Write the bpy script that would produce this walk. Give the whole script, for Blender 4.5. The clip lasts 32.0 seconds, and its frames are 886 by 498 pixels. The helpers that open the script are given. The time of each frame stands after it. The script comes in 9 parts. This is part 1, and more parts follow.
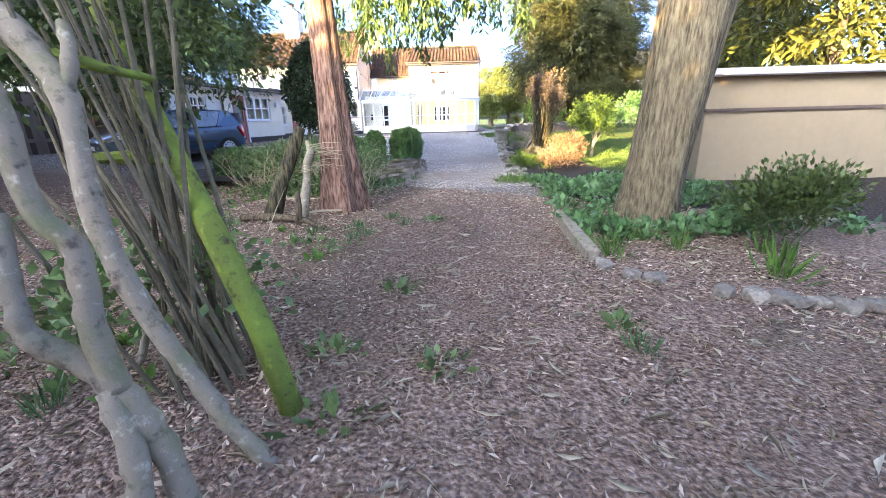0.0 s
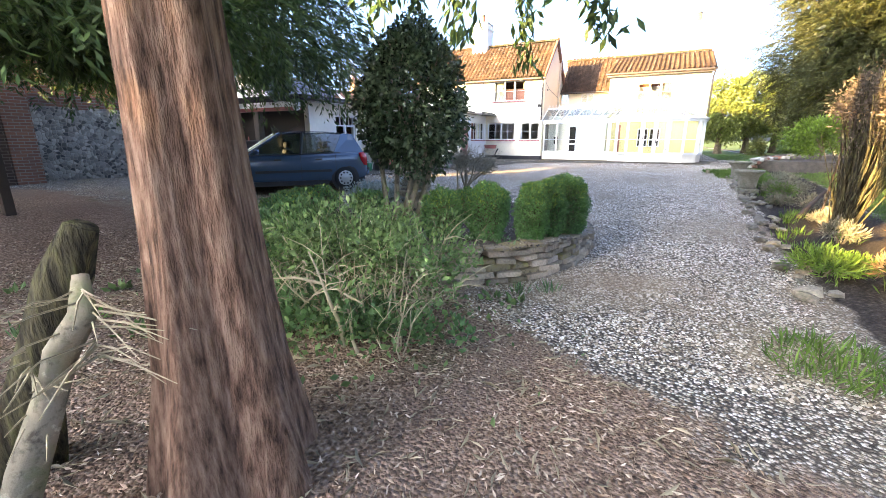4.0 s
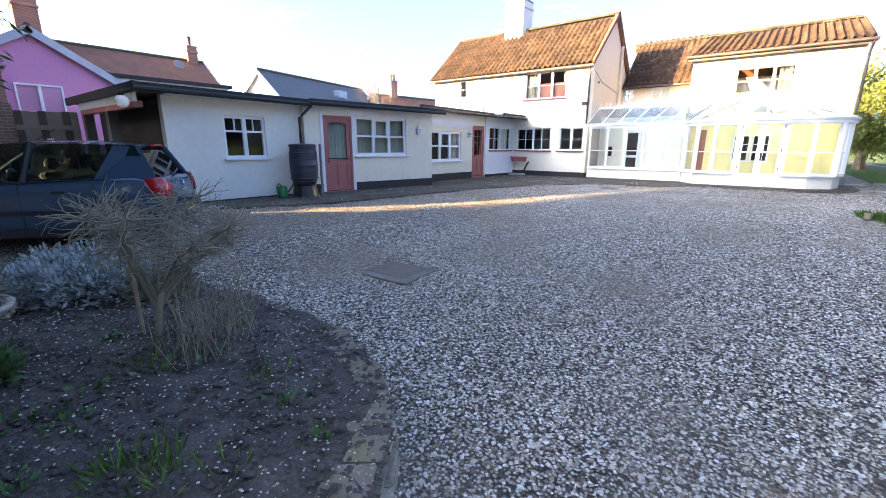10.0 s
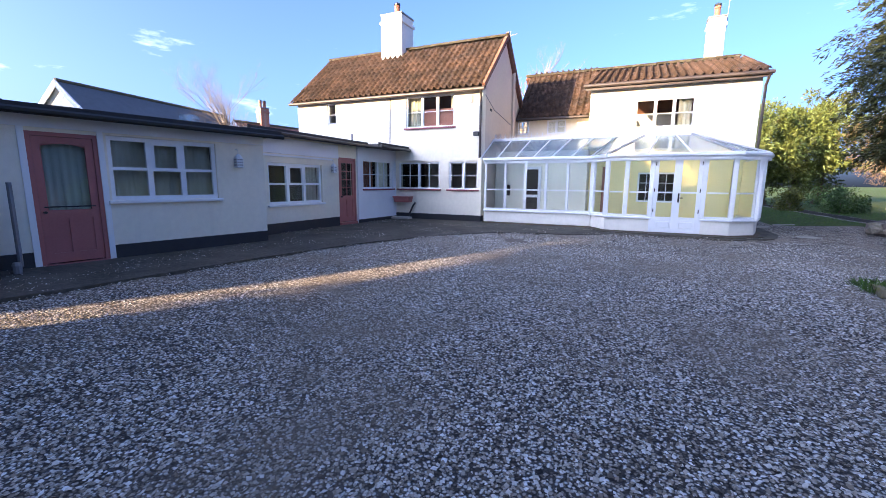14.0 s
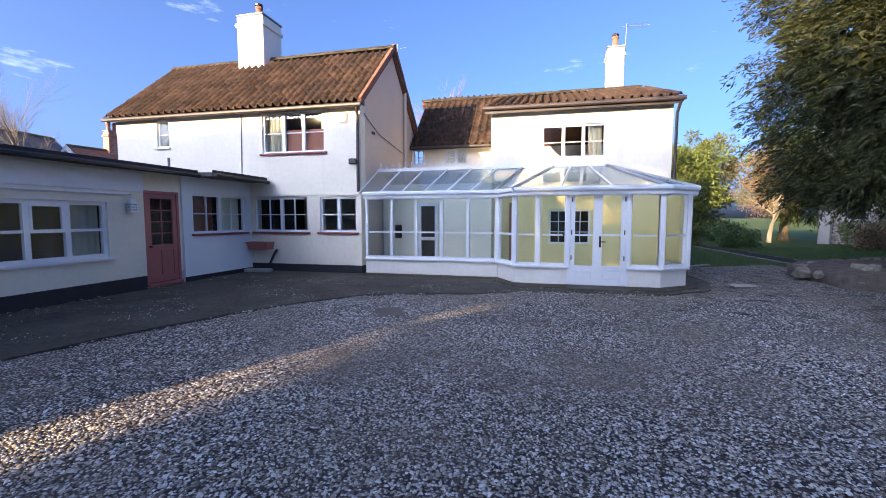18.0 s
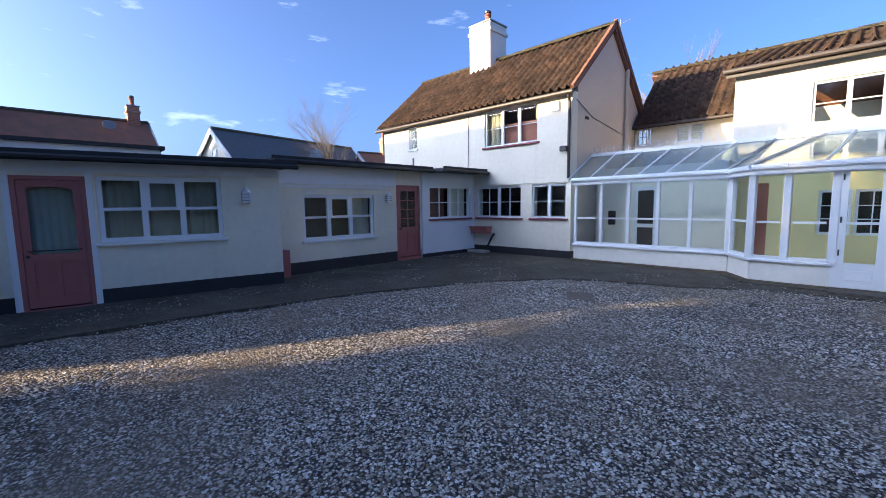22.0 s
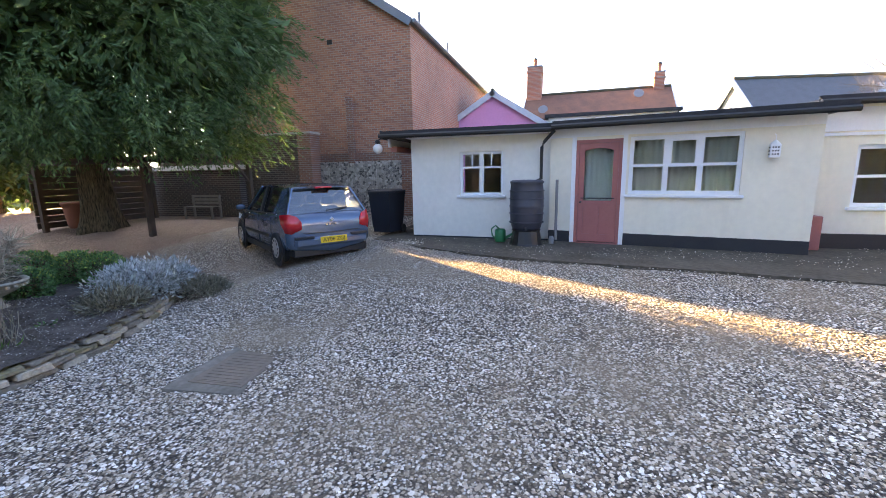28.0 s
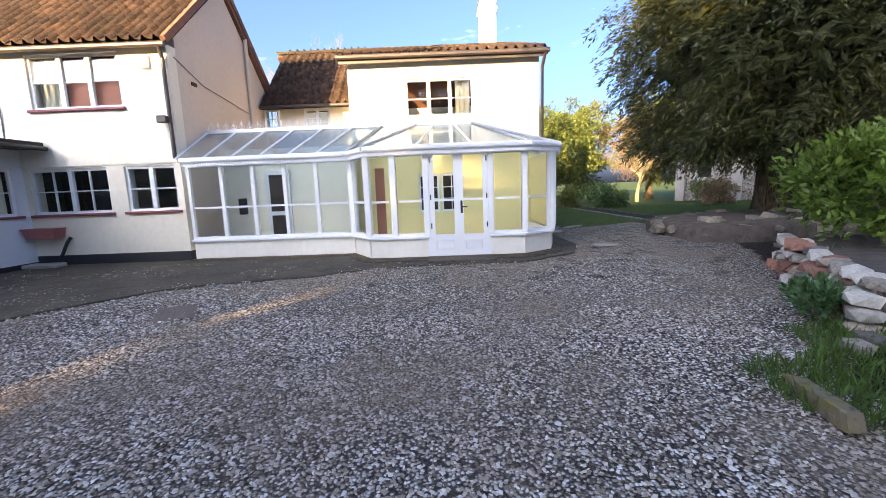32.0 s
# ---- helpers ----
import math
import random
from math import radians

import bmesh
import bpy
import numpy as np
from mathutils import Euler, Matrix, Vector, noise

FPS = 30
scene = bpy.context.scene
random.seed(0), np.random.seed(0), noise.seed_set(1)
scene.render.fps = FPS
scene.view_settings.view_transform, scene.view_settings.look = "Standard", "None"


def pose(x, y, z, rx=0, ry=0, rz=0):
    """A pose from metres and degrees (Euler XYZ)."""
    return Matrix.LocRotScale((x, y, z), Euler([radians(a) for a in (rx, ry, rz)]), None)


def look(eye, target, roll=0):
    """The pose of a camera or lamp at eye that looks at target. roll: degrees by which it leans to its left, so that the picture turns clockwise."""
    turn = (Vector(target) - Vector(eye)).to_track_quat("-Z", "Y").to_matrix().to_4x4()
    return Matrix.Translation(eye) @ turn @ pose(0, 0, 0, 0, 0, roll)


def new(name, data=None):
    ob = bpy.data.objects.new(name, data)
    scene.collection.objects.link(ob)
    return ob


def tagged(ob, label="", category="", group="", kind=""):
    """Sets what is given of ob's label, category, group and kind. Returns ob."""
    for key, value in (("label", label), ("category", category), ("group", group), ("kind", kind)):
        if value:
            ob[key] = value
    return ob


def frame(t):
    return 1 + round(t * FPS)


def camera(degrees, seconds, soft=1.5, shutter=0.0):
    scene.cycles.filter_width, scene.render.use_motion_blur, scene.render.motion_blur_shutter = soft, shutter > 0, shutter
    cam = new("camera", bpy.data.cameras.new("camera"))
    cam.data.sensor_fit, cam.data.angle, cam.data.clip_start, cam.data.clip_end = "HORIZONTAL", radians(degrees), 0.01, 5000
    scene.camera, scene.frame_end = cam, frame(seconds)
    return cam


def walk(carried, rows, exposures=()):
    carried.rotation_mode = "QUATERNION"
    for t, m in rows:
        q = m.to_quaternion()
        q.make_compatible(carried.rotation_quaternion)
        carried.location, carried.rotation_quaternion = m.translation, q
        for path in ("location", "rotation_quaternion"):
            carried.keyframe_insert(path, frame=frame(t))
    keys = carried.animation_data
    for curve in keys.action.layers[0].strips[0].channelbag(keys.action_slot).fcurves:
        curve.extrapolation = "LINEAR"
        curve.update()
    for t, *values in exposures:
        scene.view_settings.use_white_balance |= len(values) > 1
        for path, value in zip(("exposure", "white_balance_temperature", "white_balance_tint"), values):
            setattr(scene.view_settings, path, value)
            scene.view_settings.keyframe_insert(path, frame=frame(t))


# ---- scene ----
cam = camera(93.9, 32.0, 0.75)
PATH = [
    (0, (6.303, -29.517, 0.785), (6.242, -27.609, 0.191), -1.5),
    (0.5, (6.381, -28.736, 0.775), (6.262, -26.841, 0.147), -0.2),
    (1, (6.433, -28.029, 0.827), (6.198, -26.126, 0.26), 0.2),
    (1.5, (6.538, -27.385, 0.907), (6.102, -25.505, 0.379), -0.0),
    (2, (6.6, -26.758, 0.989), (5.902, -24.953, 0.483), -1.0),
    (2.5, (6.672, -26.204, 1.079), (5.824, -24.461, 0.585), -2.1),
    (4.5, (6.2, -23.871, 1.086), (5.328, -22.146, 0.574), 0.7),
    (5, (6.185, -23.329, 1.091), (5.381, -21.574, 0.566), 2.2),
    (5.5, (6.301, -22.724, 1.092), (5.514, -20.951, 0.604), 2.1),
    (6, (6.399, -22.117, 1.114), (5.62, -20.344, 0.617), 2.3),
    (6.5, (6.478, -21.501, 1.114), (5.715, -19.723, 0.609), 1.8),
    (7, (6.559, -20.94, 1.12), (5.756, -19.18, 0.612), 1.3),
    (7.5, (6.588, -20.386, 1.137), (5.716, -18.658, 0.632), 1.0),
    (8, (6.592, -19.852, 1.211), (5.626, -18.18, 0.692), 1.1),
    (8.5, (6.594, -19.267, 1.218), (5.532, -17.66, 0.681), 1.8),
    (9, (6.517, -18.721, 1.217), (5.392, -17.142, 0.728), 2.3),
    (9.5, (6.419, -18.195, 1.208), (5.237, -16.65, 0.747), 0.9),
    (10, (6.291, -17.678, 1.248), (5.094, -16.149, 0.769), 0.3),
    (10.5, (6.136, -17.155, 1.282), (4.961, -15.612, 0.792), 0.1),
    (11, (6.044, -16.63, 1.299), (4.908, -15.057, 0.814), -0.0),
    (11.5, (5.838, -16.102, 1.274), (4.757, -14.484, 0.81), -0.0),
    (12, (5.647, -15.611, 1.307), (4.652, -13.934, 0.866), 0.0),
    (12.5, (5.49, -15.13, 1.304), (4.505, -13.441, 0.885), 0.2),
    (13, (5.3, -14.681, 1.308), (4.342, -12.968, 0.922), 0.2),
    (13.5, (5.066, -14.193, 1.307), (4.167, -12.44, 0.959), 0.3),
    (14, (4.86, -13.695, 1.346), (4.036, -11.9, 1.03), 0.5),
    (14.5, (4.619, -13.322, 1.327), (3.883, -11.483, 1.049), 0.6),
    (15, (4.474, -12.93, 1.381), (3.813, -11.059, 1.131), 0.8),
    (15.5, (4.448, -12.494, 1.409), (3.853, -10.598, 1.184), 0.8),
    (17.5, (4.713, -10.598, 1.494), (4.248, -8.66, 1.324), 0.3),
    (18, (4.699, -10.31, 1.514), (4.237, -8.37, 1.363), 0.0),
    (18.5, (4.754, -10.182, 1.518), (4.282, -8.243, 1.386), -0.3),
    (19, (4.847, -10.132, 1.49), (4.352, -8.198, 1.372), -0.6),
    (19.5, (4.932, -10.16, 1.5), (4.416, -8.231, 1.378), -0.8),
    (20, (5.038, -10.275, 1.502), (4.478, -8.36, 1.37), -0.8),
    (20.5, (5.156, -10.379, 1.486), (4.497, -8.496, 1.344), -0.8),
    (21, (5.329, -10.381, 1.505), (4.48, -8.577, 1.347), -0.9),
    (21.5, (5.417, -10.437, 1.532), (4.304, -8.785, 1.347), -1.0),
    (22, (5.426, -10.499, 1.536), (4.033, -9.08, 1.324), -0.8),
    (22.5, (5.488, -10.477, 1.506), (3.86, -9.341, 1.266), -0.9),
    (23, (5.481, -10.509, 1.483), (3.71, -9.619, 1.214), -0.9),
    (23.5, (5.479, -10.541, 1.497), (3.632, -9.836, 1.199), -0.9),
    (24, (5.482, -10.56, 1.528), (3.598, -9.972, 1.207), -1.0),
    (24.5, (5.483, -10.559, 1.546), (3.581, -10.038, 1.212), -1.1),
    (25, (5.518, -10.541, 1.54), (3.601, -10.08, 1.202), -1.2),
    (25.5, (5.515, -10.512, 1.557), (3.581, -10.141, 1.208), -1.1),
    (26, (5.515, -10.507, 1.571), (3.556, -10.32, 1.212), -1.3),
    (26.5, (5.453, -10.65, 1.503), (3.485, -10.716, 1.152), -1.4),
    (28.5, (5.525, -10.757, 1.455), (3.65, -11.351, 1.093), -1.0),
    (29, (5.507, -10.678, 1.43), (3.544, -10.803, 1.073), -0.9),
    (29.5, (5.546, -10.603, 1.37), (3.624, -10.165, 1.029), -0.6),
    (30, (5.505, -10.268, 1.375), (3.792, -9.289, 1.045), -0.5),
    (30.5, (5.573, -10.149, 1.345), (4.228, -8.703, 1.032), -1.0),
    (31, (5.617, -9.736, 1.426), (4.704, -7.985, 1.114), -1.0),
    (31.5, (5.653, -9.389, 1.382), (5.171, -7.472, 1.078), -1.5),
    (32, (5.645, -8.918, 1.358), (5.616, -6.939, 1.069), -2.2),
]
walk(cam, [(t, look(eye, target, roll)) for t, eye, target, roll in PATH],
     exposures=[(0, 3.75, 6750, 14), (2.5, 3.7, 6800, 10), (5, 3.9, 8400, 9), (8, 3.85, 8500, 9), (10, 3.5, 7100, 10), (13, 2.75, 6150, 18), (14, 2.45, 5800, 17), (15, 2.3, 5750, 18), (19, 1.85, 5800, 14), (22, 1.8, 5600, 10), (24, 2.3, 5850, 16), (25.5, 2.55, 5950, 16), (26.5, 2.85, 6250, 14), (28.5, 4.05, 8700, 11), (29.5, 3.3, 7600, 11), (31, 2.15, 6200, 13), (32, 2.5, 6950, 13)])

# ---------------------------------------------------------------- sun and sky
SUN_AZ, SUN_EL = (-0.49, -0.872), 13.3
sun = new("sun", bpy.data.lights.new("sun", "SUN"))
sun.data.energy, sun.data.angle, sun.data.color = 4.5, radians(0.6), (1.0, 0.71, 0.35)
_e = radians(SUN_EL)
sun.matrix_world = look((0, 0, 30), (-SUN_AZ[0] * math.cos(_e), -SUN_AZ[1] * math.cos(_e), 30 - math.sin(_e)))
world = bpy.data.worlds.new("sky")
scene.world = world
world.use_nodes = True
wn, wl = world.node_tree.nodes, world.node_tree.links
sky = wn.new("ShaderNodeTexSky")
sky.sky_type, sky.sun_disc = "NISHITA", False
sky.sun_elevation, sky.sun_rotation = radians(SUN_EL), math.atan2(SUN_AZ[0], SUN_AZ[1])
sky.air_density, sky.dust_density, sky.ozone_density = 0.4, 5.0, 3.4
wc = wn.new("ShaderNodeTexCoord")
wmap = wn.new("ShaderNodeMapping")
wmap.inputs["Scale"].default_value = (1.6, 1.6, 6.5)
wl.new(wc.outputs["Generated"], wmap.inputs["Vector"])
wno = wn.new("ShaderNodeTexNoise")
wno.inputs["Scale"].default_value, wno.inputs["Detail"].default_value, wno.inputs["Roughness"].default_value = 3.2, 8, 0.62
wl.new(wmap.outputs[0], wno.inputs["Vector"])
wr = wn.new("ShaderNodeValToRGB")
wr.color_ramp.elements[0].position, wr.color_ramp.elements[1].position = 0.62, 0.98
wr.color_ramp.elements[1].color = (0.75, 0.75, 0.75, 1)
wl.new(wno.outputs["Fac"], wr.inputs["Fac"])
wmix = wn.new("ShaderNodeMixRGB")
wmix.inputs["Color2"].default_value = (5.2, 5.4, 5.9, 1)
wl.new(wr.outputs["Color"], wmix.inputs["Fac"])
wl.new(sky.outputs["Color"], wmix.inputs["Color1"])
wl.new(wmix.outputs["Color"], wn["Background"].inputs["Color"])
wn["Background"].inputs["Strength"].default_value = 0.15

# ---------------------------------------------------------------- materials
def mat(name, col, col2=None, rough=0.8, scale=4.0, fine=60.0, amount=0.6, bump=0.0, bump_scale=None, metal=0.0, spec=0.5, island=0.0, obj=0.0, coat=0.0):
    """Two colours mixed by noise at two scales, in world metres, with fine relief; island / obj: brightness varied per piece."""
    m = bpy.data.materials.new(name)
    m.use_nodes = True
    n, l = m.node_tree.nodes, m.node_tree.links
    b = n["Principled BSDF"]
    b.inputs["Roughness"].default_value, b.inputs["Metallic"].default_value = rough, metal
    b.inputs["Specular IOR Level"].default_value = spec
    b.inputs["Coat Weight"].default_value = coat
    col2 = col2 or tuple(c * 0.7 for c in col)
    geo = n.new("ShaderNodeNewGeometry")
    mix = n.new("ShaderNodeMixRGB")
    mix.inputs["Color1"].default_value, mix.inputs["Color2"].default_value = (*col, 1), (*col2, 1)
    n1, n2 = n.new("ShaderNodeTexNoise"), n.new("ShaderNodeTexNoise")
    for t, s in ((n1, scale), (n2, fine)):
        t.inputs["Scale"].default_value, t.inputs["Detail"].default_value = s, 5
        l.new(geo.outputs["Position"], t.inputs["Vector"])
    add = n.new("ShaderNodeMath"); add.operation = "ADD"
    l.new(n1.outputs["Fac"], add.inputs[0]); l.new(n2.outputs["Fac"], add.inputs[1])
    rng = n.new("ShaderNodeMapRange")
    rng.inputs["From Min"].default_value, rng.inputs["From Max"].default_value = 0.7, 1.3
    rng.inputs["To Max"].default_value = amount
    l.new(add.outputs[0], rng.inputs["Value"])
    l.new(rng.outputs[0], mix.inputs["Fac"])
    last = mix.outputs["Color"]
    for k, src in ((island, geo.outputs["Random Per Island"]), (obj, None)):
        if k:
            if src is None:
                src = n.new("ShaderNodeObjectInfo").outputs["Random"]
            r2 = n.new("ShaderNodeMapRange")
            r2.inputs["To Min"].default_value, r2.inputs["To Max"].default_value = 1 - k, 1 + k
            l.new(src, r2.inputs["Value"])
            mul = n.new("ShaderNodeMixRGB"); mul.blend_type = "MULTIPLY"; mul.inputs["Fac"].default_value = 1
            l.new(last, mul.inputs["Color1"]); l.new(r2.outputs[0], mul.inputs["Color2"])
            last = mul.outputs["Color"]
    l.new(last, b.inputs["Base Color"])
    if bump:
        n3 = n.new("ShaderNodeTexNoise")
        n3.inputs["Scale"].default_value, n3.inputs["Detail"].default_value = bump_scale or fine, 6
        l.new(geo.outputs["Position"], n3.inputs["Vector"])
        bp = n.new("ShaderNodeBump"); bp.inputs["Strength"].default_value, bp.inputs["Distance"].default_value = bump, 0.02
        l.new(n3.outputs["Fac"], bp.inputs["Height"]); l.new(bp.outputs[0], b.inputs["Normal"])
    return m

def bark_mat(name, low, mid, high):
    """Bark in long upright furrows."""
    m = mat(name, low, mid, rough=0.95, scale=4, fine=30)
    n, l = m.node_tree.nodes, m.node_tree.links
    b = n["Principled BSDF"]; b.inputs["Specular IOR Level"].default_value = 0.2
    geo, mp, no = n.new("ShaderNodeNewGeometry"), n.new("ShaderNodeMapping"), n.new("ShaderNodeTexNoise")
    mp.inputs["Scale"].default_value = (30, 30, 5.0)
    l.new(geo.outputs["Position"], mp.inputs[0]); l.new(mp.outputs[0], no.inputs["Vector"])
    no.inputs["Scale"].default_value, no.inputs["Detail"].default_value, no.inputs["Roughness"].default_value = 1.0, 7, 0.6
    r = n.new("ShaderNodeValToRGB"); e = r.color_ramp.elements; e.new(0.5)
    for k, (p, c) in zip(e, ((0.34, low), (0.5, mid), (0.68, high))): k.position, k.color = p, (*c, 1)
    l.new(no.outputs["Fac"], r.inputs["Fac"]); l.new(r.outputs["Color"], b.inputs["Base Color"])
    bp = n.new("ShaderNodeBump"); bp.inputs["Strength"].default_value, bp.inputs["Distance"].default_value = 1.0, 0.05
    l.new(no.outputs["Fac"], bp.inputs["Height"]); l.new(bp.outputs[0], b.inputs["Normal"])
    return m

def grains_mat(name, stops, rough=0.8, patch=None):
    """Each small piece takes its own colour along the stops."""
    m = bpy.data.materials.new(name); m.use_nodes = True
    n, l = m.node_tree.nodes, m.node_tree.links
    b = n["Principled BSDF"]; b.inputs["Roughness"].default_value, b.inputs["Specular IOR Level"].default_value = rough, 0.3
    geo, r = n.new("ShaderNodeNewGeometry"), n.new("ShaderNodeValToRGB")
    e = r.color_ramp.elements
    while len(e) < len(stops): e.new(0.5)
    for k, (p, c) in zip(e, stops): k.position, k.color = p, (*c, 1)
    l.new(geo.outputs["Random Per Island"], r.inputs["Fac"])
    no, mr, mx = n.new("ShaderNodeTexNoise"), n.new("ShaderNodeMapRange"), n.new("ShaderNodeMixRGB")
    no.inputs["Scale"].default_value = 55; l.new(geo.outputs["Position"], no.inputs["Vector"])
    mr.inputs["To Min"].default_value, mr.inputs["To Max"].default_value = 0.65, 1.3
    l.new(no.outputs["Fac"], mr.inputs["Value"]); mx.blend_type = "MULTIPLY"; mx.inputs["Fac"].default_value = 1
    l.new(r.outputs["Color"], mx.inputs["Color1"]); l.new(mr.outputs[0], mx.inputs["Color2"]); l.new(mx.outputs[0], b.inputs["Base Color"])
    if patch:
        l.new(dirt_mix(n, l, geo, mx.outputs[0], patch), b.inputs["Base Color"])
    return m

def dirt_mix(n, l, geo, source, colour):
    """Worn, muddy patches a few metres across."""
    t, r, m = n.new("ShaderNodeTexNoise"), n.new("ShaderNodeMapRange"), n.new("ShaderNodeMixRGB")
    t.inputs["Scale"].default_value, t.inputs["Detail"].default_value, t.inputs["Roughness"].default_value = 0.42, 9, 0.62
    l.new(geo.outputs["Position"], t.inputs["Vector"])
    r.inputs["From Min"].default_value, r.inputs["From Max"].default_value, r.inputs["To Max"].default_value = 0.47, 0.66, 0.75
    l.new(t.outputs["Fac"], r.inputs["Value"]); l.new(r.outputs[0], m.inputs["Fac"])
    l.new(source, m.inputs["Color1"]); m.inputs["Color2"].default_value = (*colour, 1)
    return m.outputs[0]

def lichen_mat(name, dark, mid, pale, green):
    """Smooth bark blotched with lichen, dark scars and a green film."""
    m = mat(name, dark, mid, rough=0.9, scale=8, fine=40)
    n, l = m.node_tree.nodes, m.node_tree.links
    b = n["Principled BSDF"]; b.inputs["Specular IOR Level"].default_value = 0.2
    geo = n.new("ShaderNodeNewGeometry")
    def ramped(scale, stops):
        t, r = n.new("ShaderNodeTexNoise"), n.new("ShaderNodeValToRGB")
        t.inputs["Scale"].default_value, t.inputs["Detail"].default_value, t.inputs["Roughness"].default_value = scale, 8, 0.65
        l.new(geo.outputs["Position"], t.inputs["Vector"]); l.new(t.outputs["Fac"], r.inputs["Fac"])
        e = r.color_ramp.elements
        while len(e) < len(stops): e.new(0.5)
        for k, (p, c) in zip(e, stops): k.position, k.color = p, (*c, 1)
        return r.outputs["Color"], t
    base, tex = ramped(17, ((0.32, dark), (0.46, mid), (0.58, mid), (0.68, pale)))
    film, _ = ramped(5, ((0.5, (0, 0, 0)), (0.66, (0.7, 0.7, 0.7))))
    mx = n.new("ShaderNodeMixRGB"); mx.inputs["Color2"].default_value = (*green, 1)
    l.new(film, mx.inputs["Fac"]); l.new(base, mx.inputs["Color1"]); l.new(mx.outputs[0], b.inputs["Base Color"])
    bp = n.new("ShaderNodeBump"); bp.inputs["Strength"].default_value, bp.inputs["Distance"].default_value = 0.8, 0.012
    l.new(tex.outputs["Fac"], bp.inputs["Height"]); l.new(bp.outputs[0], b.inputs["Normal"])
    return m

def leaf_mat(name, col, col2, rough=0.5, island=0.45, trans=0.25, scale=1.2):
    m = mat(name, col, col2, rough=rough, scale=scale, fine=25, amount=1.0, island=island, spec=0.35)
    n, l = m.node_tree.nodes, m.node_tree.links
    tr = n.new("ShaderNodeBsdfTranslucent")
    src = n["Principled BSDF"].inputs["Base Color"].links[0].from_socket
    l.new(src, tr.inputs["Color"])
    mx = n.new("ShaderNodeMixShader"); mx.inputs["Fac"].default_value = trans
    l.new(n["Principled BSDF"].outputs[0], mx.inputs[1]); l.new(tr.outputs[0], mx.inputs[2])
    l.new(mx.outputs[0], n["Material Output"].inputs["Surface"])
    return m

def glass_mat(name, tint=(0.9, 0.95, 0.95), rough=0.02, mirror=0.03):
    """A window pane: mostly clear, with a mirror share that grows at a glance."""
    m = bpy.data.materials.new(name); m.use_nodes = True
    n, l = m.node_tree.nodes, m.node_tree.links
    tr, gl, mx, lw, mr = n.new("ShaderNodeBsdfTransparent"), n.new("ShaderNodeBsdfGlossy"), n.new("ShaderNodeMixShader"), n.new("ShaderNodeLayerWeight"), n.new("ShaderNodeMapRange")
    tr.inputs["Color"].default_value = (*tint, 1)
    gl.inputs["Roughness"].default_value = rough
    pw = n.new("ShaderNodeMath"); pw.operation = "POWER"; pw.inputs[1].default_value = 5.5
    l.new(lw.outputs["Facing"], pw.inputs[0])
    mr.inputs["To Min"].default_value, mr.inputs["To Max"].default_value = mirror, 1
    l.new(pw.outputs[0], mr.inputs["Value"]); l.new(mr.outputs[0], mx.inputs["Fac"])
    l.new(tr.outputs[0], mx.inputs[1]); l.new(gl.outputs[0], mx.inputs[2])
    l.new(mx.outputs[0], n["Material Output"].inputs["Surface"])
    return m

def milky_glass(name):
    """Old roof glazing: clear, with a pale diffuse share and a soft sky gloss."""
    m = glass_mat(name, (0.84, 0.90, 0.93), 0.06, 0.09)
    n, l = m.node_tree.nodes, m.node_tree.links
    src = n["Material Output"].inputs["Surface"].links[0].from_socket
    df, tr, a, b = n.new("ShaderNodeBsdfDiffuse"), n.new("ShaderNodeBsdfTranslucent"), n.new("ShaderNodeMixShader"), n.new("ShaderNodeMixShader")
    df.inputs["Color"].default_value = tr.inputs["Color"].default_value = (0.75, 0.78, 0.80, 1)
    a.inputs["Fac"].default_value, b.inputs["Fac"].default_value = 0.5, 0.09
    l.new(df.outputs[0], a.inputs[1]); l.new(tr.outputs[0], a.inputs[2])
    l.new(src, b.inputs[1]); l.new(a.outputs[0], b.inputs[2]); l.new(b.outputs[0], n["Material Output"].inputs["Surface"])
    return m

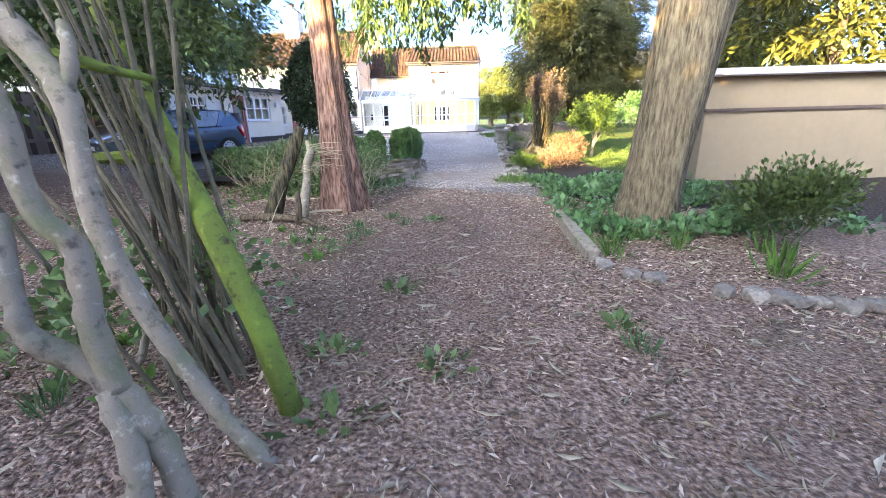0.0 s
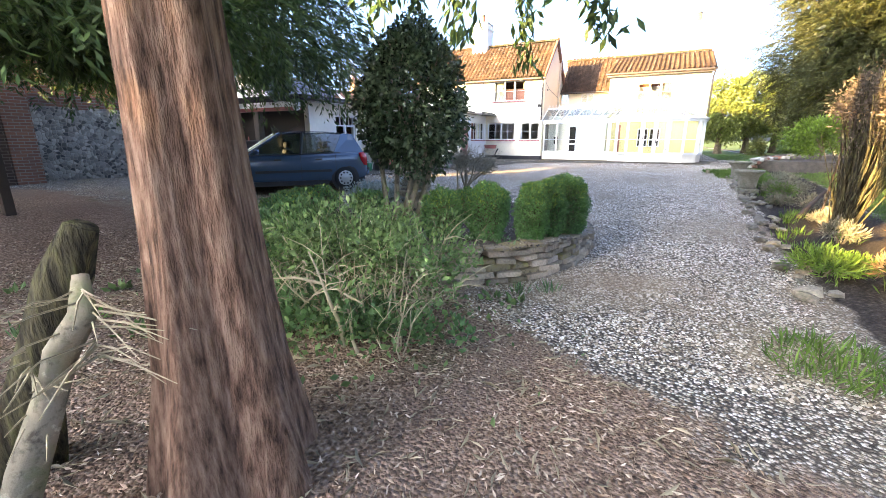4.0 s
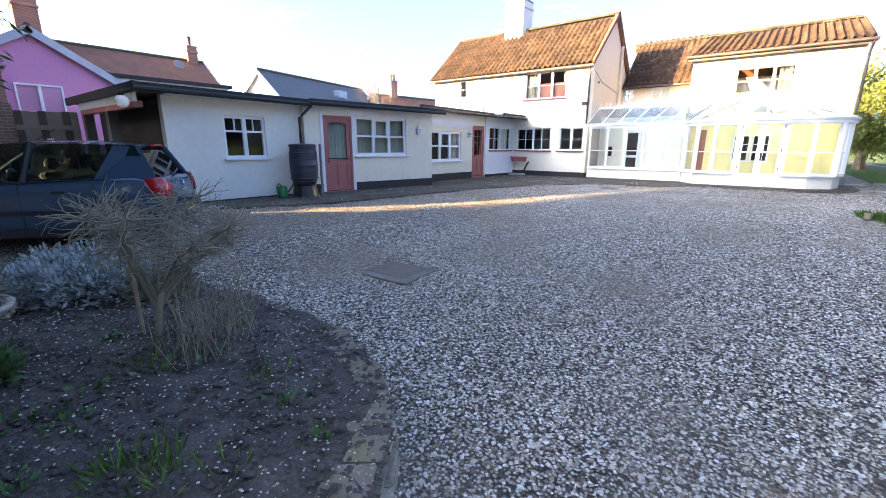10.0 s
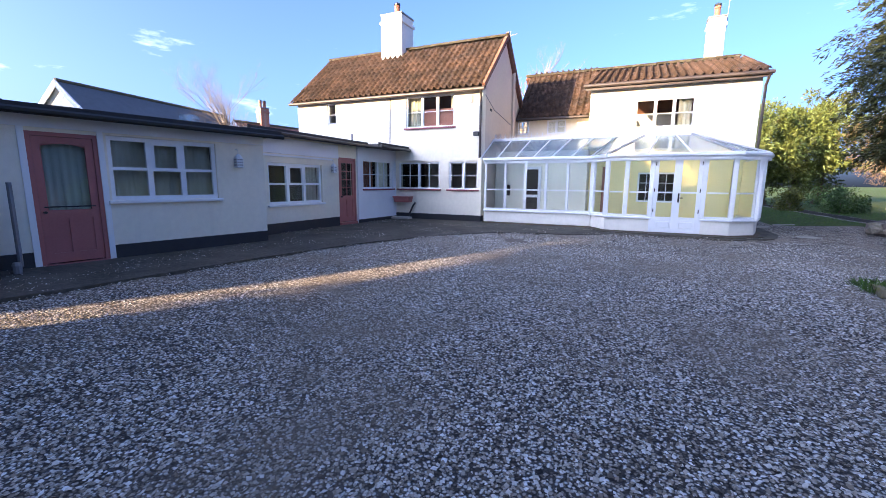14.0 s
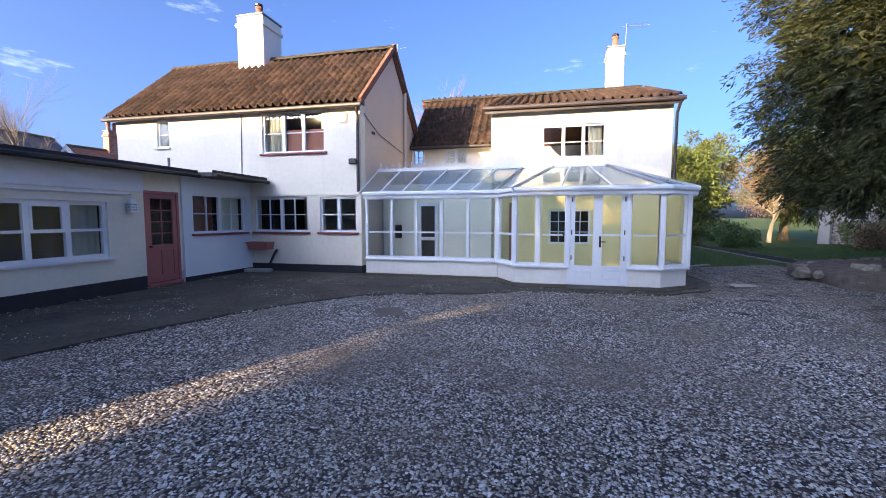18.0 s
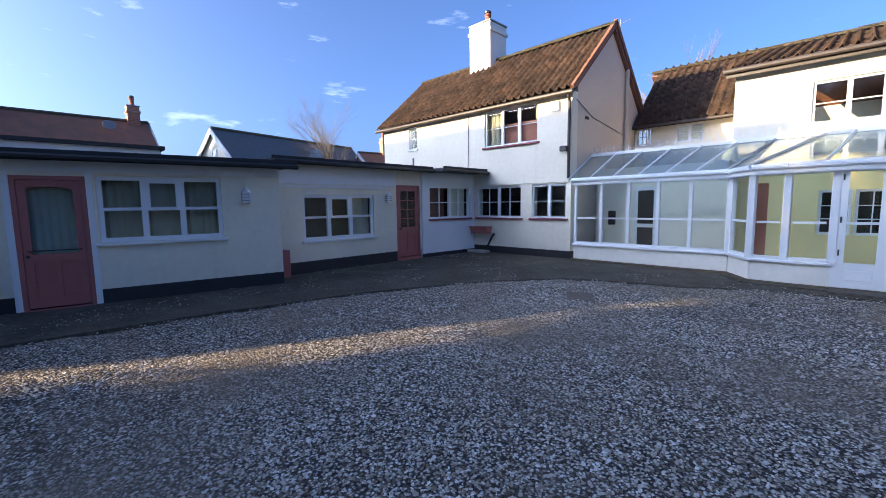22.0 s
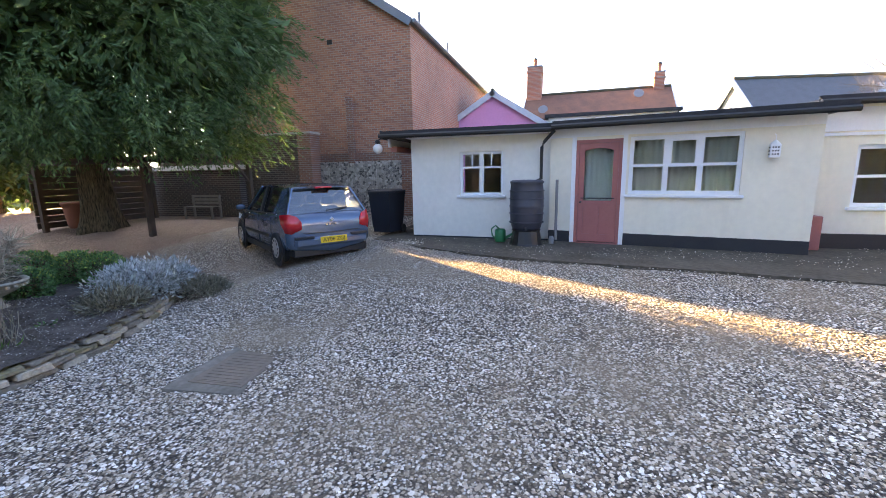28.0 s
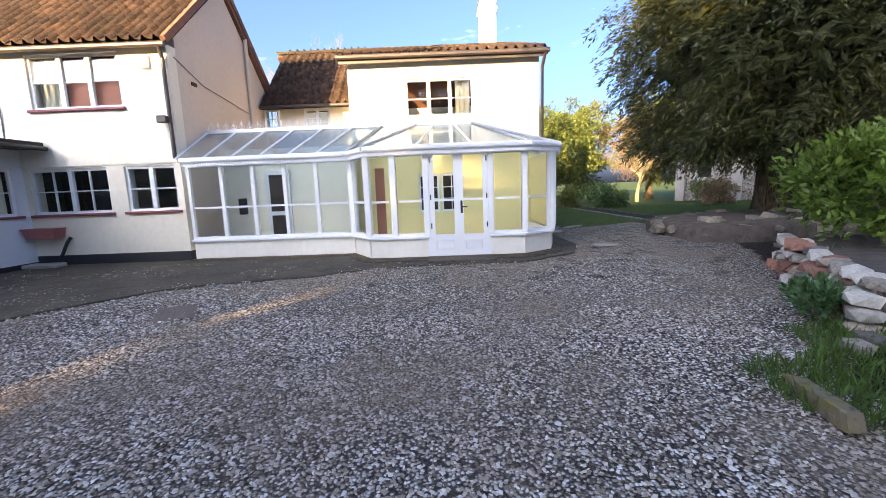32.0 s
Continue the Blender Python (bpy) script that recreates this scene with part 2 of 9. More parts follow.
def brick_mat(name, c1, c2, mortar, scale=1.0, stain=(0.05, 0.045, 0.04), stain_amount=0.35, flip=False):
    """Courses of brick at real size on a wall that runs along x, or along y when flip."""
    m = mat(name, c1, c2, rough=0.9, scale=0.7, fine=14, amount=1.0, bump=0.25, bump_scale=90)
    n, l = m.node_tree.nodes, m.node_tree.links
    b = n["Principled BSDF"]
    geo = n.new("ShaderNodeNewGeometry")
    sep, com = n.new("ShaderNodeSeparateXYZ"), n.new("ShaderNodeCombineXYZ")
    l.new(geo.outputs["Position"], sep.inputs[0])
    l.new(sep.outputs["Y" if flip else "X"], com.inputs["X"]); l.new(sep.outputs["Z"], com.inputs["Y"])
    br = n.new("ShaderNodeTexBrick")
    br.inputs["Scale"].default_value = scale
    br.inputs["Brick Width"].default_value, br.inputs["Row Height"].default_value, br.inputs["Mortar Size"].default_value = 0.225, 0.075, 0.009
    br.inputs["Color1"].default_value, br.inputs["Color2"].default_value, br.inputs["Mortar"].default_value = (*c1, 1), (*c2, 1), (*mortar, 1)
    l.new(com.outputs[0], br.inputs["Vector"])
    st, rp, mx = n.new("ShaderNodeTexNoise"), n.new("ShaderNodeMapRange"), n.new("ShaderNodeMixRGB")
    st.inputs["Scale"].default_value, st.inputs["Detail"].default_value = 0.45, 8
    l.new(geo.outputs["Position"], st.inputs["Vector"])
    rp.inputs["From Min"].default_value, rp.inputs["From Max"].default_value, rp.inputs["To Max"].default_value = 0.45, 0.75, stain_amount
    l.new(st.outputs["Fac"], rp.inputs["Value"]); l.new(rp.outputs[0], mx.inputs["Fac"])
    mx.inputs["Color2"].default_value = (*stain, 1)
    l.new(br.outputs["Color"], mx.inputs["Color1"]); l.new(mx.outputs[0], b.inputs["Base Color"])
    return m

def flint_mat(name):
    m = mat(name, (0.20, 0.19, 0.18), (0.42, 0.40, 0.37), rough=0.7, scale=2, fine=30, amount=1.0)
    n, l = m.node_tree.nodes, m.node_tree.links
    b = n["Principled BSDF"]
    geo, vo = n.new("ShaderNodeNewGeometry"), n.new("ShaderNodeTexVoronoi")
    vo.inputs["Scale"].default_value = 11
    l.new(geo.outputs["Position"], vo.inputs["Vector"])
    ramp = n.new("ShaderNodeValToRGB")
    e = ramp.color_ramp.elements
    e[0].color, e[0].position, e[1].color, e[1].position = (0.07, 0.062, 0.055, 1), 0.15, (0.58, 0.52, 0.44, 1), 0.9
    l.new(vo.outputs["Color"], ramp.inputs["Fac"])
    edge, em, mx = n.new("ShaderNodeTexVoronoi"), n.new("ShaderNodeMapRange"), n.new("ShaderNodeMixRGB")
    edge.feature = "DISTANCE_TO_EDGE"; edge.inputs["Scale"].default_value = 11
    l.new(geo.outputs["Position"], edge.inputs["Vector"]); l.new(edge.outputs["Distance"], em.inputs["Value"])
    em.inputs["From Max"].default_value = 0.12
    l.new(em.outputs[0], mx.inputs["Fac"]); mx.inputs["Color1"].default_value = (0.38, 0.32, 0.26, 1)
    l.new(ramp.outputs["Color"], mx.inputs["Color2"]); l.new(mx.outputs[0], b.inputs["Base Color"])
    bp = n.new("ShaderNodeBump"); bp.inputs["Strength"].default_value, bp.inputs["Distance"].default_value = 0.8, 0.03
    l.new(em.outputs[0], bp.inputs["Height"]); l.new(bp.outputs[0], b.inputs["Normal"])
    return m

def render_mat(name, col, stain=(0.45, 0.40, 0.33)):
    """Painted render: slight rough relief, rain streaks and grime."""
    m = mat(name, col, tuple(c * 0.86 for c in col), rough=0.85, scale=0.8, fine=9, amount=0.7, bump=0.12, bump_scale=45)
    n, l = m.node_tree.nodes, m.node_tree.links
    b = n["Principled BSDF"]
    src = b.inputs["Base Color"].links[0].from_socket
    geo, mp, no, rg, mx = n.new("ShaderNodeNewGeometry"), n.new("ShaderNodeMapping"), n.new("ShaderNodeTexNoise"), n.new("ShaderNodeMapRange"), n.new("ShaderNodeMixRGB")
    mp.inputs["Scale"].default_value = (5, 5, 0.5)
    l.new(geo.outputs["Position"], mp.inputs[0]); l.new(mp.outputs[0], no.inputs["Vector"])
    no.inputs["Scale"].default_value, no.inputs["Detail"].default_value = 1.0, 7
    rg.inputs["From Min"].default_value, rg.inputs["From Max"].default_value, rg.inputs["To Max"].default_value = 0.58, 0.9, 0.22
    l.new(no.outputs["Fac"], rg.inputs["Value"]); l.new(rg.outputs[0], mx.inputs["Fac"])
    mx.inputs["Color2"].default_value = (*stain, 1)
    l.new(src, mx.inputs["Color1"]); l.new(mx.outputs[0], b.inputs["Base Color"])
    return m

def ground_mat():
    """Gravel, leaf litter, grass and bare earth, weighted by the zone attribute with ragged borders."""
    m = bpy.data.materials.new("ground"); m.use_nodes = True
    n, l = m.node_tree.nodes, m.node_tree.links
    b = n["Principled BSDF"]; b.inputs["Roughness"].default_value = 0.9
    b.inputs["Specular IOR Level"].default_value = 0.25
    geo = n.new("ShaderNodeNewGeometry")
    def noise_(scale, detail=6):
        t = n.new("ShaderNodeTexNoise"); t.inputs["Scale"].default_value, t.inputs["Detail"].default_value = scale, detail
        l.new(geo.outputs["Position"], t.inputs["Vector"]); return t.outputs["Fac"]
    def ramp_(fac, *stops):
        r = n.new("ShaderNodeValToRGB"); e = r.color_ramp.elements
        while len(e) < len(stops): e.new(0.5)
        for k, (p, c) in zip(e, stops): k.position, k.color = p, (*c, 1)
        l.new(fac, r.inputs["Fac"]); return r.outputs["Color"]
    def mix_(fac, a, c, mode="MIX"):
        x = n.new("ShaderNodeMixRGB"); x.blend_type = mode
        for s, v in ((x.inputs["Fac"], fac), (x.inputs["Color1"], a), (x.inputs["Color2"], c)):
            if isinstance(v, (int, float)): s.default_value = v
            elif isinstance(v, tuple): s.default_value = (*v, 1)
            else: l.new(v, s)
        return x.outputs["Color"]
    vo = n.new("ShaderNodeTexVoronoi"); vo.inputs["Scale"].default_value = 44
    vmap = n.new("ShaderNodeMixRGB"); vmap.blend_type = "ADD"; vmap.inputs["Fac"].default_value = 0.012
    nz = n.new("ShaderNodeTexNoise"); nz.inputs["Scale"].default_value = 30
    l.new(geo.outputs["Position"], nz.inputs["Vector"]); l.new(geo.outputs["Position"], vmap.inputs["Color1"]); l.new(nz.outputs["Color"], vmap.inputs["Color2"])
    l.new(vmap.outputs[0], vo.inputs["Vector"])
    sepc = n.new("ShaderNodeSeparateColor"); l.new(vo.outputs["Color"], sepc.inputs[0])
    stone = ramp_(sepc.outputs[0], (0.0, (0.05, 0.042, 0.036)), (0.25, (0.32, 0.255, 0.19)), (0.5, (0.55, 0.47, 0.38)), (0.75, (0.75, 0.69, 0.59)), (1.0, (0.96, 0.93, 0.88)))
    gravel = mix_(ramp_(vo.outputs["Distance"], (0.34, (0, 0, 0)), (0.62, (0.92, 0.92, 0.92))), stone, (0.045, 0.038, 0.034))
    gravel = dirt_mix(n, l, geo, gravel, (0.29, 0.23, 0.165))
    litter = ramp_(noise_(38, 8), (0.28, (0.04, 0.027, 0.019)), (0.45, (0.21, 0.138, 0.098)), (0.6, (0.39, 0.28, 0.21)), (0.78, (0.62, 0.5, 0.4)))
    litter = mix_(ramp_(noise_(0.8), (0.45, (0, 0, 0)), (0.7, (0.6, 0.6, 0.6))), litter, (0.20, 0.145, 0.115))
    litter = mix_(ramp_(noise_(1.7), (0.6, (0, 0, 0)), (0.75, (0.35, 0.35, 0.35))), litter, (0.09, 0.12, 0.04))
    grass = mix_(ramp_(noise_(3), (0.4, (0, 0, 0)), (0.65, (1, 1, 1))), ramp_(noise_(60), (0.3, (0.018, 0.05, 0.008)), (0.7, (0.08, 0.15, 0.025))), (0.10, 0.115, 0.03))
    earth = ramp_(noise_(28, 8), (0.3, (0.014, 0.011, 0.009)), (0.55, (0.05, 0.038, 0.03)), (0.72, (0.11, 0.09, 0.075)), (0.8, (0.3, 0.28, 0.25)))
    at = n.new("ShaderNodeAttribute"); at.attribute_name = "zone"
    sep = n.new("ShaderNodeSeparateColor"); l.new(at.outputs["Color"], sep.inputs[0])
    edge = noise_(2.5, 8)
    col = gravel
    for ch, layer in ((0, litter), (1, grass), (2, earth)):
        a = n.new("ShaderNodeMath"); a.operation = "ADD"
        l.new(sep.outputs[ch], a.inputs[0]); l.new(edge, a.inputs[1])
        col = mix_(ramp_s(n, l, a.outputs[0]), col, layer)
    l.new(col, b.inputs["Base Color"])
    bp = n.new("ShaderNodeBump"); bp.inputs["Strength"].default_value, bp.inputs["Distance"].default_value = 1.0, 0.03
    inv = n.new("ShaderNodeMath"); inv.operation = "SUBTRACT"; inv.inputs[0].default_value = 1
    l.new(vo.outputs["Distance"], inv.inputs[1]); l.new(inv.outputs[0], bp.inputs["Height"]); l.new(bp.outputs[0], b.inputs["Normal"])
    return m

def ramp_s(n, l, fac):
    """0 to 1 where zone weight plus border noise passes one."""
    r = n.new("ShaderNodeMapRange")
    r.inputs["From Min"].default_value, r.inputs["From Max"].default_value = 0.9, 1.12
    l.new(fac, r.inputs["Value"])
    return r.outputs[0]

M = {}
M["ground"] = ground_mat()
M["render"] = render_mat("cream render", (0.85, 0.79, 0.65))
M["render_white"] = render_mat("white render", (0.84, 0.81, 0.73), (0.55, 0.50, 0.42))
M["gable"] = render_mat("tan gable render", (0.66, 0.56, 0.46), (0.42, 0.34, 0.27))
M["plinth"] = mat("black plinth paint", (0.018, 0.019, 0.025), (0.035, 0.034, 0.035), rough=0.6, bump=0.1)
M["white"] = mat("white gloss paint", (0.82, 0.83, 0.84), (0.72, 0.73, 0.74), rough=0.35, scale=3, fine=40, amount=0.5)
M["board"] = mat("white boarding paint", (0.80, 0.82, 0.85), (0.70, 0.72, 0.75), rough=0.5, scale=2, fine=30)
M["red"] = mat("dusky red paint", (0.40, 0.14, 0.125), (0.32, 0.105, 0.095), rough=0.5, scale=3, fine=30)
M["sill"] = mat("red sill paint", (0.28, 0.075, 0.085), rough=0.6)
M["felt"] = mat("black roofing felt", (0.022, 0.022, 0.024), (0.05, 0.05, 0.05), rough=0.85, bump=0.2)
M["felt_grey"] = mat("weathered felt", (0.16, 0.15, 0.15), (0.09, 0.085, 0.085), rough=0.9, bump=0.15)
M["black"] = mat("black plastic", (0.012, 0.012, 0.013), (0.02, 0.02, 0.02), rough=0.4)
M["pantile"] = mat("pantile", (0.085, 0.05, 0.034), (0.022, 0.018, 0.016), rough=0.92, scale=1.3, fine=22, amount=1.0, bump=0.25, obj=0.3, spec=0.2)
M["pantile_red"] = mat("red-brown pantile", (0.26, 0.105, 0.06), (0.13, 0.065, 0.045), rough=0.88, scale=2, fine=20, amount=1.0, bump=0.2, island=0.25)
M["tile_back"] = mat("roof battens", (0.03, 0.024, 0.02), rough=0.95)
M["ridge"] = mat("mossy ridge tile", (0.12, 0.09, 0.055), (0.07, 0.07, 0.03), rough=0.9, scale=5, bump=0.3, obj=0.3)
M["verge"] = mat("orange verge brick", (0.27, 0.115, 0.065), (0.16, 0.08, 0.05), rough=0.85, scale=9, fine=30, amount=1.0, bump=0.2)
M["gutter"] = mat("brown gutter", (0.06, 0.045, 0.04), rough=0.5)
M["pipe_grey"] = mat("grey pipe", (0.20, 0.20, 0.21), rough=0.5)
M["glass"] = glass_mat("window glass", (0.95, 0.97, 0.97))
M["glass_roof"] = milky_glass("roof glass")
M["glass_car"] = glass_mat("car glass", (0.35, 0.40, 0.42), 0.02, 0.2)
M["yellow"] = mat("yellow interior plaster", (0.84, 0.73, 0.36), (0.80, 0.69, 0.33), rough=0.9, scale=1)
M["cream_in"] = mat("cream interior plaster", (0.86, 0.82, 0.68), (0.82, 0.78, 0.64), rough=0.9, scale=1)
M["floor_in"] = mat("interior floor", (0.30, 0.24, 0.18), rough=0.6)
# near-black: the shade of unlit rooms is put into the colour
M["dark_in"] = mat("near-black inside shade", (0.055, 0.045, 0.038), (0.04, 0.034, 0.03), rough=0.9)
M["curtain"] = mat("cream curtain", (0.80, 0.76, 0.60), (0.70, 0.66, 0.50), rough=0.95, scale=6)
M["net"] = mat("pale green net curtain", (0.66, 0.70, 0.60), (0.56, 0.60, 0.52), rough=0.95, scale=6)
M["blind"] = mat("red-brown blind", (0.40, 0.17, 0.115), (0.34, 0.14, 0.09), rough=0.9)
M["concrete"] = mat("mossy concrete", (0.12, 0.10, 0.076), (0.038, 0.034, 0.022), rough=0.92, scale=1.4, fine=14, amount=1.0, bump=0.25, bump_scale=70)
M["slab"] = mat("pale slab", (0.42, 0.39, 0.34), (0.28, 0.26, 0.22), rough=0.9, bump=0.2)
M["iron"] = mat("rusty iron cover", (0.22, 0.175, 0.135), (0.12, 0.10, 0.08), rough=0.9, scale=3, fine=20, bump=0.25)
M["apron"] = mat("stained concrete", (0.24, 0.215, 0.18), (0.12, 0.11, 0.09), rough=0.92, scale=3, fine=16, amount=1.0, bump=0.3, bump_scale=60)
M["stone"] = mat("buff wall stone", (0.42, 0.35, 0.265), (0.21, 0.175, 0.135), rough=0.92, scale=6, fine=40, amount=1.0, bump=0.4, bump_scale=50, obj=0.42)
M["cap"] = lichen_mat("worn grey capping stone", (0.10, 0.088, 0.07), (0.22, 0.19, 0.15), (0.36, 0.31, 0.245), (0.25, 0.20, 0.055))
M["stone_red"] = mat("red rubble stone", (0.36, 0.17, 0.115), (0.20, 0.10, 0.07), rough=0.92, scale=7, fine=40, amount=1.0, bump=0.5, bump_scale=40, obj=0.35)
M["stone_pale"] = mat("pale rubble stone", (0.58, 0.54, 0.47), (0.36, 0.33, 0.28), rough=0.92, scale=7, fine=40, amount=1.0, bump=0.5, bump_scale=40, obj=0.3)
M["moss_stone"] = lichen_mat("mossy stone", (0.11, 0.095, 0.06), (0.22, 0.185, 0.12), (0.31, 0.265, 0.18), (0.23, 0.21, 0.045))
M["rock"] = mat("border rock", (0.30, 0.265, 0.215), (0.12, 0.11, 0.085), rough=0.9, scale=7, fine=40, amount=1.0, bump=0.45, obj=0.45)
M["kerb"] = lichen_mat("mossy brick kerb", (0.05, 0.035, 0.028), (0.11, 0.08, 0.06), (0.18, 0.13, 0.10), (0.10, 0.12, 0.03))
M["soil"] = mat("bed soil", (0.05, 0.042, 0.036), (0.135, 0.112, 0.095), rough=0.95, scale=6, fine=45, amount=1.0, bump=0.9, bump_scale=40)
M["bark"] = bark_mat("furrowed bark", (0.04, 0.033, 0.022), (0.125, 0.10, 0.065), (0.21, 0.17, 0.11))
M["bark_olive"] = bark_mat("pale olive yew bark", (0.055, 0.045, 0.028), (0.15, 0.125, 0.075), (0.25, 0.21, 0.125))
M["bark_red"] = bark_mat("red-brown conifer bark", (0.06, 0.035, 0.026), (0.20, 0.12, 0.085), (0.34, 0.23, 0.17))
M["bark_pale"] = lichen_mat("pale lichened bark", (0.10, 0.085, 0.065), (0.27, 0.235, 0.175), (0.50, 0.45, 0.34), (0.17, 0.19, 0.09))
M["bark_moss"] = lichen_mat("mossy bark", (0.07, 0.06, 0.035), (0.17, 0.22, 0.045), (0.27, 0.36, 0.06), (0.22, 0.32, 0.05))
M["stem_brown"] = mat("grey-brown shrub stem", (0.20, 0.17, 0.115), (0.11, 0.105, 0.06), rough=0.95, scale=7, fine=40, amount=1.0, bump=0.5, island=0.3)
M["twig"] = mat("bare twig", (0.23, 0.185, 0.14), (0.13, 0.105, 0.08), rough=0.9, island=0.35)
M["twig_pale"] = mat("straw twig", (0.46, 0.40, 0.27), (0.28, 0.235, 0.16), rough=0.9, island=0.35)
M["yew"] = leaf_mat("yew needles", (0.040, 0.085, 0.028), (0.115, 0.18, 0.055), trans=0.2)
# dark base holds the crown's shade, gold second colour the sun on it
M["yew_shaded"] = leaf_mat("shaded and gold-lit yew needles", (0.016, 0.027, 0.011), (0.085, 0.085, 0.02), trans=0.15)
# lit copy of the yew needles, low sun's gold put into the colour
M["yew_sunlit"] = leaf_mat("sunlit yew needles", (0.075, 0.095, 0.022), (0.15, 0.15, 0.03), trans=0.3)
M["box"] = leaf_mat("box leaves", (0.065, 0.155, 0.06), (0.14, 0.27, 0.09), rough=0.4, trans=0.2, scale=5)
M["box_tip"] = leaf_mat("yellow-green new and lit box leaves", (0.20, 0.30, 0.06), (0.32, 0.38, 0.09), rough=0.4, trans=0.25, scale=5)
M["holly"] = leaf_mat("glossy dark leaves", (0.04, 0.072, 0.034), (0.115, 0.15, 0.085), rough=0.2, trans=0.08)
M["dead_leaf"] = leaf_mat("dead grey-brown leaves", (0.16, 0.125, 0.10), (0.10, 0.08, 0.065), rough=0.9)
M["bark_dark"] = bark_mat("dark mossy bark", (0.025, 0.022, 0.016), (0.085, 0.075, 0.045), (0.15, 0.15, 0.07))
M["twig_grey"] = mat("grey-olive twig", (0.30, 0.27, 0.20), (0.17, 0.15, 0.11), rough=0.9, island=0.35)
M["shrub_dark"] = leaf_mat("small dark shrub leaves", (0.035, 0.065, 0.02), (0.10, 0.14, 0.035), rough=0.45)
M["ivy"] = leaf_mat("ivy and privet leaves", (0.09, 0.16, 0.055), (0.19, 0.28, 0.10), rough=0.4)
M["laurel"] = leaf_mat("laurel leaves", (0.09, 0.16, 0.025), (0.17, 0.25, 0.04), rough=0.35, trans=0.3)
M["hedge"] = leaf_mat("garden conifer leaves", (0.09, 0.13, 0.03), (0.17, 0.19, 0.045), trans=0.3)
M["hellebore"] = leaf_mat("broad ground leaves", (0.05, 0.12, 0.035), (0.14, 0.25, 0.10), rough=0.4)
M["daffodil"] = leaf_mat("daffodil blades", (0.07, 0.16, 0.03), (0.16, 0.28, 0.06), rough=0.45)
M["grass"] = leaf_mat("grass blades", (0.06, 0.13, 0.02), (0.13, 0.21, 0.04), rough=0.5)
M["grey_leaf"] = leaf_mat("silver-grey leaves", (0.46, 0.50, 0.50), (0.29, 0.33, 0.31), rough=0.8)
M["lavender"] = leaf_mat("dry grey-green stems", (0.27, 0.26, 0.195), (0.17, 0.165, 0.12), rough=0.9)
M["dry"] = leaf_mat("dry tan leaves", (0.30, 0.20, 0.115), (0.20, 0.135, 0.08), rough=0.9)
M["litter"] = grains_mat("fallen leaf", ((0.0, (0.05, 0.034, 0.025)), (0.25, (0.19, 0.12, 0.08)), (0.55, (0.38, 0.265, 0.185)), (0.8, (0.56, 0.43, 0.32)), (1.0, (0.80, 0.69, 0.56))), 0.8, (0.17, 0.12, 0.078))
M["pebble"] = grains_mat("gravel stone", ((0.0, (0.05, 0.041, 0.034)), (0.25, (0.31, 0.245, 0.175)), (0.5, (0.53, 0.45, 0.355)), (0.75, (0.75, 0.68, 0.58)), (1.0, (0.96, 0.93, 0.88))), 0.7, (0.33, 0.265, 0.19))
M["chip"] = mat("pale chip", (0.5, 0.48, 0.44), (0.36, 0.34, 0.30), rough=0.85, island=0.4)
M["brick_x"] = brick_mat("red brick x", (0.46, 0.17, 0.095), (0.38, 0.13, 0.075), (0.38, 0.30, 0.24))
M["brick_y"] = brick_mat("brown brick y", (0.47, 0.195, 0.11), (0.31, 0.125, 0.08), (0.38, 0.29, 0.22), stain=(0.16, 0.10, 0.08), stain_amount=0.4, flip=True)
M["brick_wall"] = brick_mat("old wall brick", (0.30, 0.13, 0.08), (0.22, 0.10, 0.07), (0.30, 0.26, 0.22), flip=True, stain_amount=0.5)
M["brick_soot"] = brick_mat("sooty brick", (0.075, 0.05, 0.04), (0.045, 0.035, 0.03), (0.15, 0.13, 0.11), stain=(0.30, 0.13, 0.075), stain_amount=0.3, flip=True)
M["flint"] = flint_mat("knapped flint")
M["pink"] = render_mat("pink render", (0.72, 0.30, 0.50), (0.55, 0.26, 0.40))
M["slate"] = mat("grey slates", (0.10, 0.105, 0.115), (0.055, 0.06, 0.062), rough=0.65, scale=3, fine=20, bump=0.2)
M["wood"] = mat("weathered post", (0.085, 0.06, 0.045), (0.05, 0.037, 0.03), rough=0.9, scale=6, bump=0.4)
M["wood_grey"] = mat("grey board", (0.22, 0.19, 0.16), (0.13, 0.11, 0.09), rough=0.9, scale=6, bump=0.3)
M["terracotta"] = mat("terracotta", (0.33, 0.12, 0.07), (0.22, 0.09, 0.06), rough=0.85, bump=0.2)
M["urn"] = mat("cast stone urn", (0.27, 0.25, 0.205), (0.13, 0.125, 0.09), rough=0.9, scale=8, fine=40, amount=1.0, bump=0.4)
M["urn_pale"] = mat("pale cast stone", (0.46, 0.42, 0.34), (0.26, 0.235, 0.18), rough=0.9, scale=8, fine=40, amount=1.0, bump=0.4)
M["garden_wall"] = render_mat("buff garden wall", (0.23, 0.185, 0.115), (0.10, 0.10, 0.05))
M["coping"] = mat("pale coping", (0.55, 0.56, 0.60), (0.38, 0.38, 0.40), rough=0.6)
M["car"] = mat("blue-grey car paint", (0.068, 0.115, 0.185), (0.06, 0.103, 0.167), rough=0.25, metal=0.3, scale=1, coat=0.8)
M["car_dark"] = mat("car trim", (0.02, 0.021, 0.023), rough=0.55)
M["tyre"] = mat("tyre rubber", (0.018, 0.018, 0.018), rough=0.85)
M["alloy"] = mat("silver wheel trim", (0.52, 0.53, 0.54), (0.42, 0.43, 0.44), rough=0.35, metal=0.6)
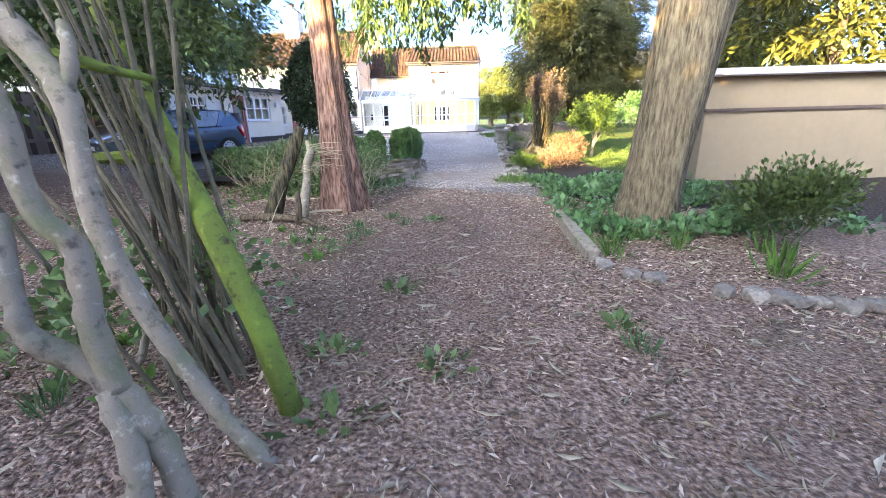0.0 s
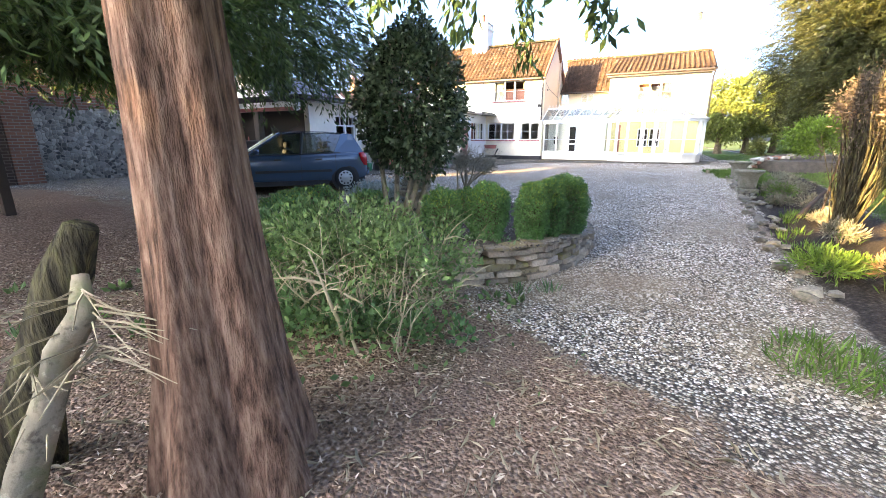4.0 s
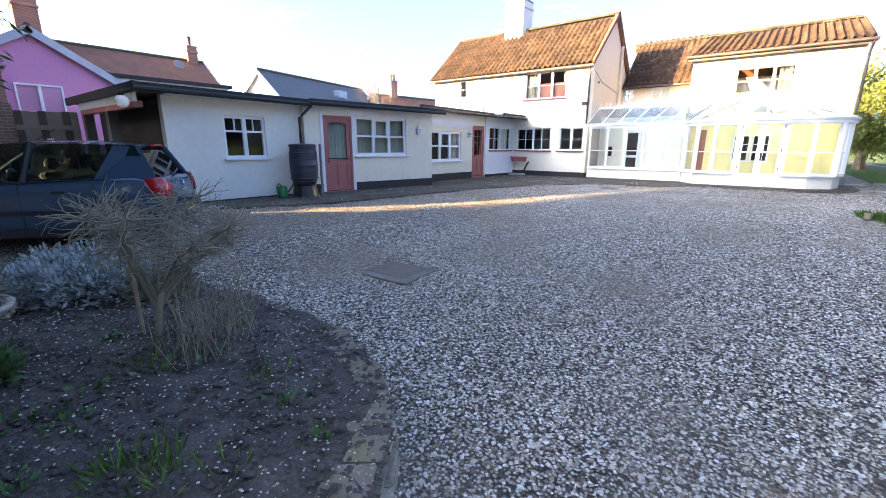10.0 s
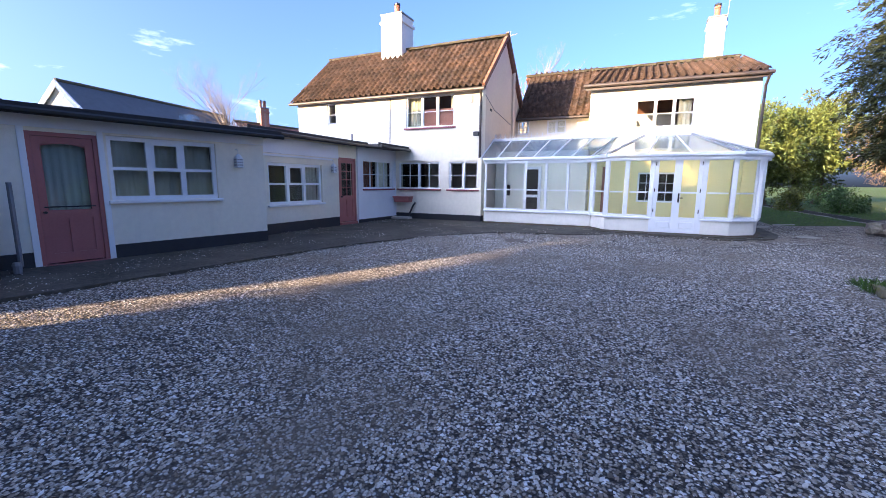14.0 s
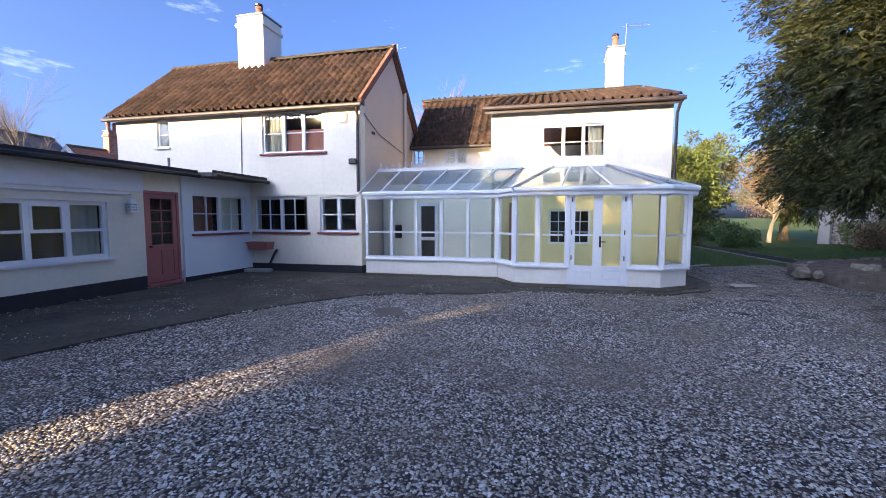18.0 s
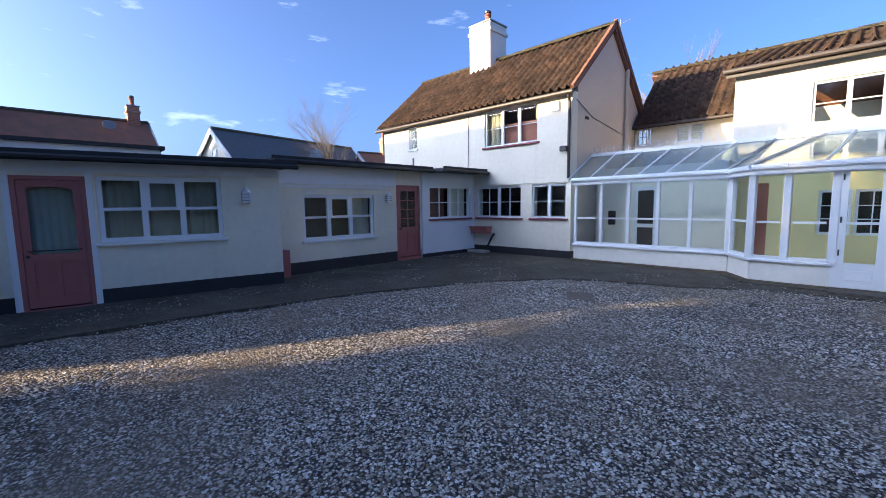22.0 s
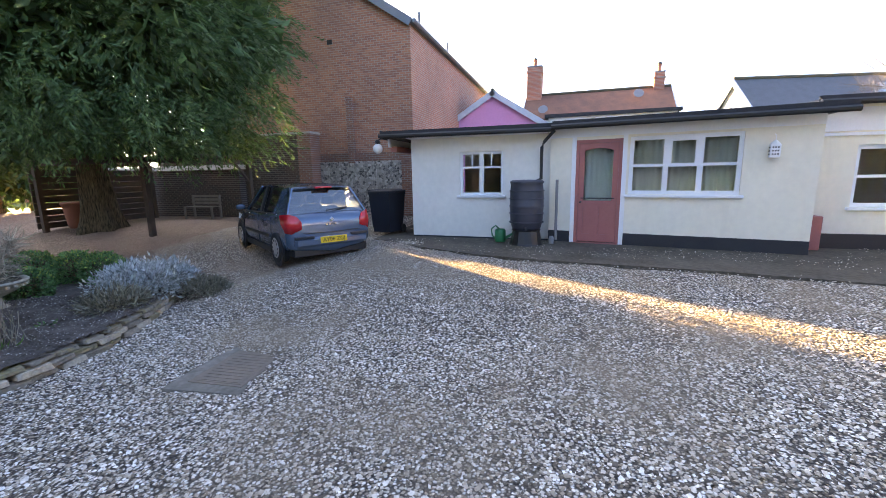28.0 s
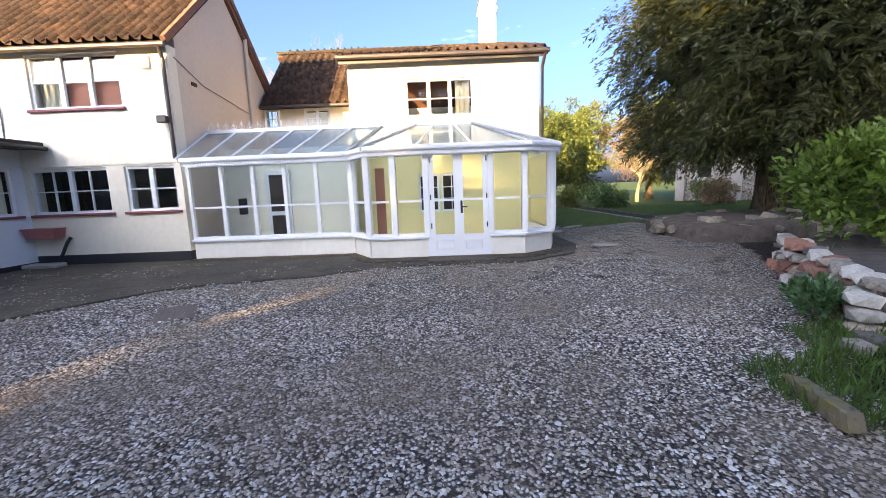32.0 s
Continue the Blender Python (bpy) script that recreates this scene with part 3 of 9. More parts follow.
M["lamp_red"] = mat("red lamp lens", (0.55, 0.012, 0.02), (0.40, 0.01, 0.015), rough=0.12, coat=0.6)
M["lamp_clear"] = mat("clear lamp lens", (0.62, 0.64, 0.66), rough=0.08, coat=1.0)
M["plate_y"] = mat("yellow plate", (0.78, 0.52, 0.03), rough=0.35)
M["plate_w"] = mat("white plate", (0.78, 0.78, 0.76), rough=0.35)
M["chrome"] = mat("chrome", (0.75, 0.76, 0.78), rough=0.12, metal=1.0)
M["bin"] = mat("dark blue-black bin", (0.018, 0.022, 0.03), rough=0.5)
M["butt"] = mat("blue-black water butt", (0.028, 0.034, 0.05), (0.045, 0.052, 0.07), rough=0.45)
M["can"] = mat("green plastic", (0.015, 0.19, 0.07), rough=0.35)
M["globe"] = mat("opal globe", (0.82, 0.82, 0.80), rough=0.2)
M["lead"] = mat("lead sheet", (0.24, 0.25, 0.27), (0.17, 0.175, 0.19), rough=0.55, metal=0.3)
M["jumper"] = mat("grey seat cloth", (0.10, 0.10, 0.11), rough=0.95)

# ---------------------------------------------------------------- mesh helpers
def smooth(u):
    u = min(1.0, max(0.0, u))
    return u * u * (3 - 2 * u)

def land(x, y):
    """Height of the ground: level by the house, falling to the garden."""
    return -0.47 * max(smooth((-y - 4) / 13) * smooth((x + 3) / 6), smooth((-y - 14) / 3) * smooth((x + 5) / 6))

def link(name, data, material=None, parent=None, label="", m=None, shade=False):
    ob = new(name, data)
    if material is not None and data is not None:
        data.materials.append(material)
    if shade:
        data.polygons.foreach_set("use_smooth", [True] * len(data.polygons))
    if parent is not None:
        ob.parent = parent
    if m is not None:
        ob.matrix_local = m
    if label:
        tagged(ob, label)
    return ob

def part(name, bm, material, parent=None, label="", m=None, shade=False):
    data = bpy.data.meshes.new(name)
    bm.to_mesh(data); bm.free()
    return link(name, data, material, parent, label, m, shade)

def thing(name, label, category, m=None, group="", kind=""):
    ob = new(name)
    ob.empty_display_size = 0.2
    if m is not None:
        ob.matrix_world = m
    return tagged(ob, label, category, group, kind)

def box(x0, y0, z0, x1, y1, z1, bm=None, bevel=0.0):
    own = bm is None
    bm = bm or bmesh.new()
    v = [bm.verts.new((x, y, z)) for z in (z0, z1) for y in (y0, y1) for x in (x0, x1)]
    for f in ((0, 2, 3, 1), (4, 5, 7, 6), (0, 1, 5, 4), (2, 6, 7, 3), (0, 4, 6, 2), (1, 3, 7, 5)):
        bm.faces.new([v[i] for i in f])
    if bevel and own:
        bmesh.ops.bevel(bm, geom=bm.edges[:], offset=bevel, segments=1, affect="EDGES")
    return bm

def prism(poly, z0, z1, bm=None):
    """Upright prism over a flat polygon; z0, z1 numbers or functions of x, y."""
    bm = bm or bmesh.new()
    h = lambda z, p: z(*p) if callable(z) else z
    a = [bm.verts.new((p[0], p[1], h(z0, p))) for p in poly]
    b = [bm.verts.new((p[0], p[1], h(z1, p))) for p in poly]
    n = len(poly)
    bm.faces.new(b); bm.faces.new(a[::-1])
    for i in range(n):
        bm.faces.new((a[i], a[(i + 1) % n], b[(i + 1) % n], b[i]))
    bmesh.ops.recalc_face_normals(bm, faces=bm.faces[:])
    return bm

def solid(pts, faces, bm=None):
    bm = bm or bmesh.new()
    v = [bm.verts.new(p) for p in pts]
    for f in faces:
        bm.faces.new([v[i] for i in f])
    return bm

def slab3(quad, thick, bm=None):
    """A flat plate of the given thickness below a 3D polygon."""
    bm = bm or bmesh.new()
    q = [Vector(p) for p in quad]
    nrm = (q[1] - q[0]).cross(q[2] - q[0]).normalized() * thick
    a = [bm.verts.new(p) for p in q]; b = [bm.verts.new(p - nrm) for p in q]
    n = len(q)
    bm.faces.new(a); bm.faces.new(b[::-1])
    for i in range(n):
        bm.faces.new((a[i], b[i], b[(i + 1) % n], a[(i + 1) % n]))
    return bm

def tube(path, radii, sides=8, bm=None, wob=0.0, rnd=None, flat=None):
    """A tapered tube along points."""
    bm = bm or bmesh.new()
    P = [Vector(p) for p in path]
    if not hasattr(radii, "__len__"):
        radii = [radii] * len(P)
    rings, up = [], Vector((0.13, 0.31, 0.94)).normalized()
    for i, p in enumerate(P):
        d = (P[min(i + 1, len(P) - 1)] - P[max(i - 1, 0)]).normalized()
        u = d.cross(up)
        if u.length < 0.05:
            u = d.cross(Vector((1, 0, 0)))
        u.normalize(); w = u.cross(d)
        ring = []
        for k in range(sides):
            a = 2 * math.pi * k / sides
            r = radii[i] * (1 + (wob * (rnd.random() - 0.5) * 2 if rnd else 0))
            ring.append(bm.verts.new(p + (u * math.cos(a) + w * math.sin(a)) * r))
        rings.append(ring)
    for a, b in zip(rings, rings[1:]):
        for k in range(sides):
            bm.faces.new((a[k], a[(k + 1) % sides], b[(k + 1) % sides], b[k]))
    bm.faces.new(rings[0][::-1]); bm.faces.new(rings[-1])
    return bm

def lathe(profile, sides=20, bm=None):
    """Turned shape from (radius, z) pairs, bottom to top."""
    bm = bm or bmesh.new()
    rings = [[bm.verts.new((r * math.cos(2 * math.pi * k / sides), r * math.sin(2 * math.pi * k / sides), z)) for k in range(sides)] for r, z in profile]
    for a, b in zip(rings, rings[1:]):
        for k in range(sides):
            bm.faces.new((a[k], a[(k + 1) % sides], b[(k + 1) % sides], b[k]))
    bm.faces.new(rings[0][::-1]); bm.faces.new(rings[-1])
    return bm

def rock_bm(rnd, sx, sy, sz, sub=1, rough=0.22):
    bm = bmesh.new()
    bmesh.ops.create_icosphere(bm, subdivisions=sub, radius=1)
    for v in bm.verts:
        k = 1 + rnd.uniform(-rough, rough)
        c = v.co
        v.co = Vector((max(-0.8, min(0.8, c.x * k)) * sx * 1.15, max(-0.8, min(0.8, c.y * k)) * sy * 1.15, max(-0.75, min(0.75, c.z * k)) * sz * 1.2))
    return bm

def soup(name, verts, faces_per, material, parent=None, label="", shade=False):
    """Many small equal polygons as one mesh: verts (n, k, 3), faces_per: corner lists within each group of k."""
    n, k, _ = verts.shape
    data = bpy.data.meshes.new(name)
    fa = np.array(faces_per)
    loops = (fa[None] + (np.arange(n) * k)[:, None, None]).reshape(-1)
    nf, c = n * len(fa), fa.shape[1]
    data.vertices.add(n * k); data.vertices.foreach_set("co", verts.astype(np.float32).ravel())
    data.loops.add(nf * c); data.loops.foreach_set("vertex_index", loops.astype(np.int32))
    data.polygons.add(nf); data.polygons.foreach_set("loop_start", np.arange(0, nf * c, c, dtype=np.int32))
    data.update(calc_edges=True)
    return link(name, data, material, parent, label, shade=shade)

def unit(v):
    return v / np.maximum(np.linalg.norm(v, axis=-1, keepdims=True), 1e-9)

def leaves(rng, pos, out, size, aspect=2.2, fold=0.25, spread=0.8, droop=0.0):
    """Folded leaf shapes (4 corners, 2 faces) at pos, pointing along out with scatter."""
    n = len(pos)
    d = unit(out + rng.normal(0, spread, (n, 3)) + np.array([0, 0, -droop]))
    side = unit(np.cross(d, rng.normal(0, 1, (n, 3))))
    nor = np.cross(side, d)
    s = (size * rng.uniform(0.6, 1.3, n))[:, None]
    mid = pos + d * s * 0.5
    return np.stack([pos, mid + side * s / aspect / 2 + nor * s * fold * 0.3, pos + d * s, mid - side * s / aspect / 2 + nor * s * fold * 0.3], 1)

LEAF = [(0, 1, 2), (0, 2, 3)]

def clumpy(rng, n, centre, radii, clumps, clump_r, shell=0.55, lower=-1.0):
    """Points in an uneven crown: many clumps set about an ellipsoid; also the way out from its heart."""
    c = unit(rng.normal(0, 1, (clumps, 3)))
    c[:, 2] = np.where(c[:, 2] < lower, -c[:, 2], c[:, 2])
    c *= rng.uniform(shell, 1.0, (clumps, 1))
    k = rng.integers(0, clumps, n)
    off = unit(rng.normal(0, 1, (n, 3))) * (rng.uniform(0, 1, (n, 1)) ** 0.45) * clump_r * rng.uniform(0.6, 1.4, (clumps, 1))[k]
    p = (c[k] * np.array(radii)) + off
    return p + np.array(centre), unit(p / np.array(radii) * 0.6 + off / clump_r)

def wall_frame(p0, p1, z=0.0):
    """Local x along the wall, y into it, z up; the outside lies to the right of p0 to p1."""
    d = (Vector(p1) - Vector(p0)).normalized()
    return Matrix(((d.x, -d.y, 0, p0[0]), (d.y, d.x, 0, p0[1]), (0, 0, 1, z), (0, 0, 0, 1)))

def wall_bm(length, z0, z1, thick, openings=(), left=0.0):
    """A wall with rectangular openings (x0, x1, z0, z1) through it."""
    bm = bmesh.new()
    xs = sorted({left, length, *(o[0] for o in openings), *(o[1] for o in openings)})
    zs = sorted({z0, z1, *(o[2] for o in openings), *(o[3] for o in openings)})
    for xa, xb in zip(xs, xs[1:]):
        run = None
        for za, zb in zip(zs, zs[1:]):
            hole = any(o[0] < (xa + xb) / 2 < o[1] and o[2] < (za + zb) / 2 < o[3] for o in openings)
            if hole:
                if run: box(xa, 0, run[0], xb, thick, run[1], bm)
                run = None
            else:
                run = (run[0], zb) if run else (za, zb)
        if run: box(xa, 0, run[0], xb, thick, run[1], bm)
    bmesh.ops.remove_doubles(bm, verts=bm.verts[:], dist=1e-5)
    dup = [f for f in bm.faces if sum(1 for e in f.edges if len(e.link_faces) > 2) == 4]
    seen = {}
    for f in dup:
        seen.setdefault(tuple(round(c, 4) for c in f.calc_center_median()), []).append(f)
    bmesh.ops.delete(bm, geom=[f for fs in seen.values() if len(fs) > 1 for f in fs], context="FACES_ONLY")
    return bm

def window(parent, m, x0, x1, z0, z1, cols=2, rows=2, material="white", sill=None, frame_w=0.055, bar=0.022, depth=0.06, inset=0.05, curtain=None, split=None, glass="glass", heavy=()):
    """A casement: frame, bars, one pane a light, a sill, curtains behind; sits in an opening of the wall frame m. split: row heights as shares."""
    f = bmesh.new()
    y0, y1 = inset, inset + depth
    box(x0, y0, z0, x0 + frame_w, y1, z1, f); box(x1 - frame_w, y0, z0, x1, y1, z1, f)
    box(x0 + frame_w, y0, z0, x1 - frame_w, y1, z0 + frame_w, f); box(x0 + frame_w, y0, z1 - frame_w, x1 - frame_w, y1, z1, f)
    win = part("window", f, M[material], parent, m=m)
    xs = [x0 + frame_w + (x1 - x0 - 2 * frame_w) * k / cols for k in range(cols + 1)]
    shares = split or [k / rows for k in range(rows + 1)]
    zs = [z0 + frame_w + (z1 - z0 - 2 * frame_w) * s for s in shares]
    for k, x in enumerate(xs[1:-1], 1):
        w = 0.045 if k in heavy else bar / 2
        part("mullion", box(x - w, y0 - (0.012 if k in heavy else -0.008), zs[0], x + w, y1 - 0.006, zs[-1]), M[material], win)
    for z in zs[1:-1]:
        part("glazing_bar", box(xs[0], y0 + 0.012, z - bar / 2, xs[-1], y1 - 0.012, z + bar / 2), M[material], win)
    for a, b in zip(xs, xs[1:]):
        for c, d in zip(zs, zs[1:]):
            p = part("pane", box(a, y0 + 0.03, c, b, y0 + 0.034, d), M[glass], win)
            p.visible_shadow = False
    if sill:
        part("sill", box(x0 - 0.06, -0.07, z0 - 0.055, x1 + 0.06, inset + 0.02, z0 - 0.002, bevel=0.008), M[sill], win)
    if curtain:
        cloth, spans = curtain
        for a, b in spans:
            bm = bmesh.new()
            n = max(6, int((b - a) * 40))
            top = [bm.verts.new((a + (b - a) * k / n, y1 + 0.10 + 0.025 * math.sin(k * 1.35) + 0.01 * math.sin(k * 0.5), z1 - 0.03)) for k in range(n + 1)]
            bot = [bm.verts.new((a + (b - a) * k / n + 0.01 * math.sin(k), y1 + 0.10 + 0.035 * math.sin(k * 1.35 + 0.3), z0 + 0.02)) for k in range(n + 1)]
            for k in range(n):
                bm.faces.new((top[k], top[k + 1], bot[k + 1], bot[k]))
            bmesh.ops.solidify(bm, geom=bm.faces[:], thickness=0.004)
            part("curtain", bm, M[cloth], win, shade=True)
    return win

# ---------------------------------------------------------------- ground
BED = [(3.3, -20.78), (4.0, -20.7), (4.5, -20.52), (4.95, -20.2), (5.27, -19.75), (5.45, -19.2), (5.53, -18.5), (5.53, -17.9), (5.43, -17.3), (5.18, -16.72), (4.85, -16.25), (4.35, -15.85), (3.75, -15.62), (3.1, -15.58), (2.3, -15.7), (1.4, -16.05), (0.85, -16.45)]
BED_BACK = [(0.55, -17.2), (0.1, -18.2), (-0.3, -19.2), (-0.1, -20.2), (1.2, -21.2), (2.4, -21.1)]
PATIO = [(-2.33, -13.6), (-1.75, -12.2), (-1.5, -10.95), (-1.2, -8.6), (-0.7, -6.4), (-0.1, -4.9), (0.52, -3.8), (1.35, -2.85), (2.2, -2.5), (3.4, -2.25), (4.3, -1.75), (5.1, -1.55), (7.1, -1.5), (8.15, -0.75), (8.5, 0.3), (8.5, 2.4)]

def inside(x, y, poly):
    hit = False
    for (xa, ya), (xb, yb) in zip(poly, poly[1:] + poly[:1]):
        if (ya > y) != (yb > y) and x < (xb - xa) * (y - ya) / (yb - ya) + xa:
            hit = not hit
    return hit

def border_x(y):
    """Where the gravel meets the planted border on the garden side."""
    pts = [(-40, 7.2), (-26, 7.3), (-24.4, 7.68), (-22, 7.8), (-19.5, 7.82), (-18, 7.85), (-16, 7.92), (-13.6, 8.12), (-11, 8.28), (-9, 8.3), (-7.6, 8.35), (-6.2, 8.1), (-5.2, 9.3), (-3.9, 10.1), (-2.7, 10.4), (-0.5, 11.4), (1.2, 11.7), (2.6, 11.3), (4.5, 12.6), (40, 12.6)]
    for (ya, xa), (yb, xb) in zip(pts, pts[1:]):
        if ya <= y <= yb:
            return xa + (xb - xa) * (y - ya) / (yb - ya)
    return 12.0

def zones(x, y):
    """Weights of leaf litter, grass and bare earth."""
    litter = smooth((-20.1 - y - 0.6 * (x - 5)) / 1.8) if x > -1 else smooth((-19.2 - y) / 2.0) * smooth((x + 9) / 3)
    if x > border_x(y) - 0.1:
        litter = litter if y < -20 else 0
        e = smooth((x - border_x(y)) / 0.35)
        g = smooth((x - border_x(y) - (1.6 if y < -5 else 0.5)) / 1.0) * (1 if y > -19.6 else 0)
        return (litter, g, e * (1 - g) * (1 - 0.8 * litter))
    g = 0.0
    if y > 3.4 and x > 9.4:
        g = smooth((y - 3.4 - 0.5 * (x - 9.4)) / 0.8) if x < 12 else 1
    damp = 0.5 * smooth((y + 4.6) / 2.2) * smooth((x - 3.0) / 2) + 0.32 * math.exp(-((x - 5.6) ** 2 + (y + 6.2) ** 2) / 3.0)
    if x < -9.5 or x > 30 or y > 40 or y < -45:
        g = 1.0
    return (litter, g, min(0.38, damp) if y < 3.4 else 0.0)

def build_ground():
    fine_x = np.arange(-14, 20.01, 0.3); fine_y = np.arange(-36, 12.01, 0.3)
    xs = np.concatenate([[-900, -300, -120, -60, -35, -22], fine_x, [26, 36, 60, 120, 300, 900]])
    ys = np.concatenate([[-900, -300, -120, -70, -50, -42], fine_y, [16, 24, 36, 60, 120, 300, 900]])
    nx, ny = len(xs), len(ys)
    co, zo = np.zeros((ny, nx, 3)), np.zeros((ny, nx, 4))
    for j, y in enumerate(ys):
        for i, x in enumerate(xs):
            bump = 0.02 * noise.noise((x * 0.6, y * 0.6, 0)) + 0.008 * noise.noise((x * 2.1, y * 2.1, 3))
            if inside(x, y, PATIO + [(-8, 2.4), (-8, -13.6)]):
                bump = -0.03
            co[j, i] = (x, y, land(x, y) + bump)
            zo[j, i] = (*zones(x, y), 1)
    idx = np.arange(nx * ny).reshape(ny, nx)
    f = np.stack([idx[:-1, :-1], idx[:-1, 1:], idx[1:, 1:], idx[1:, :-1]], -1).reshape(-1, 4)
    data = bpy.data.meshes.new("ground")
    data.vertices.add(nx * ny); data.vertices.foreach_set("co", co.astype(np.float32).ravel())
    data.loops.add(f.size); data.loops.foreach_set("vertex_index", f.astype(np.int32).ravel())
    data.polygons.add(len(f)); data.polygons.foreach_set("loop_start", np.arange(0, f.size, 4, dtype=np.int32))
    data.update(calc_edges=True)
    a = data.color_attributes.new("zone", "FLOAT_COLOR", "POINT")
    a.data.foreach_set("color", zo.astype(np.float32).ravel())
    ob = link("ground", data, M["ground"], shade=True)
    tagged(ob, "gravel drive running into leaf litter, soil and lawn", "ground", kind="structure")

build_ground()

patio = part("pavement", prism(PATIO + [(-2.0, 2.4), (-3.3, 0.1), (-3.45, -6.8), (-2.9, -6.8), (-3.5, -11.0), (-3.65, -14.2), (-7.3, -14.4), (-7.3, -15.0), (-3.2, -15.0)], -0.25, lambda x, y: 0.012 + 0.5 * land(x, y)), M["concrete"])
tagged(patio, "mossy dark concrete path along the white annex and house", "pavement", kind="structure")

# ---------------------------------------------------------------- roofs of pantiles
def tile_mesh(name, w=0.24, l=0.34):
    """One pantile: an S-shaped sheet with a lip, lower edge at the origin, running up local y."""
    n, bm = 8, bmesh.new()
    prof = [(-0.5 + k / n, 0.1 * math.exp(-((k / n - 0.72) / 0.15) ** 2) - 0.02 * math.sin(math.pi * k / n)) for k in range(n + 1)]
    rows = [[bm.verts.new((x * w * 1.06, y, z + h)) for x, z in prof] for y, h in ((0, 0.018), (l, 0.0))]
    low = [bm.verts.new((x * w * 1.06, 0.004, z + 0.002)) for x, z in prof]
    for k in range(n):
        bm.faces.new((rows[0][k], rows[0][k + 1], rows[1][k + 1], rows[1][k]))
        bm.faces.new((low[k], low[k + 1], rows[0][k + 1], rows[0][k]))
    data = bpy.data.meshes.new(name); bm.to_mesh(data); bm.free()
    data.polygons.foreach_set("use_smooth", [True] * len(data.polygons))
    data.materials.append(M["pantile"])
    return data

TILE = tile_mesh("pantile")
rt = random.Random(5)

def tile_slope(roof, a, b, c, d, w=0.235, l=0.29, limit=400, skip=None):
    """Pantiles over the quad a b (eaves, left to right) d c (ridge, left to right), as parts of roof."""
    a, b, c, d = map(Vector, (a, b, c, d))
    ex, up = (b - a).normalized(), ((c - a) - (c - a).project(b - a)).normalized()
    nrm = ex.cross(up)
    rise = (c - a).dot(up)
    rows = int(rise / l) + 1
    rest, made = [], 0
    for r in range(rows):
        s = r * l / rise
        if s > 1: break
        p, q = a.lerp(c, s), b.lerp(d, s)
        cnt = max(1, int((q - p).length / w))
        for k in range(cnt):
            pos = p.lerp(q, (k + 0.5) / cnt) + nrm * 0.035
            pos += nrm * rt.uniform(-0.006, 0.006)
            m = Matrix((( ex.x, up.x, nrm.x, pos.x), (ex.y, up.y, nrm.y, pos.y), (ex.z, up.z, nrm.z, pos.z), (0, 0, 0, 1))) @ pose(0, 0, 0, rt.uniform(-0.7, 0.7), 0, rt.uniform(-0.3, 0.3))
            if made < limit:
                ob = link("pantile", TILE, None, roof, m=m); made += 1
    return made

def ridge_tiles(roof, p, q, r=0.13, step=0.4):
    p, q = Vector(p), Vector(q)
    n = int((q - p).length / step)
    bm = bmesh.new()
    d = (q - p).normalized()
    prof = [(math.cos(math.pi * k / 6) * r, math.sin(math.pi * k / 6) * r) for k in range(7)]
    ra = [bm.verts.new((0, x, z)) for x, z in prof]; rb = [bm.verts.new((step * 1.04, x * 0.96, z * 0.96)) for x, z in prof]
    for k in range(6):
        bm.faces.new((ra[k], rb[k], rb[k + 1], ra[k + 1]))
    bmesh.ops.solidify(bm, geom=bm.faces[:], thickness=0.015)
    data = bpy.data.meshes.new("ridge_tile"); bm.to_mesh(data); bm.free(); data.materials.append(M["ridge"])
    for k in range(n):
        o = p.lerp(q, k / n)
        link("ridge_tile", data, None, roof, m=Matrix(((d.x, -d.y, 0, o.x), (d.y, d.x, 0, o.y), (0, 0, 1, o.z - 0.04 + rt.uniform(-0.008, 0.008)), (0, 0, 0, 1))))

def gutter(parent, p, q, r=0.055, name="gutter", material="gutter"):
    part(name, tube([p, q], r, 8), M[material], parent)

def downpipe(parent, pts, r=0.036, material="black"):
    return part("downpipe", tube(pts, r, 8), M[material], parent)

# ---------------------------------------------------------------- the house
house = thing("farmhouse", "old cream rendered farmhouse with brown pantile roofs", "house")
EAVE, RIDGE, HX0, HD = 4.5, 6.78, -8.1, 4.8
wf = wall_frame((HX0, 0), (0, 0))
U = lambda x: x - HX0
fw_open = [(U(-6.58), U(-6.14), 3.6, 4.4), (U(-2.97), U(-1.04), 3.3, 4.4), (U(-3.29), U(-1.59), 1.12, 2.08), (U(-1.23), U(-0.13), 1.12, 2.08)]
part("front_wall", wall_bm(8.1, 0.22, EAVE, 0.3, fw_open), M["render"], house, m=wf)
part("plinth", wall_bm(8.1, -0.2, 0.22, 0.3), M["plinth"], house, m=wf @ pose(0, -0.012, 0))
part("render_band", box(4.55, -0.035, 2.12, 6.75, 0.0, 2.17), M["render"], house, m=wf)
part("render_band", box(6.75, -0.035, 2.12, 8.06, 0.0, 2.17), M["render"], house, m=wf)
def gable(x, flip):
    pts = [(x, 0.3, -0.2), (x, HD, -0.2), (x, HD, EAVE), (x, HD / 2, RIDGE - 0.06), (x, 0.3, EAVE + 0.28), (x + flip * 0.3, 0.3, -0.2), (x + flip * 0.3, HD, -0.2), (x + flip * 0.3, HD, EAVE), (x + flip * 0.3, HD / 2, RIDGE - 0.06), (x + flip * 0.3, 0.3, EAVE + 0.28)]
    bm = solid(pts, [(0, 1, 2, 3, 4), (9, 8, 7, 6, 5), (0, 5, 6, 1), (1, 6, 7, 2), (2, 7, 8, 3), (3, 8, 9, 4), (4, 9, 5, 0)])
    bmesh.ops.recalc_face_normals(bm, faces=bm.faces[:]); return bm
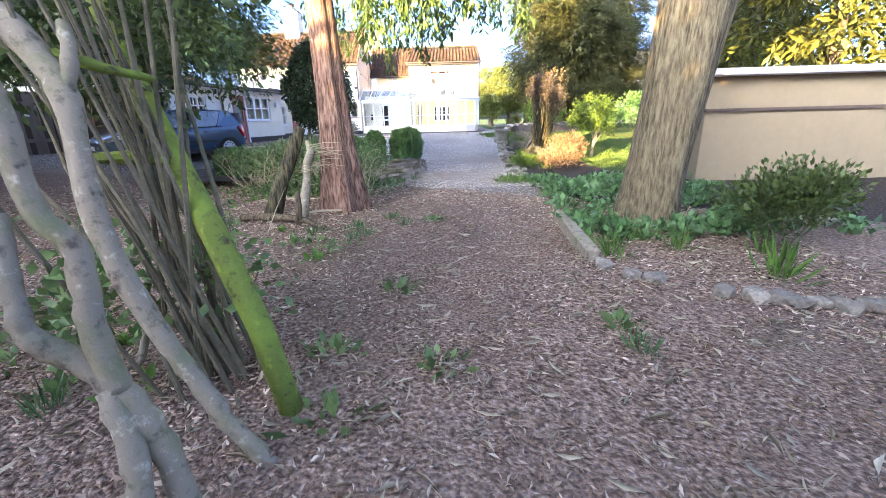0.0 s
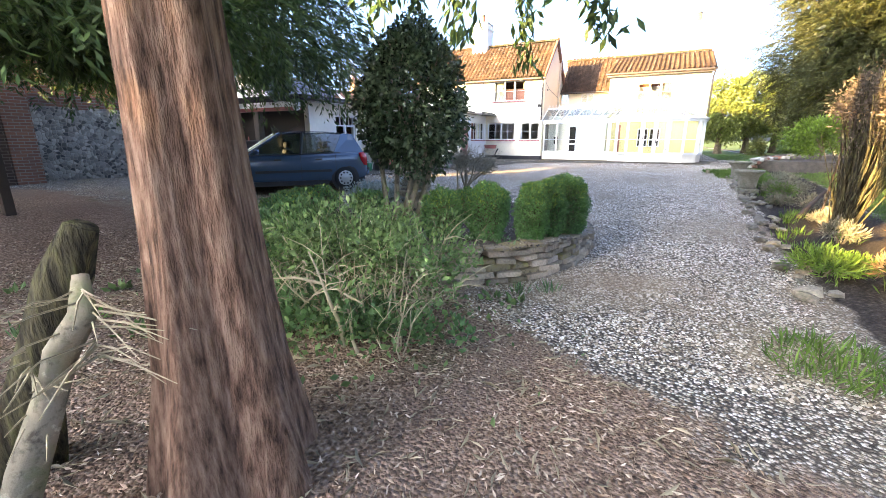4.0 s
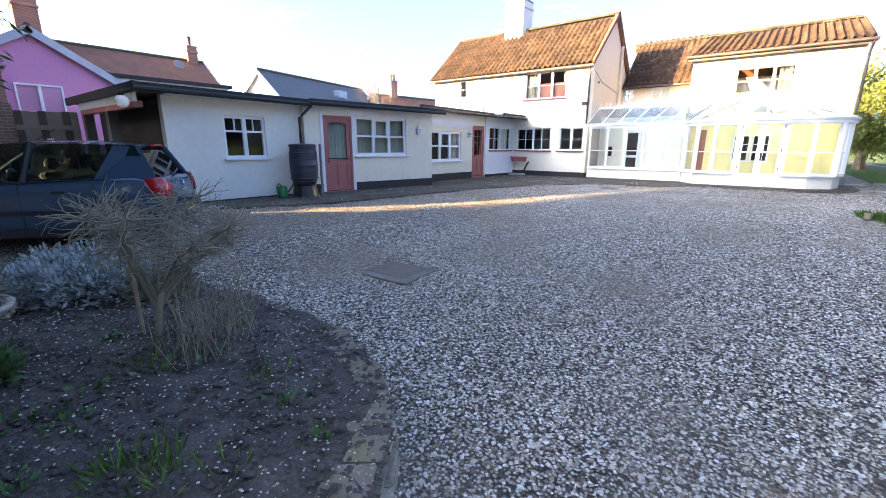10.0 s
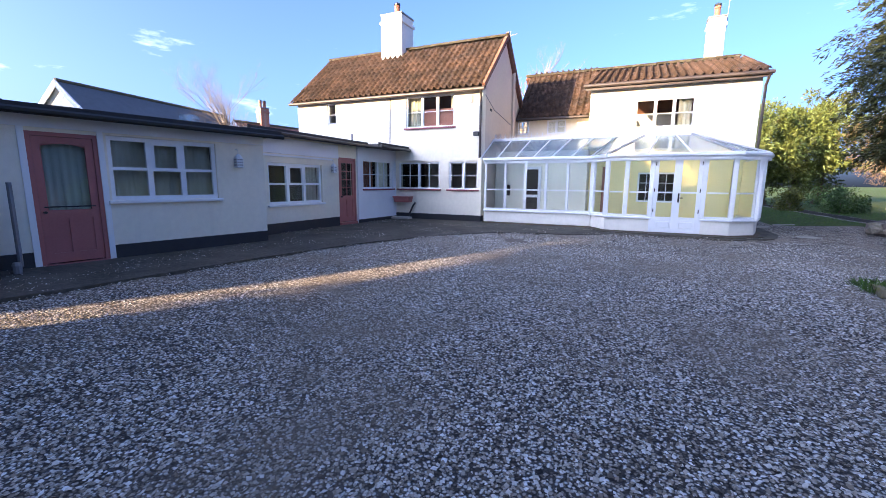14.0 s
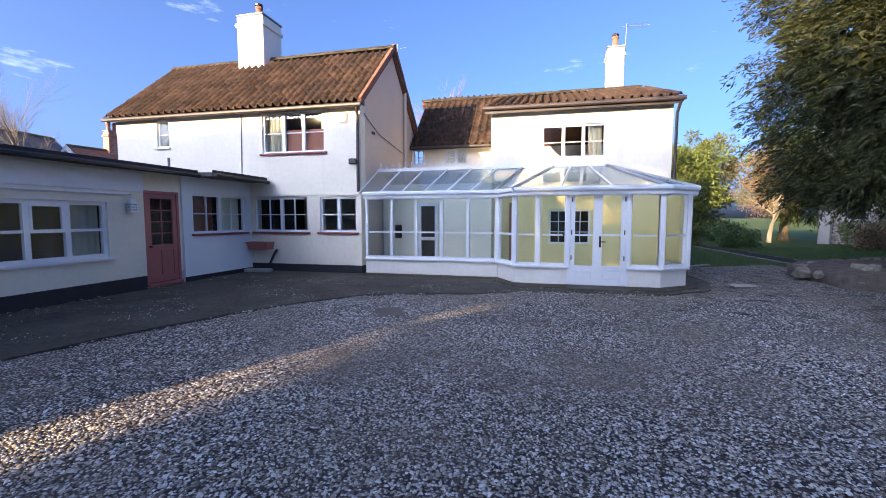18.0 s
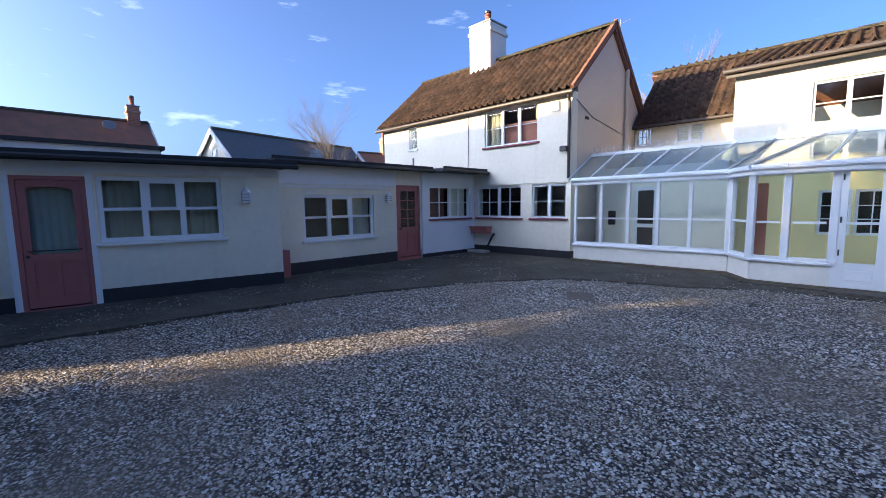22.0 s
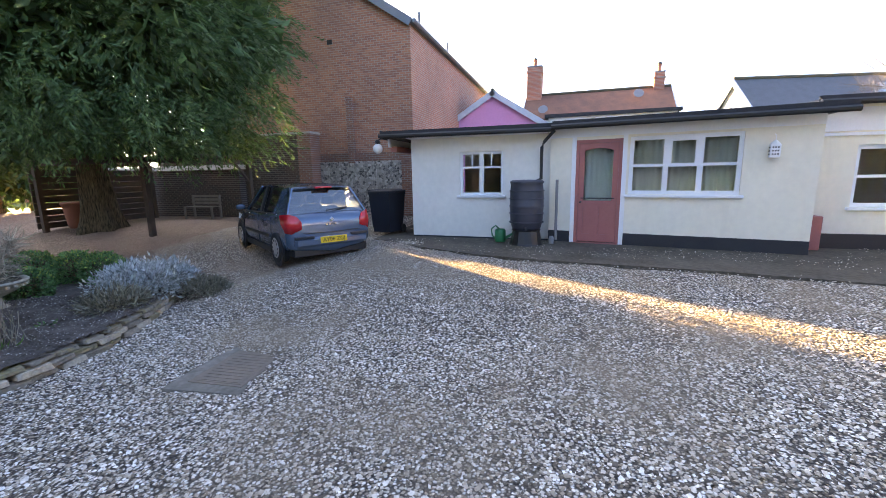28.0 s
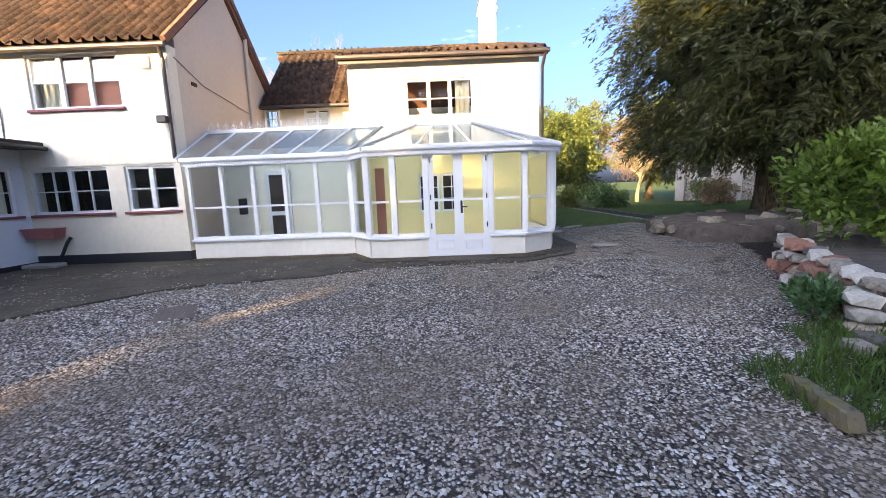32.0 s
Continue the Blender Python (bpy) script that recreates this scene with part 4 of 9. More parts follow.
part("gable_wall", gable(0, -1), M["gable"], house, "pinkish buff rendered gable")
part("gable_wall", gable(HX0, 1), M["render"], house)
part("back_wall", box(HX0, HD - 0.3, -0.2, 0, HD, EAVE), M["render"], house)
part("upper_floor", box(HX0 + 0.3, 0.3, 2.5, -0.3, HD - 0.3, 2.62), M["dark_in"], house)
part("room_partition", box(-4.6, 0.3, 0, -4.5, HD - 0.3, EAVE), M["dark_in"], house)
roof = part("roof", slab3([(HX0 - 0.2, -0.16, EAVE), (0.1, -0.16, EAVE), (0.1, HD / 2, RIDGE - 0.02), (HX0 - 0.2, HD / 2, RIDGE - 0.02)], 0.08), M["tile_back"], house, "brown weathered pantiles, moss along the ridge")
part("roof_back", slab3([(0.1, HD + 0.16, EAVE), (HX0 - 0.2, HD + 0.16, EAVE), (HX0 - 0.2, HD / 2, RIDGE - 0.02), (0.1, HD / 2, RIDGE - 0.02)], 0.08), M["pantile_red"], house)
tile_slope(roof, (HX0 - 0.2, -0.2, EAVE + 0.01), (0.02, -0.2, EAVE + 0.01), (HX0 - 0.2, HD / 2, RIDGE), (0.02, HD / 2, RIDGE))
ridge_tiles(roof, (HX0 - 0.2, HD / 2, RIDGE + 0.04), (0.1, HD / 2, RIDGE + 0.04))
def verge_bm(x, y0, y1):
    a, b = Vector((x, y0, EAVE - 0.02)), Vector((x, y1, RIDGE + 0.0))
    return slab3([(x - 0.06, *a.yz + Vector((0, 0.11))), (x + 0.045, *a.yz + Vector((0, 0.11))), (x + 0.045, *b.yz + Vector((0, 0.11))), (x - 0.06, *b.yz + Vector((0, 0.11)))], 0.14)
part("verge", verge_bm(0.06, -0.18, HD / 2), M["verge"], house, "orange tile verge")
part("verge", verge_bm(0.06, HD + 0.18, HD / 2), M["verge"], house)
gutter(house, (HX0 - 0.25, -0.22, EAVE - 0.04), (0.12, -0.22, EAVE - 0.07))
part("fascia", box(HX0 - 0.1, -0.16, EAVE - 0.08, 0.0, -0.12, EAVE - 0.01), M["gutter"], house)
downpipe(house, [(-0.02, -0.2, EAVE - 0.1), (-0.05, -0.07, EAVE - 0.3), (-0.05, -0.07, 2.2)], 0.04, "gutter")
part("cable", tube([(-3.62, -0.015, EAVE - 0.1), (-3.66, -0.015, 2.6)], 0.012, 5), M["pipe_grey"], house)
part("alarm_box", box(-0.62, -0.08, 4.02, -0.36, -0.002, 4.30, bevel=0.03), M["white"], house)
lampb = part("flood_lamp", box(-0.26, -0.2, 2.92, -0.06, -0.08, 3.06, bevel=0.015), M["black"], house)
part("bracket", tube([(-0.12, -0.1, 3.0), (-0.08, -0.003, 3.1)], 0.012, 5), M["black"], lampb)
part("soil_pipe", tube([(0.075, 3.5, 2.4), (0.075, 3.5, 5.4), (0.075, 3.5, 5.75)], 0.055, 8), M["gable"], house)
part("cable", tube([(0.02, 0.2, 4.3), (0.02, 1.2, 3.95), (0.02, 2.6, 3.8), (0.02, 3.4, 3.7)], 0.012, 5), M["pipe_grey"], house)
part("vent", box(-0.001, 0.75, 3.86, 0.02, 0.95, 3.94), M["black"], house)
window(house, wf, *fw_open[0], cols=1, rows=2, sill="white", split=[0, 0.48, 1])
window(house, wf, *fw_open[1], cols=3, rows=2, sill="sill", split=[0, 0.5, 1], heavy=(1, 2), curtain=("curtain", [(U(-2.92), U(-2.45)), (U(-1.25), U(-1.08))]))
part("blind", box(U(-2.3), 0.18, 3.36, U(-1.1), 0.19, 3.95), M["blind"], house, m=wf)
window(house, wf, *fw_open[2], cols=4, rows=2, sill="sill", heavy=(2,))
window(house, wf, *fw_open[3], cols=2, rows=2, sill="sill", heavy=(1,))
def chimney(parent, x0, x1, y0, y1, z0, z1, material, pots=1, pot="terracotta", cap=True):
    ch = part("chimney", box(x0, y0, z0, x1, y1, z1, bevel=0.015), M[material], parent)
    if cap:
        part("chimney_band", box(x0 - 0.05, y0 - 0.05, z1 - 0.34, x1 + 0.05, y1 + 0.05, z1 - 0.22, bevel=0.02), M[material], ch)
        part("chimney_cap", box(x0 - 0.03, y0 - 0.03, z1, x1 + 0.03, y1 + 0.03, z1 + 0.07, bevel=0.02), M["lead"], ch)
    for k in range(pots):
        px = x0 + (x1 - x0) * (k + 0.5) / pots
        part("chimney_pot", lathe([(0.13, 0), (0.115, 0.08), (0.105, 0.34), (0.13, 0.38), (0.12, 0.44)], 12), M[pot], ch, m=pose(px, (y0 + y1) / 2, z1 + 0.06))
        part("cowl", lathe([(0.13, 0.46), (0.13, 0.52), (0.03, 0.58)], 10), M["black"], ch, m=pose(px, (y0 + y1) / 2, z1 + 0.06))
    return ch
chimney(house, -5.24, -4.26, 1.95, 2.95, 6.2, 8.12, "render_white")
# right-hand wing and the recessed link
RW = wall_frame((3.2, 2.2), (8.1, 2.2))
rw_open = [(4.66 - 3.2, 6.41 - 3.2, 3.22, 4.16)]
part("wing_wall", wall_bm(4.9, 2.0, 4.6, 0.3, rw_open), M["render"], house, m=RW)
part("wing_wall_side", box(7.8, 2.5, -0.2, 8.1, 8.6, 4.6), M["render"], house)
part("wing_wall_side", box(3.2, 2.5, 2.4, 3.45, 4.5, 4.6), M["render"], house)
part("wing_wall_back", box(0.0, 8.4, -0.2, 7.8, 8.6, 4.6), M["render"], house)
part("wing_floor", box(3.45, 2.5, 2.45, 7.8, 8.4, 2.55), M["dark_in"], house)
window(house, RW, *rw_open[0], cols=3, rows=2, split=[0, 0.48, 1], heavy=(1, 2), curtain=("curtain", [(2.75, 3.12)]))
WR = 6.25
wing_roof = part("wing_roof", slab3([(2.98, 1.98, 4.66), (8.28, 1.98, 4.66), (8.28, 6.6, WR), (2.98, 6.6, WR)], 0.09), M["tile_back"], house, "brown pantiles of the wing")
tile_slope(wing_roof, (3.0, 1.96, 4.68), (8.25, 1.96, 4.68), (3.0, 6.6, WR), (8.25, 6.6, WR), limit=330)
part("wing_roof_back", slab3([(8.28, 9.0, 4.5), (-0.2, 9.0, 4.5), (-0.2, 6.6, WR), (8.28, 6.6, WR)], 0.09), M["pantile_red"], house)
link_roof = part("link_roof", slab3([(0.0, 4.2, 4.02), (2.98, 4.2, 4.02), (2.98, 6.6, WR), (0.0, 6.6, WR)], 0.09), M["tile_back"], house, "steep dark pantile slope")
tile_slope(link_roof, (0.05, 4.15, 4.03), (2.98, 4.15, 4.03), (0.05, 6.6, WR), (2.98, 6.6, WR), limit=200)
ridge_tiles(wing_roof, (-0.2, 6.6, WR + 0.05), (8.2, 6.6, WR + 0.05))
part("fascia", box(3.05, 1.94, 4.52, 8.22, 1.99, 4.66), M["gutter"], house)
gutter(house, (3.0, 1.88, 4.66), (8.3, 1.88, 4.64), 0.06)
gutter(house, (0.05, 4.1, 4.0), (2.95, 4.1, 4.0), 0.05)
downpipe(house, [(8.2, 1.9, 4.6), (8.16, 2.1, 4.3), (8.16, 2.15, 2.2)], 0.04, "gutter")
part("wing_gable", solid([(8.1, 2.2, 4.6), (8.1, 8.6, 4.6), (8.1, 6.6, WR), (7.85, 2.2, 4.6), (7.85, 8.6, 4.6), (7.85, 6.6, WR)], [(0, 1, 2), (5, 4, 3), (0, 3, 4, 1), (1, 4, 5, 2), (2, 5, 3, 0)]), M["render"], house)
LK = wall_frame((0.0, 4.5), (3.2, 4.5))
lk_open = [(0.05, 0.5, 3.42, 3.98), (1.27, 2.05, 3.42, 3.98)]
part("link_wall", wall_bm(3.2, -0.2, 4.1, 0.25, lk_open + [(0.9, 1.75, 0.0, 2.0)]), M["render"], house, m=LK)
window(house, LK, *lk_open[0], cols=2, rows=2, inset=-0.1, bar=0.03)
window(house, LK, *lk_open[1], cols=2, rows=2, heavy=(1,))
chimney(house, 7.05, 7.65, 7.1, 7.7, 5.4, 8.0, "render_white")
aer = part("aerial", tube([(7.7, 7.4, 7.6), (7.75, 7.4, 8.95)], 0.016, 6), M["pipe_grey"], house)
part("aerial_boom", tube([(7.5, 7.4, 8.85), (8.6, 7.5, 8.88)], 0.012, 5), M["pipe_grey"], aer)
for k in range(6):
    part("aerial_rod", tube([(7.75 + 0.14 * k, 7.2, 8.86), (7.75 + 0.14 * k, 7.7, 8.88)], 0.006, 4), M["pipe_grey"], aer)
aer = part("aerial", tube([(0.0, 2.9, 6.5), (0.05, 2.9, 7.15)], 0.014, 6), M["pipe_grey"], house)
for k in range(5):
    part("aerial_rod", tube([(0.02, 2.75 + 0.06 * k, 6.9 + 0.03 * k), (0.3, 2.75 + 0.06 * k, 6.95 + 0.03 * k)], 0.006, 4), M["pipe_grey"], aer)

# ---------------------------------------------------------------- conservatory
cons = thing("conservatory", "white framed conservatory on a low rendered wall", "conservatory")
OUT = [(0.16, -0.12), (3.64, -0.16), (4.1, -0.9), (4.62, -0.95), (5.25, -0.95), (6.48, -0.95), (7.13, -0.95), (7.76, -0.48), (8.0, 0.35), (8.0, 2.18)]
SILL, EV, RZ, RY = 0.46, 2.08, 2.86, 1.12
def light(p, q, cols, door=False, trans=1.14):
    """One glazed side between two corners."""
    L = (Vector(q) - Vector(p)).length
    m = wall_frame(p, q)
    if not door:
        part("dwarf_wall", box(0.0, 0.02, -0.2, L, 0.2, SILL - 0.05), M["render_white"], cons, m=m)
        part("sill", box(-0.02, -0.045, SILL - 0.05, L + 0.02, 0.14, SILL, bevel=0.008), M["white"], cons, m=m)
    z0 = SILL if not door else 0.06
    fr = bmesh.new()
    box(0, 0.01, z0, 0.06, 0.09, EV, fr); box(L - 0.06, 0.01, z0, L, 0.09, EV, fr)
    box(0.06, 0.01, z0, L - 0.06, 0.09, z0 + 0.06, fr); box(0.06, 0.01, EV - 0.09, L - 0.06, 0.09, EV, fr)
    win = part("window", fr, M["white"], cons, m=m)
    for k in range(cols):
        a, b = 0.06 + (L - 0.12) * k / cols, 0.06 + (L - 0.12) * (k + 1) / cols
        if k and not door:
            part("mullion", box(a - 0.035, 0.0, z0 + 0.06, a + 0.035, 0.09, EV - 0.09), M["white"], win)
        if door:
            part("door_stile", box(a + 0.0, 0.0, z0, a + 0.09, 0.05, EV - 0.09), M["white"], win)
            part("door_stile", box(b - 0.09, 0.0, z0, b, 0.05, EV - 0.09), M["white"], win)
            part("door_panel", box(a + 0.09, 0.02, z0, b - 0.09, 0.06, SILL + 0.02), M["white"], win)
            for c in (0.3, 0.7):
                xm = a + 0.09 + (b - a - 0.18) * c
                part("raised_panel", box(xm - 0.09, 0.005, z0 + 0.12, xm + 0.09, 0.025, SILL - 0.1, bevel=0.012), M["white"], win)
            for hz in (0.6, 1.15, 1.85):
                part("hinge", tube([(a + 0.02 if k == 0 else b - 0.02, -0.012, hz), (a + 0.02 if k == 0 else b - 0.02, -0.012, hz + 0.1)], 0.012, 6), M["black"], win)
        part("transom", box(a + 0.035, 0.015, trans - 0.02, b - 0.035, 0.08, trans + 0.02), M["white"], win)
        for lo, hi in (((SILL + 0.02) if door else z0 + 0.06, trans - 0.02), (trans + 0.02, EV - 0.09)):
            pn = part("pane", box(a + 0.03, 0.045, lo, b - 0.03, 0.049, hi), M["glass"], win)
            pn.visible_shadow = False
    if door:
        part("door_handle", tube([(L / 2 + 0.05, -0.05, 1.0), (L / 2 + 0.16, -0.05, 1.0)], 0.012, 6), M["black"], win)
        part("handle_plate", box(L / 2 + 0.03, -0.012, 0.88, L / 2 + 0.07, 0.0, 1.12), M["black"], win)
    return win
for k, (cols, door) in enumerate(((5, False), (1, False), (1, False), (1, False), (2, True), (1, False), (1, False), (1, False), (3, False))):
    light(OUT[k], OUT[k + 1], cols, door)
for p in OUT[1:9]:
    part("corner_post", box(-0.06, -0.06, SILL, 0.06, 0.06, EV, bevel=0.015), M["white"], cons, m=pose(p[0], p[1] + 0.05, 0))
for (a, b) in zip(OUT, OUT[1:]):
    L = (Vector(b) - Vector(a)).length
    part("plinth_kerb", box(-0.03, -0.1, -0.1, L + 0.03, 0.02, 0.055, bevel=0.008), M["kerb"], cons, m=wall_frame(a, b))
_dn = box(-0.014, -0.006, -0.032, 0.014, 0.006, 0.032)
DENTIL = bpy.data.meshes.new("dentil"); _dn.to_mesh(DENTIL); _dn.free(); DENTIL.materials.append(M["board"])
for (a, b) in zip(OUT, OUT[1:]):
    a2, b2 = Vector((a[0], a[1] - 0.13, EV + 0.05)), Vector((b[0], b[1] - 0.13, EV + 0.05))
    if b[0] > 7: b2.x += 0.1
    if a[0] > 7: a2.x += 0.1
    part("eaves_gutter", tube([a2, b2], 0.06, 8), M["board"], cons)
    n = int((b2 - a2).length / 0.05)
    fascia = part("fascia", slab3([a2 + Vector((0, 0.012, -0.13)), b2 + Vector((0, 0.012, -0.13)), b2 + Vector((0, 0.012, -0.05)), a2 + Vector((0, 0.012, -0.05))], 0.01), M["board"], cons)
    for k in range(n):
        c = a2.lerp(b2, (k + 0.5) / n)
        link("dentil", DENTIL, None, fascia, m=Matrix.Translation((c.x, c.y, EV - 0.042)))
def roof_face(quad, bars):
    """Glass slope with glazing bars from eaves edge to top edge: quad is eaves a, b then top d, c."""
    a, b, d, c = map(Vector, quad)
    g = part("roof_glass", slab3([a, b, d, c], 0.012), M["glass_roof"], cons)
    g.visible_shadow = False
    for k in range(bars + 1):
        p, q = a.lerp(b, k / bars), c.lerp(d, k / bars)
        if (p - q).length > 0.1:
            part("glazing_bar", tube([p + Vector((0, 0, 0.02)), q + Vector((0, 0, 0.02))], 0.026, 4), M["white"], cons)
Z = EV + 0.07
roof_face(((0.05, -0.24, Z), (3.58, -0.28, Z), (4.2, RY, RZ), (0.05, RY, RZ)), 6)
roof_face(((3.58, -0.28, Z), (4.05, -1.06, Z), (5.0, RY, RZ), (4.2, RY, RZ)), 1)
roof_face(((4.05, -1.06, Z), (7.16, -1.1, Z), (6.26, RY, RZ), (5.0, RY, RZ)), 3)
roof_face(((7.16, -1.1, Z), (7.88, -0.55, Z), (6.27, RY, RZ), (6.26, RY, RZ)), 1)
roof_face(((7.88, -0.55, Z), (8.1, 0.33, Z), (6.28, RY, RZ), (6.27, RY, RZ)), 1)
roof_face(((8.1, 0.33, Z), (8.1, 2.18, Z), (6.6, 2.18, RZ), (6.28, RY, RZ)), 2)
part("back_roof", slab3([(0.05, RY, RZ), (6.3, RY, RZ), (6.6, 2.18, RZ - 0.3), (0.05, 2.18, RZ - 0.3)], 0.012), M["glass_roof"], cons).visible_shadow = False
part("back_roof", slab3([(0.05, 2.18, 2.55), (3.18, 2.18, 2.55), (3.18, 4.48, 2.6), (0.05, 4.48, 2.6)], 0.08), M["felt_grey"], cons)
part("ridge_bar", box(0.02, RY - 0.05, RZ - 0.02, 6.3, RY + 0.05, RZ + 0.05), M["white"], cons)
cr = bmesh.new()
def finial(x, k):
    """One scrolled piece of the iron cresting."""
    z = RZ + 0.05
    box(x - 0.008, RY - 0.006, z, x + 0.008, RY + 0.006, z + k, cr)
    for s in (-1, 1):
        tube([(x, RY, z + 0.04), (x + s * 0.05, RY, z + 0.03), (x + s * 0.065, RY, z + 0.08), (x + s * 0.03, RY, z + 0.11), (x, RY, z + 0.09)], 0.007, 4, cr)
    tube([(x - 0.035, RY, z + k * 0.75), (x + 0.035, RY, z + k * 0.75)], 0.007, 4, cr)
for k in range(33):
    finial(0.12 + k * 0.187, 0.19)
box(0.02, RY - 0.006, RZ + 0.05, 6.28, RY + 0.006, RZ + 0.065, cr)
part("cresting", cr, M["white"], cons, "white scrolled iron ridge cresting")
# inside of the conservatory
part("floor", prism(OUT + [(0.02, 2.18)], -0.2, 0.05), M["floor_in"], cons)
BK = wall_frame((3.2, 2.18), (7.98, 2.18))
part("inner_wall", wall_bm(4.78, 0.0, 2.5, 0.12, [(0.55, 0.8, 0.05, 1.95), (1.7, 2.25, 0.75, 1.75), (2.3, 2.85, 0.75, 1.75)]), M["yellow"], cons, "yellow painted inner wall", m=BK)
part("inner_wall", box(0.03, 1.5, 0.0, 3.3, 1.6, 2.5), M["cream_in"], cons, "cream inner wall")
part("inner_wall", box(3.2, 1.6, 0.0, 3.3, 2.18, 2.5), M["cream_in"], cons)
part("inner_door", box(1.15, 1.44, 0.05, 1.75, 1.5, 1.95), M["white"], cons)
# solid dark panes hold the shade seen through the door glass
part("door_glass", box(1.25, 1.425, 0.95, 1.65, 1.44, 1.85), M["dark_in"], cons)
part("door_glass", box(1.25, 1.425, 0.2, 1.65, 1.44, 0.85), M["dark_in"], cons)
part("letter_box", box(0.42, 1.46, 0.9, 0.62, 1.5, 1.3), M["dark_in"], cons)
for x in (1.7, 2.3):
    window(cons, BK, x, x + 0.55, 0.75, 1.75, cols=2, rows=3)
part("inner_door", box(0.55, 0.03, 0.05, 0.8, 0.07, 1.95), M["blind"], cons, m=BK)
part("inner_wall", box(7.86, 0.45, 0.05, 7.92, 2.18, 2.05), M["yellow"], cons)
# dark block behind the openings stands in for the shaded room
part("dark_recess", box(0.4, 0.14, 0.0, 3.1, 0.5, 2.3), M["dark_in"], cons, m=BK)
part("door_step", box(5.25, -1.45, -0.12, 6.5, -0.98, 0.05, bevel=0.015), M["concrete"], cons)
step_ring = part("plinth_kerb", prism([(3.55, -0.35), (4.0, -1.1), (4.3, -1.22), (7.2, -1.22), (7.95, -0.6), (8.25, 0.3), (8.25, 2.2), (8.02, 2.2), (8.02, 0.3), (7.74, -0.46), (7.11, -0.93), (4.13, -0.88), (3.66, -0.12)], -0.2, 0.035), M["concrete"], cons)

# ---------------------------------------------------------------- annex
annex = thing("annex", "long single-storey white rendered annex with a flat felt roof", "annex")
def sash(m, x0, x1, z0, z1, curtain=None):
    """Three-light casement with a horizontal rail, as on the annex."""
    win = window(annex, m, x0, x1, z0, z1, cols=3, rows=2, split=[0, 0.5, 1], heavy=(1, 2), bar=0.05, frame_w=0.07, sill="white", curtain=curtain)
    w = (x1 - x0 - 0.14) / 3
    a, b, c, d = x0 + 0.07 + w + 0.045, x0 + 0.07 + 2 * w - 0.045, (z0 + z1) / 2 - 0.03, z1 - 0.07
    bm = bmesh.new()
    box(a, 0.035, c, a + 0.045, 0.078, d, bm); box(b - 0.045, 0.035, c, b, 0.078, d, bm)
    box(a + 0.045, 0.035, c, b - 0.045, 0.078, c + 0.06, bm); box(a + 0.045, 0.035, d - 0.04, b - 0.045, 0.078, d, bm)
    part("top_casement", bm, M["white"], win)
    return win
def garden_door(m, x0, x1, z0, z1, panes, arched=False, cloth=None):
    """Half-glazed painted door in its frame, standing in the opening."""
    d = part("door_frame", box(x0, 0.0, z0, x0 + 0.06, 0.1, z1), M["red"], annex, m=m)
    part("jamb", box(x1 - 0.06, 0.0, z0, x1, 0.1, z1), M["red"], d)
    part("head", box(x0 + 0.06, 0.0, z1 - 0.06, x1 - 0.06, 0.1, z1), M["red"], d)
    a, b = x0 + 0.065, x1 - 0.065
    zc = z0 + 0.72
    part("stile", box(a, 0.02, z0 + 0.02, a + 0.1, 0.065, z1 - 0.065), M["red"], d)
    part("stile", box(b - 0.1, 0.02, z0 + 0.02, b, 0.065, z1 - 0.065), M["red"], d)
    part("top_rail", box(a + 0.1, 0.02, z1 - 0.165, b - 0.1, 0.065, z1 - 0.065), M["red"], d)
    part("lock_rail", box(a + 0.1, 0.02, zc, b - 0.1, 0.065, zc + 0.13), M["red"], d)
    part("bottom_rail", box(a + 0.1, 0.02, z0 + 0.02, b - 0.1, 0.065, z0 + 0.17), M["red"], d)
    mid = (a + b) / 2
    part("muntin", box(mid - 0.04, 0.02, z0 + 0.17, mid + 0.04, 0.065, zc), M["red"], d)
    part("lower_panel", box(a + 0.1, 0.04, z0 + 0.17, mid - 0.04, 0.055, zc), M["red"], d)
    part("lower_panel", box(mid + 0.04, 0.04, z0 + 0.17, b - 0.1, 0.055, zc), M["red"], d)
    g0, g1 = zc + 0.13, z1 - 0.165
    pn = part("pane", box(a + 0.1, 0.04, g0, b - 0.1, 0.044, g1), M["glass"], d); pn.visible_shadow = False
    if panes:
        for k in range(1, panes[0]):
            x = a + 0.1 + (b - a - 0.2) * k / panes[0]
            part("glazing_bar", box(x - 0.012, 0.03, g0, x + 0.012, 0.055, g1), M["red"], d)
        for k in range(1, panes[1]):
            z = g0 + (g1 - g0) * k / panes[1]
            part("glazing_bar", box(a + 0.1, 0.03, z - 0.012, b - 0.1, 0.055, z + 0.012), M["red"], d)
    if arched:
        for s in (0, 1):
            xa = a + 0.1 if s == 0 else b - 0.1
            w = (b - a - 0.2) / 2
            pts = [(xa, 0.03, g1)] + [(xa + (1 if s == 0 else -1) * w * t, 0.03, g1 - 0.05 * (1 - t) ** 2) for t in (0, 0.3, 0.6, 1)] + [(xa + (1 if s == 0 else -1) * w, 0.03, g1)]
            bm = bmesh.new(); f = bm.faces.new([bm.verts.new(p) for p in pts[:-1]]); bmesh.ops.solidify(bm, geom=[f], thickness=0.02)
            part("arch_spandrel", bm, M["red"], d)
        part("letter_bar", box(a + 0.05, 0.0, zc + 0.17, b - 0.05, 0.02, zc + 0.19), M["black"], d)
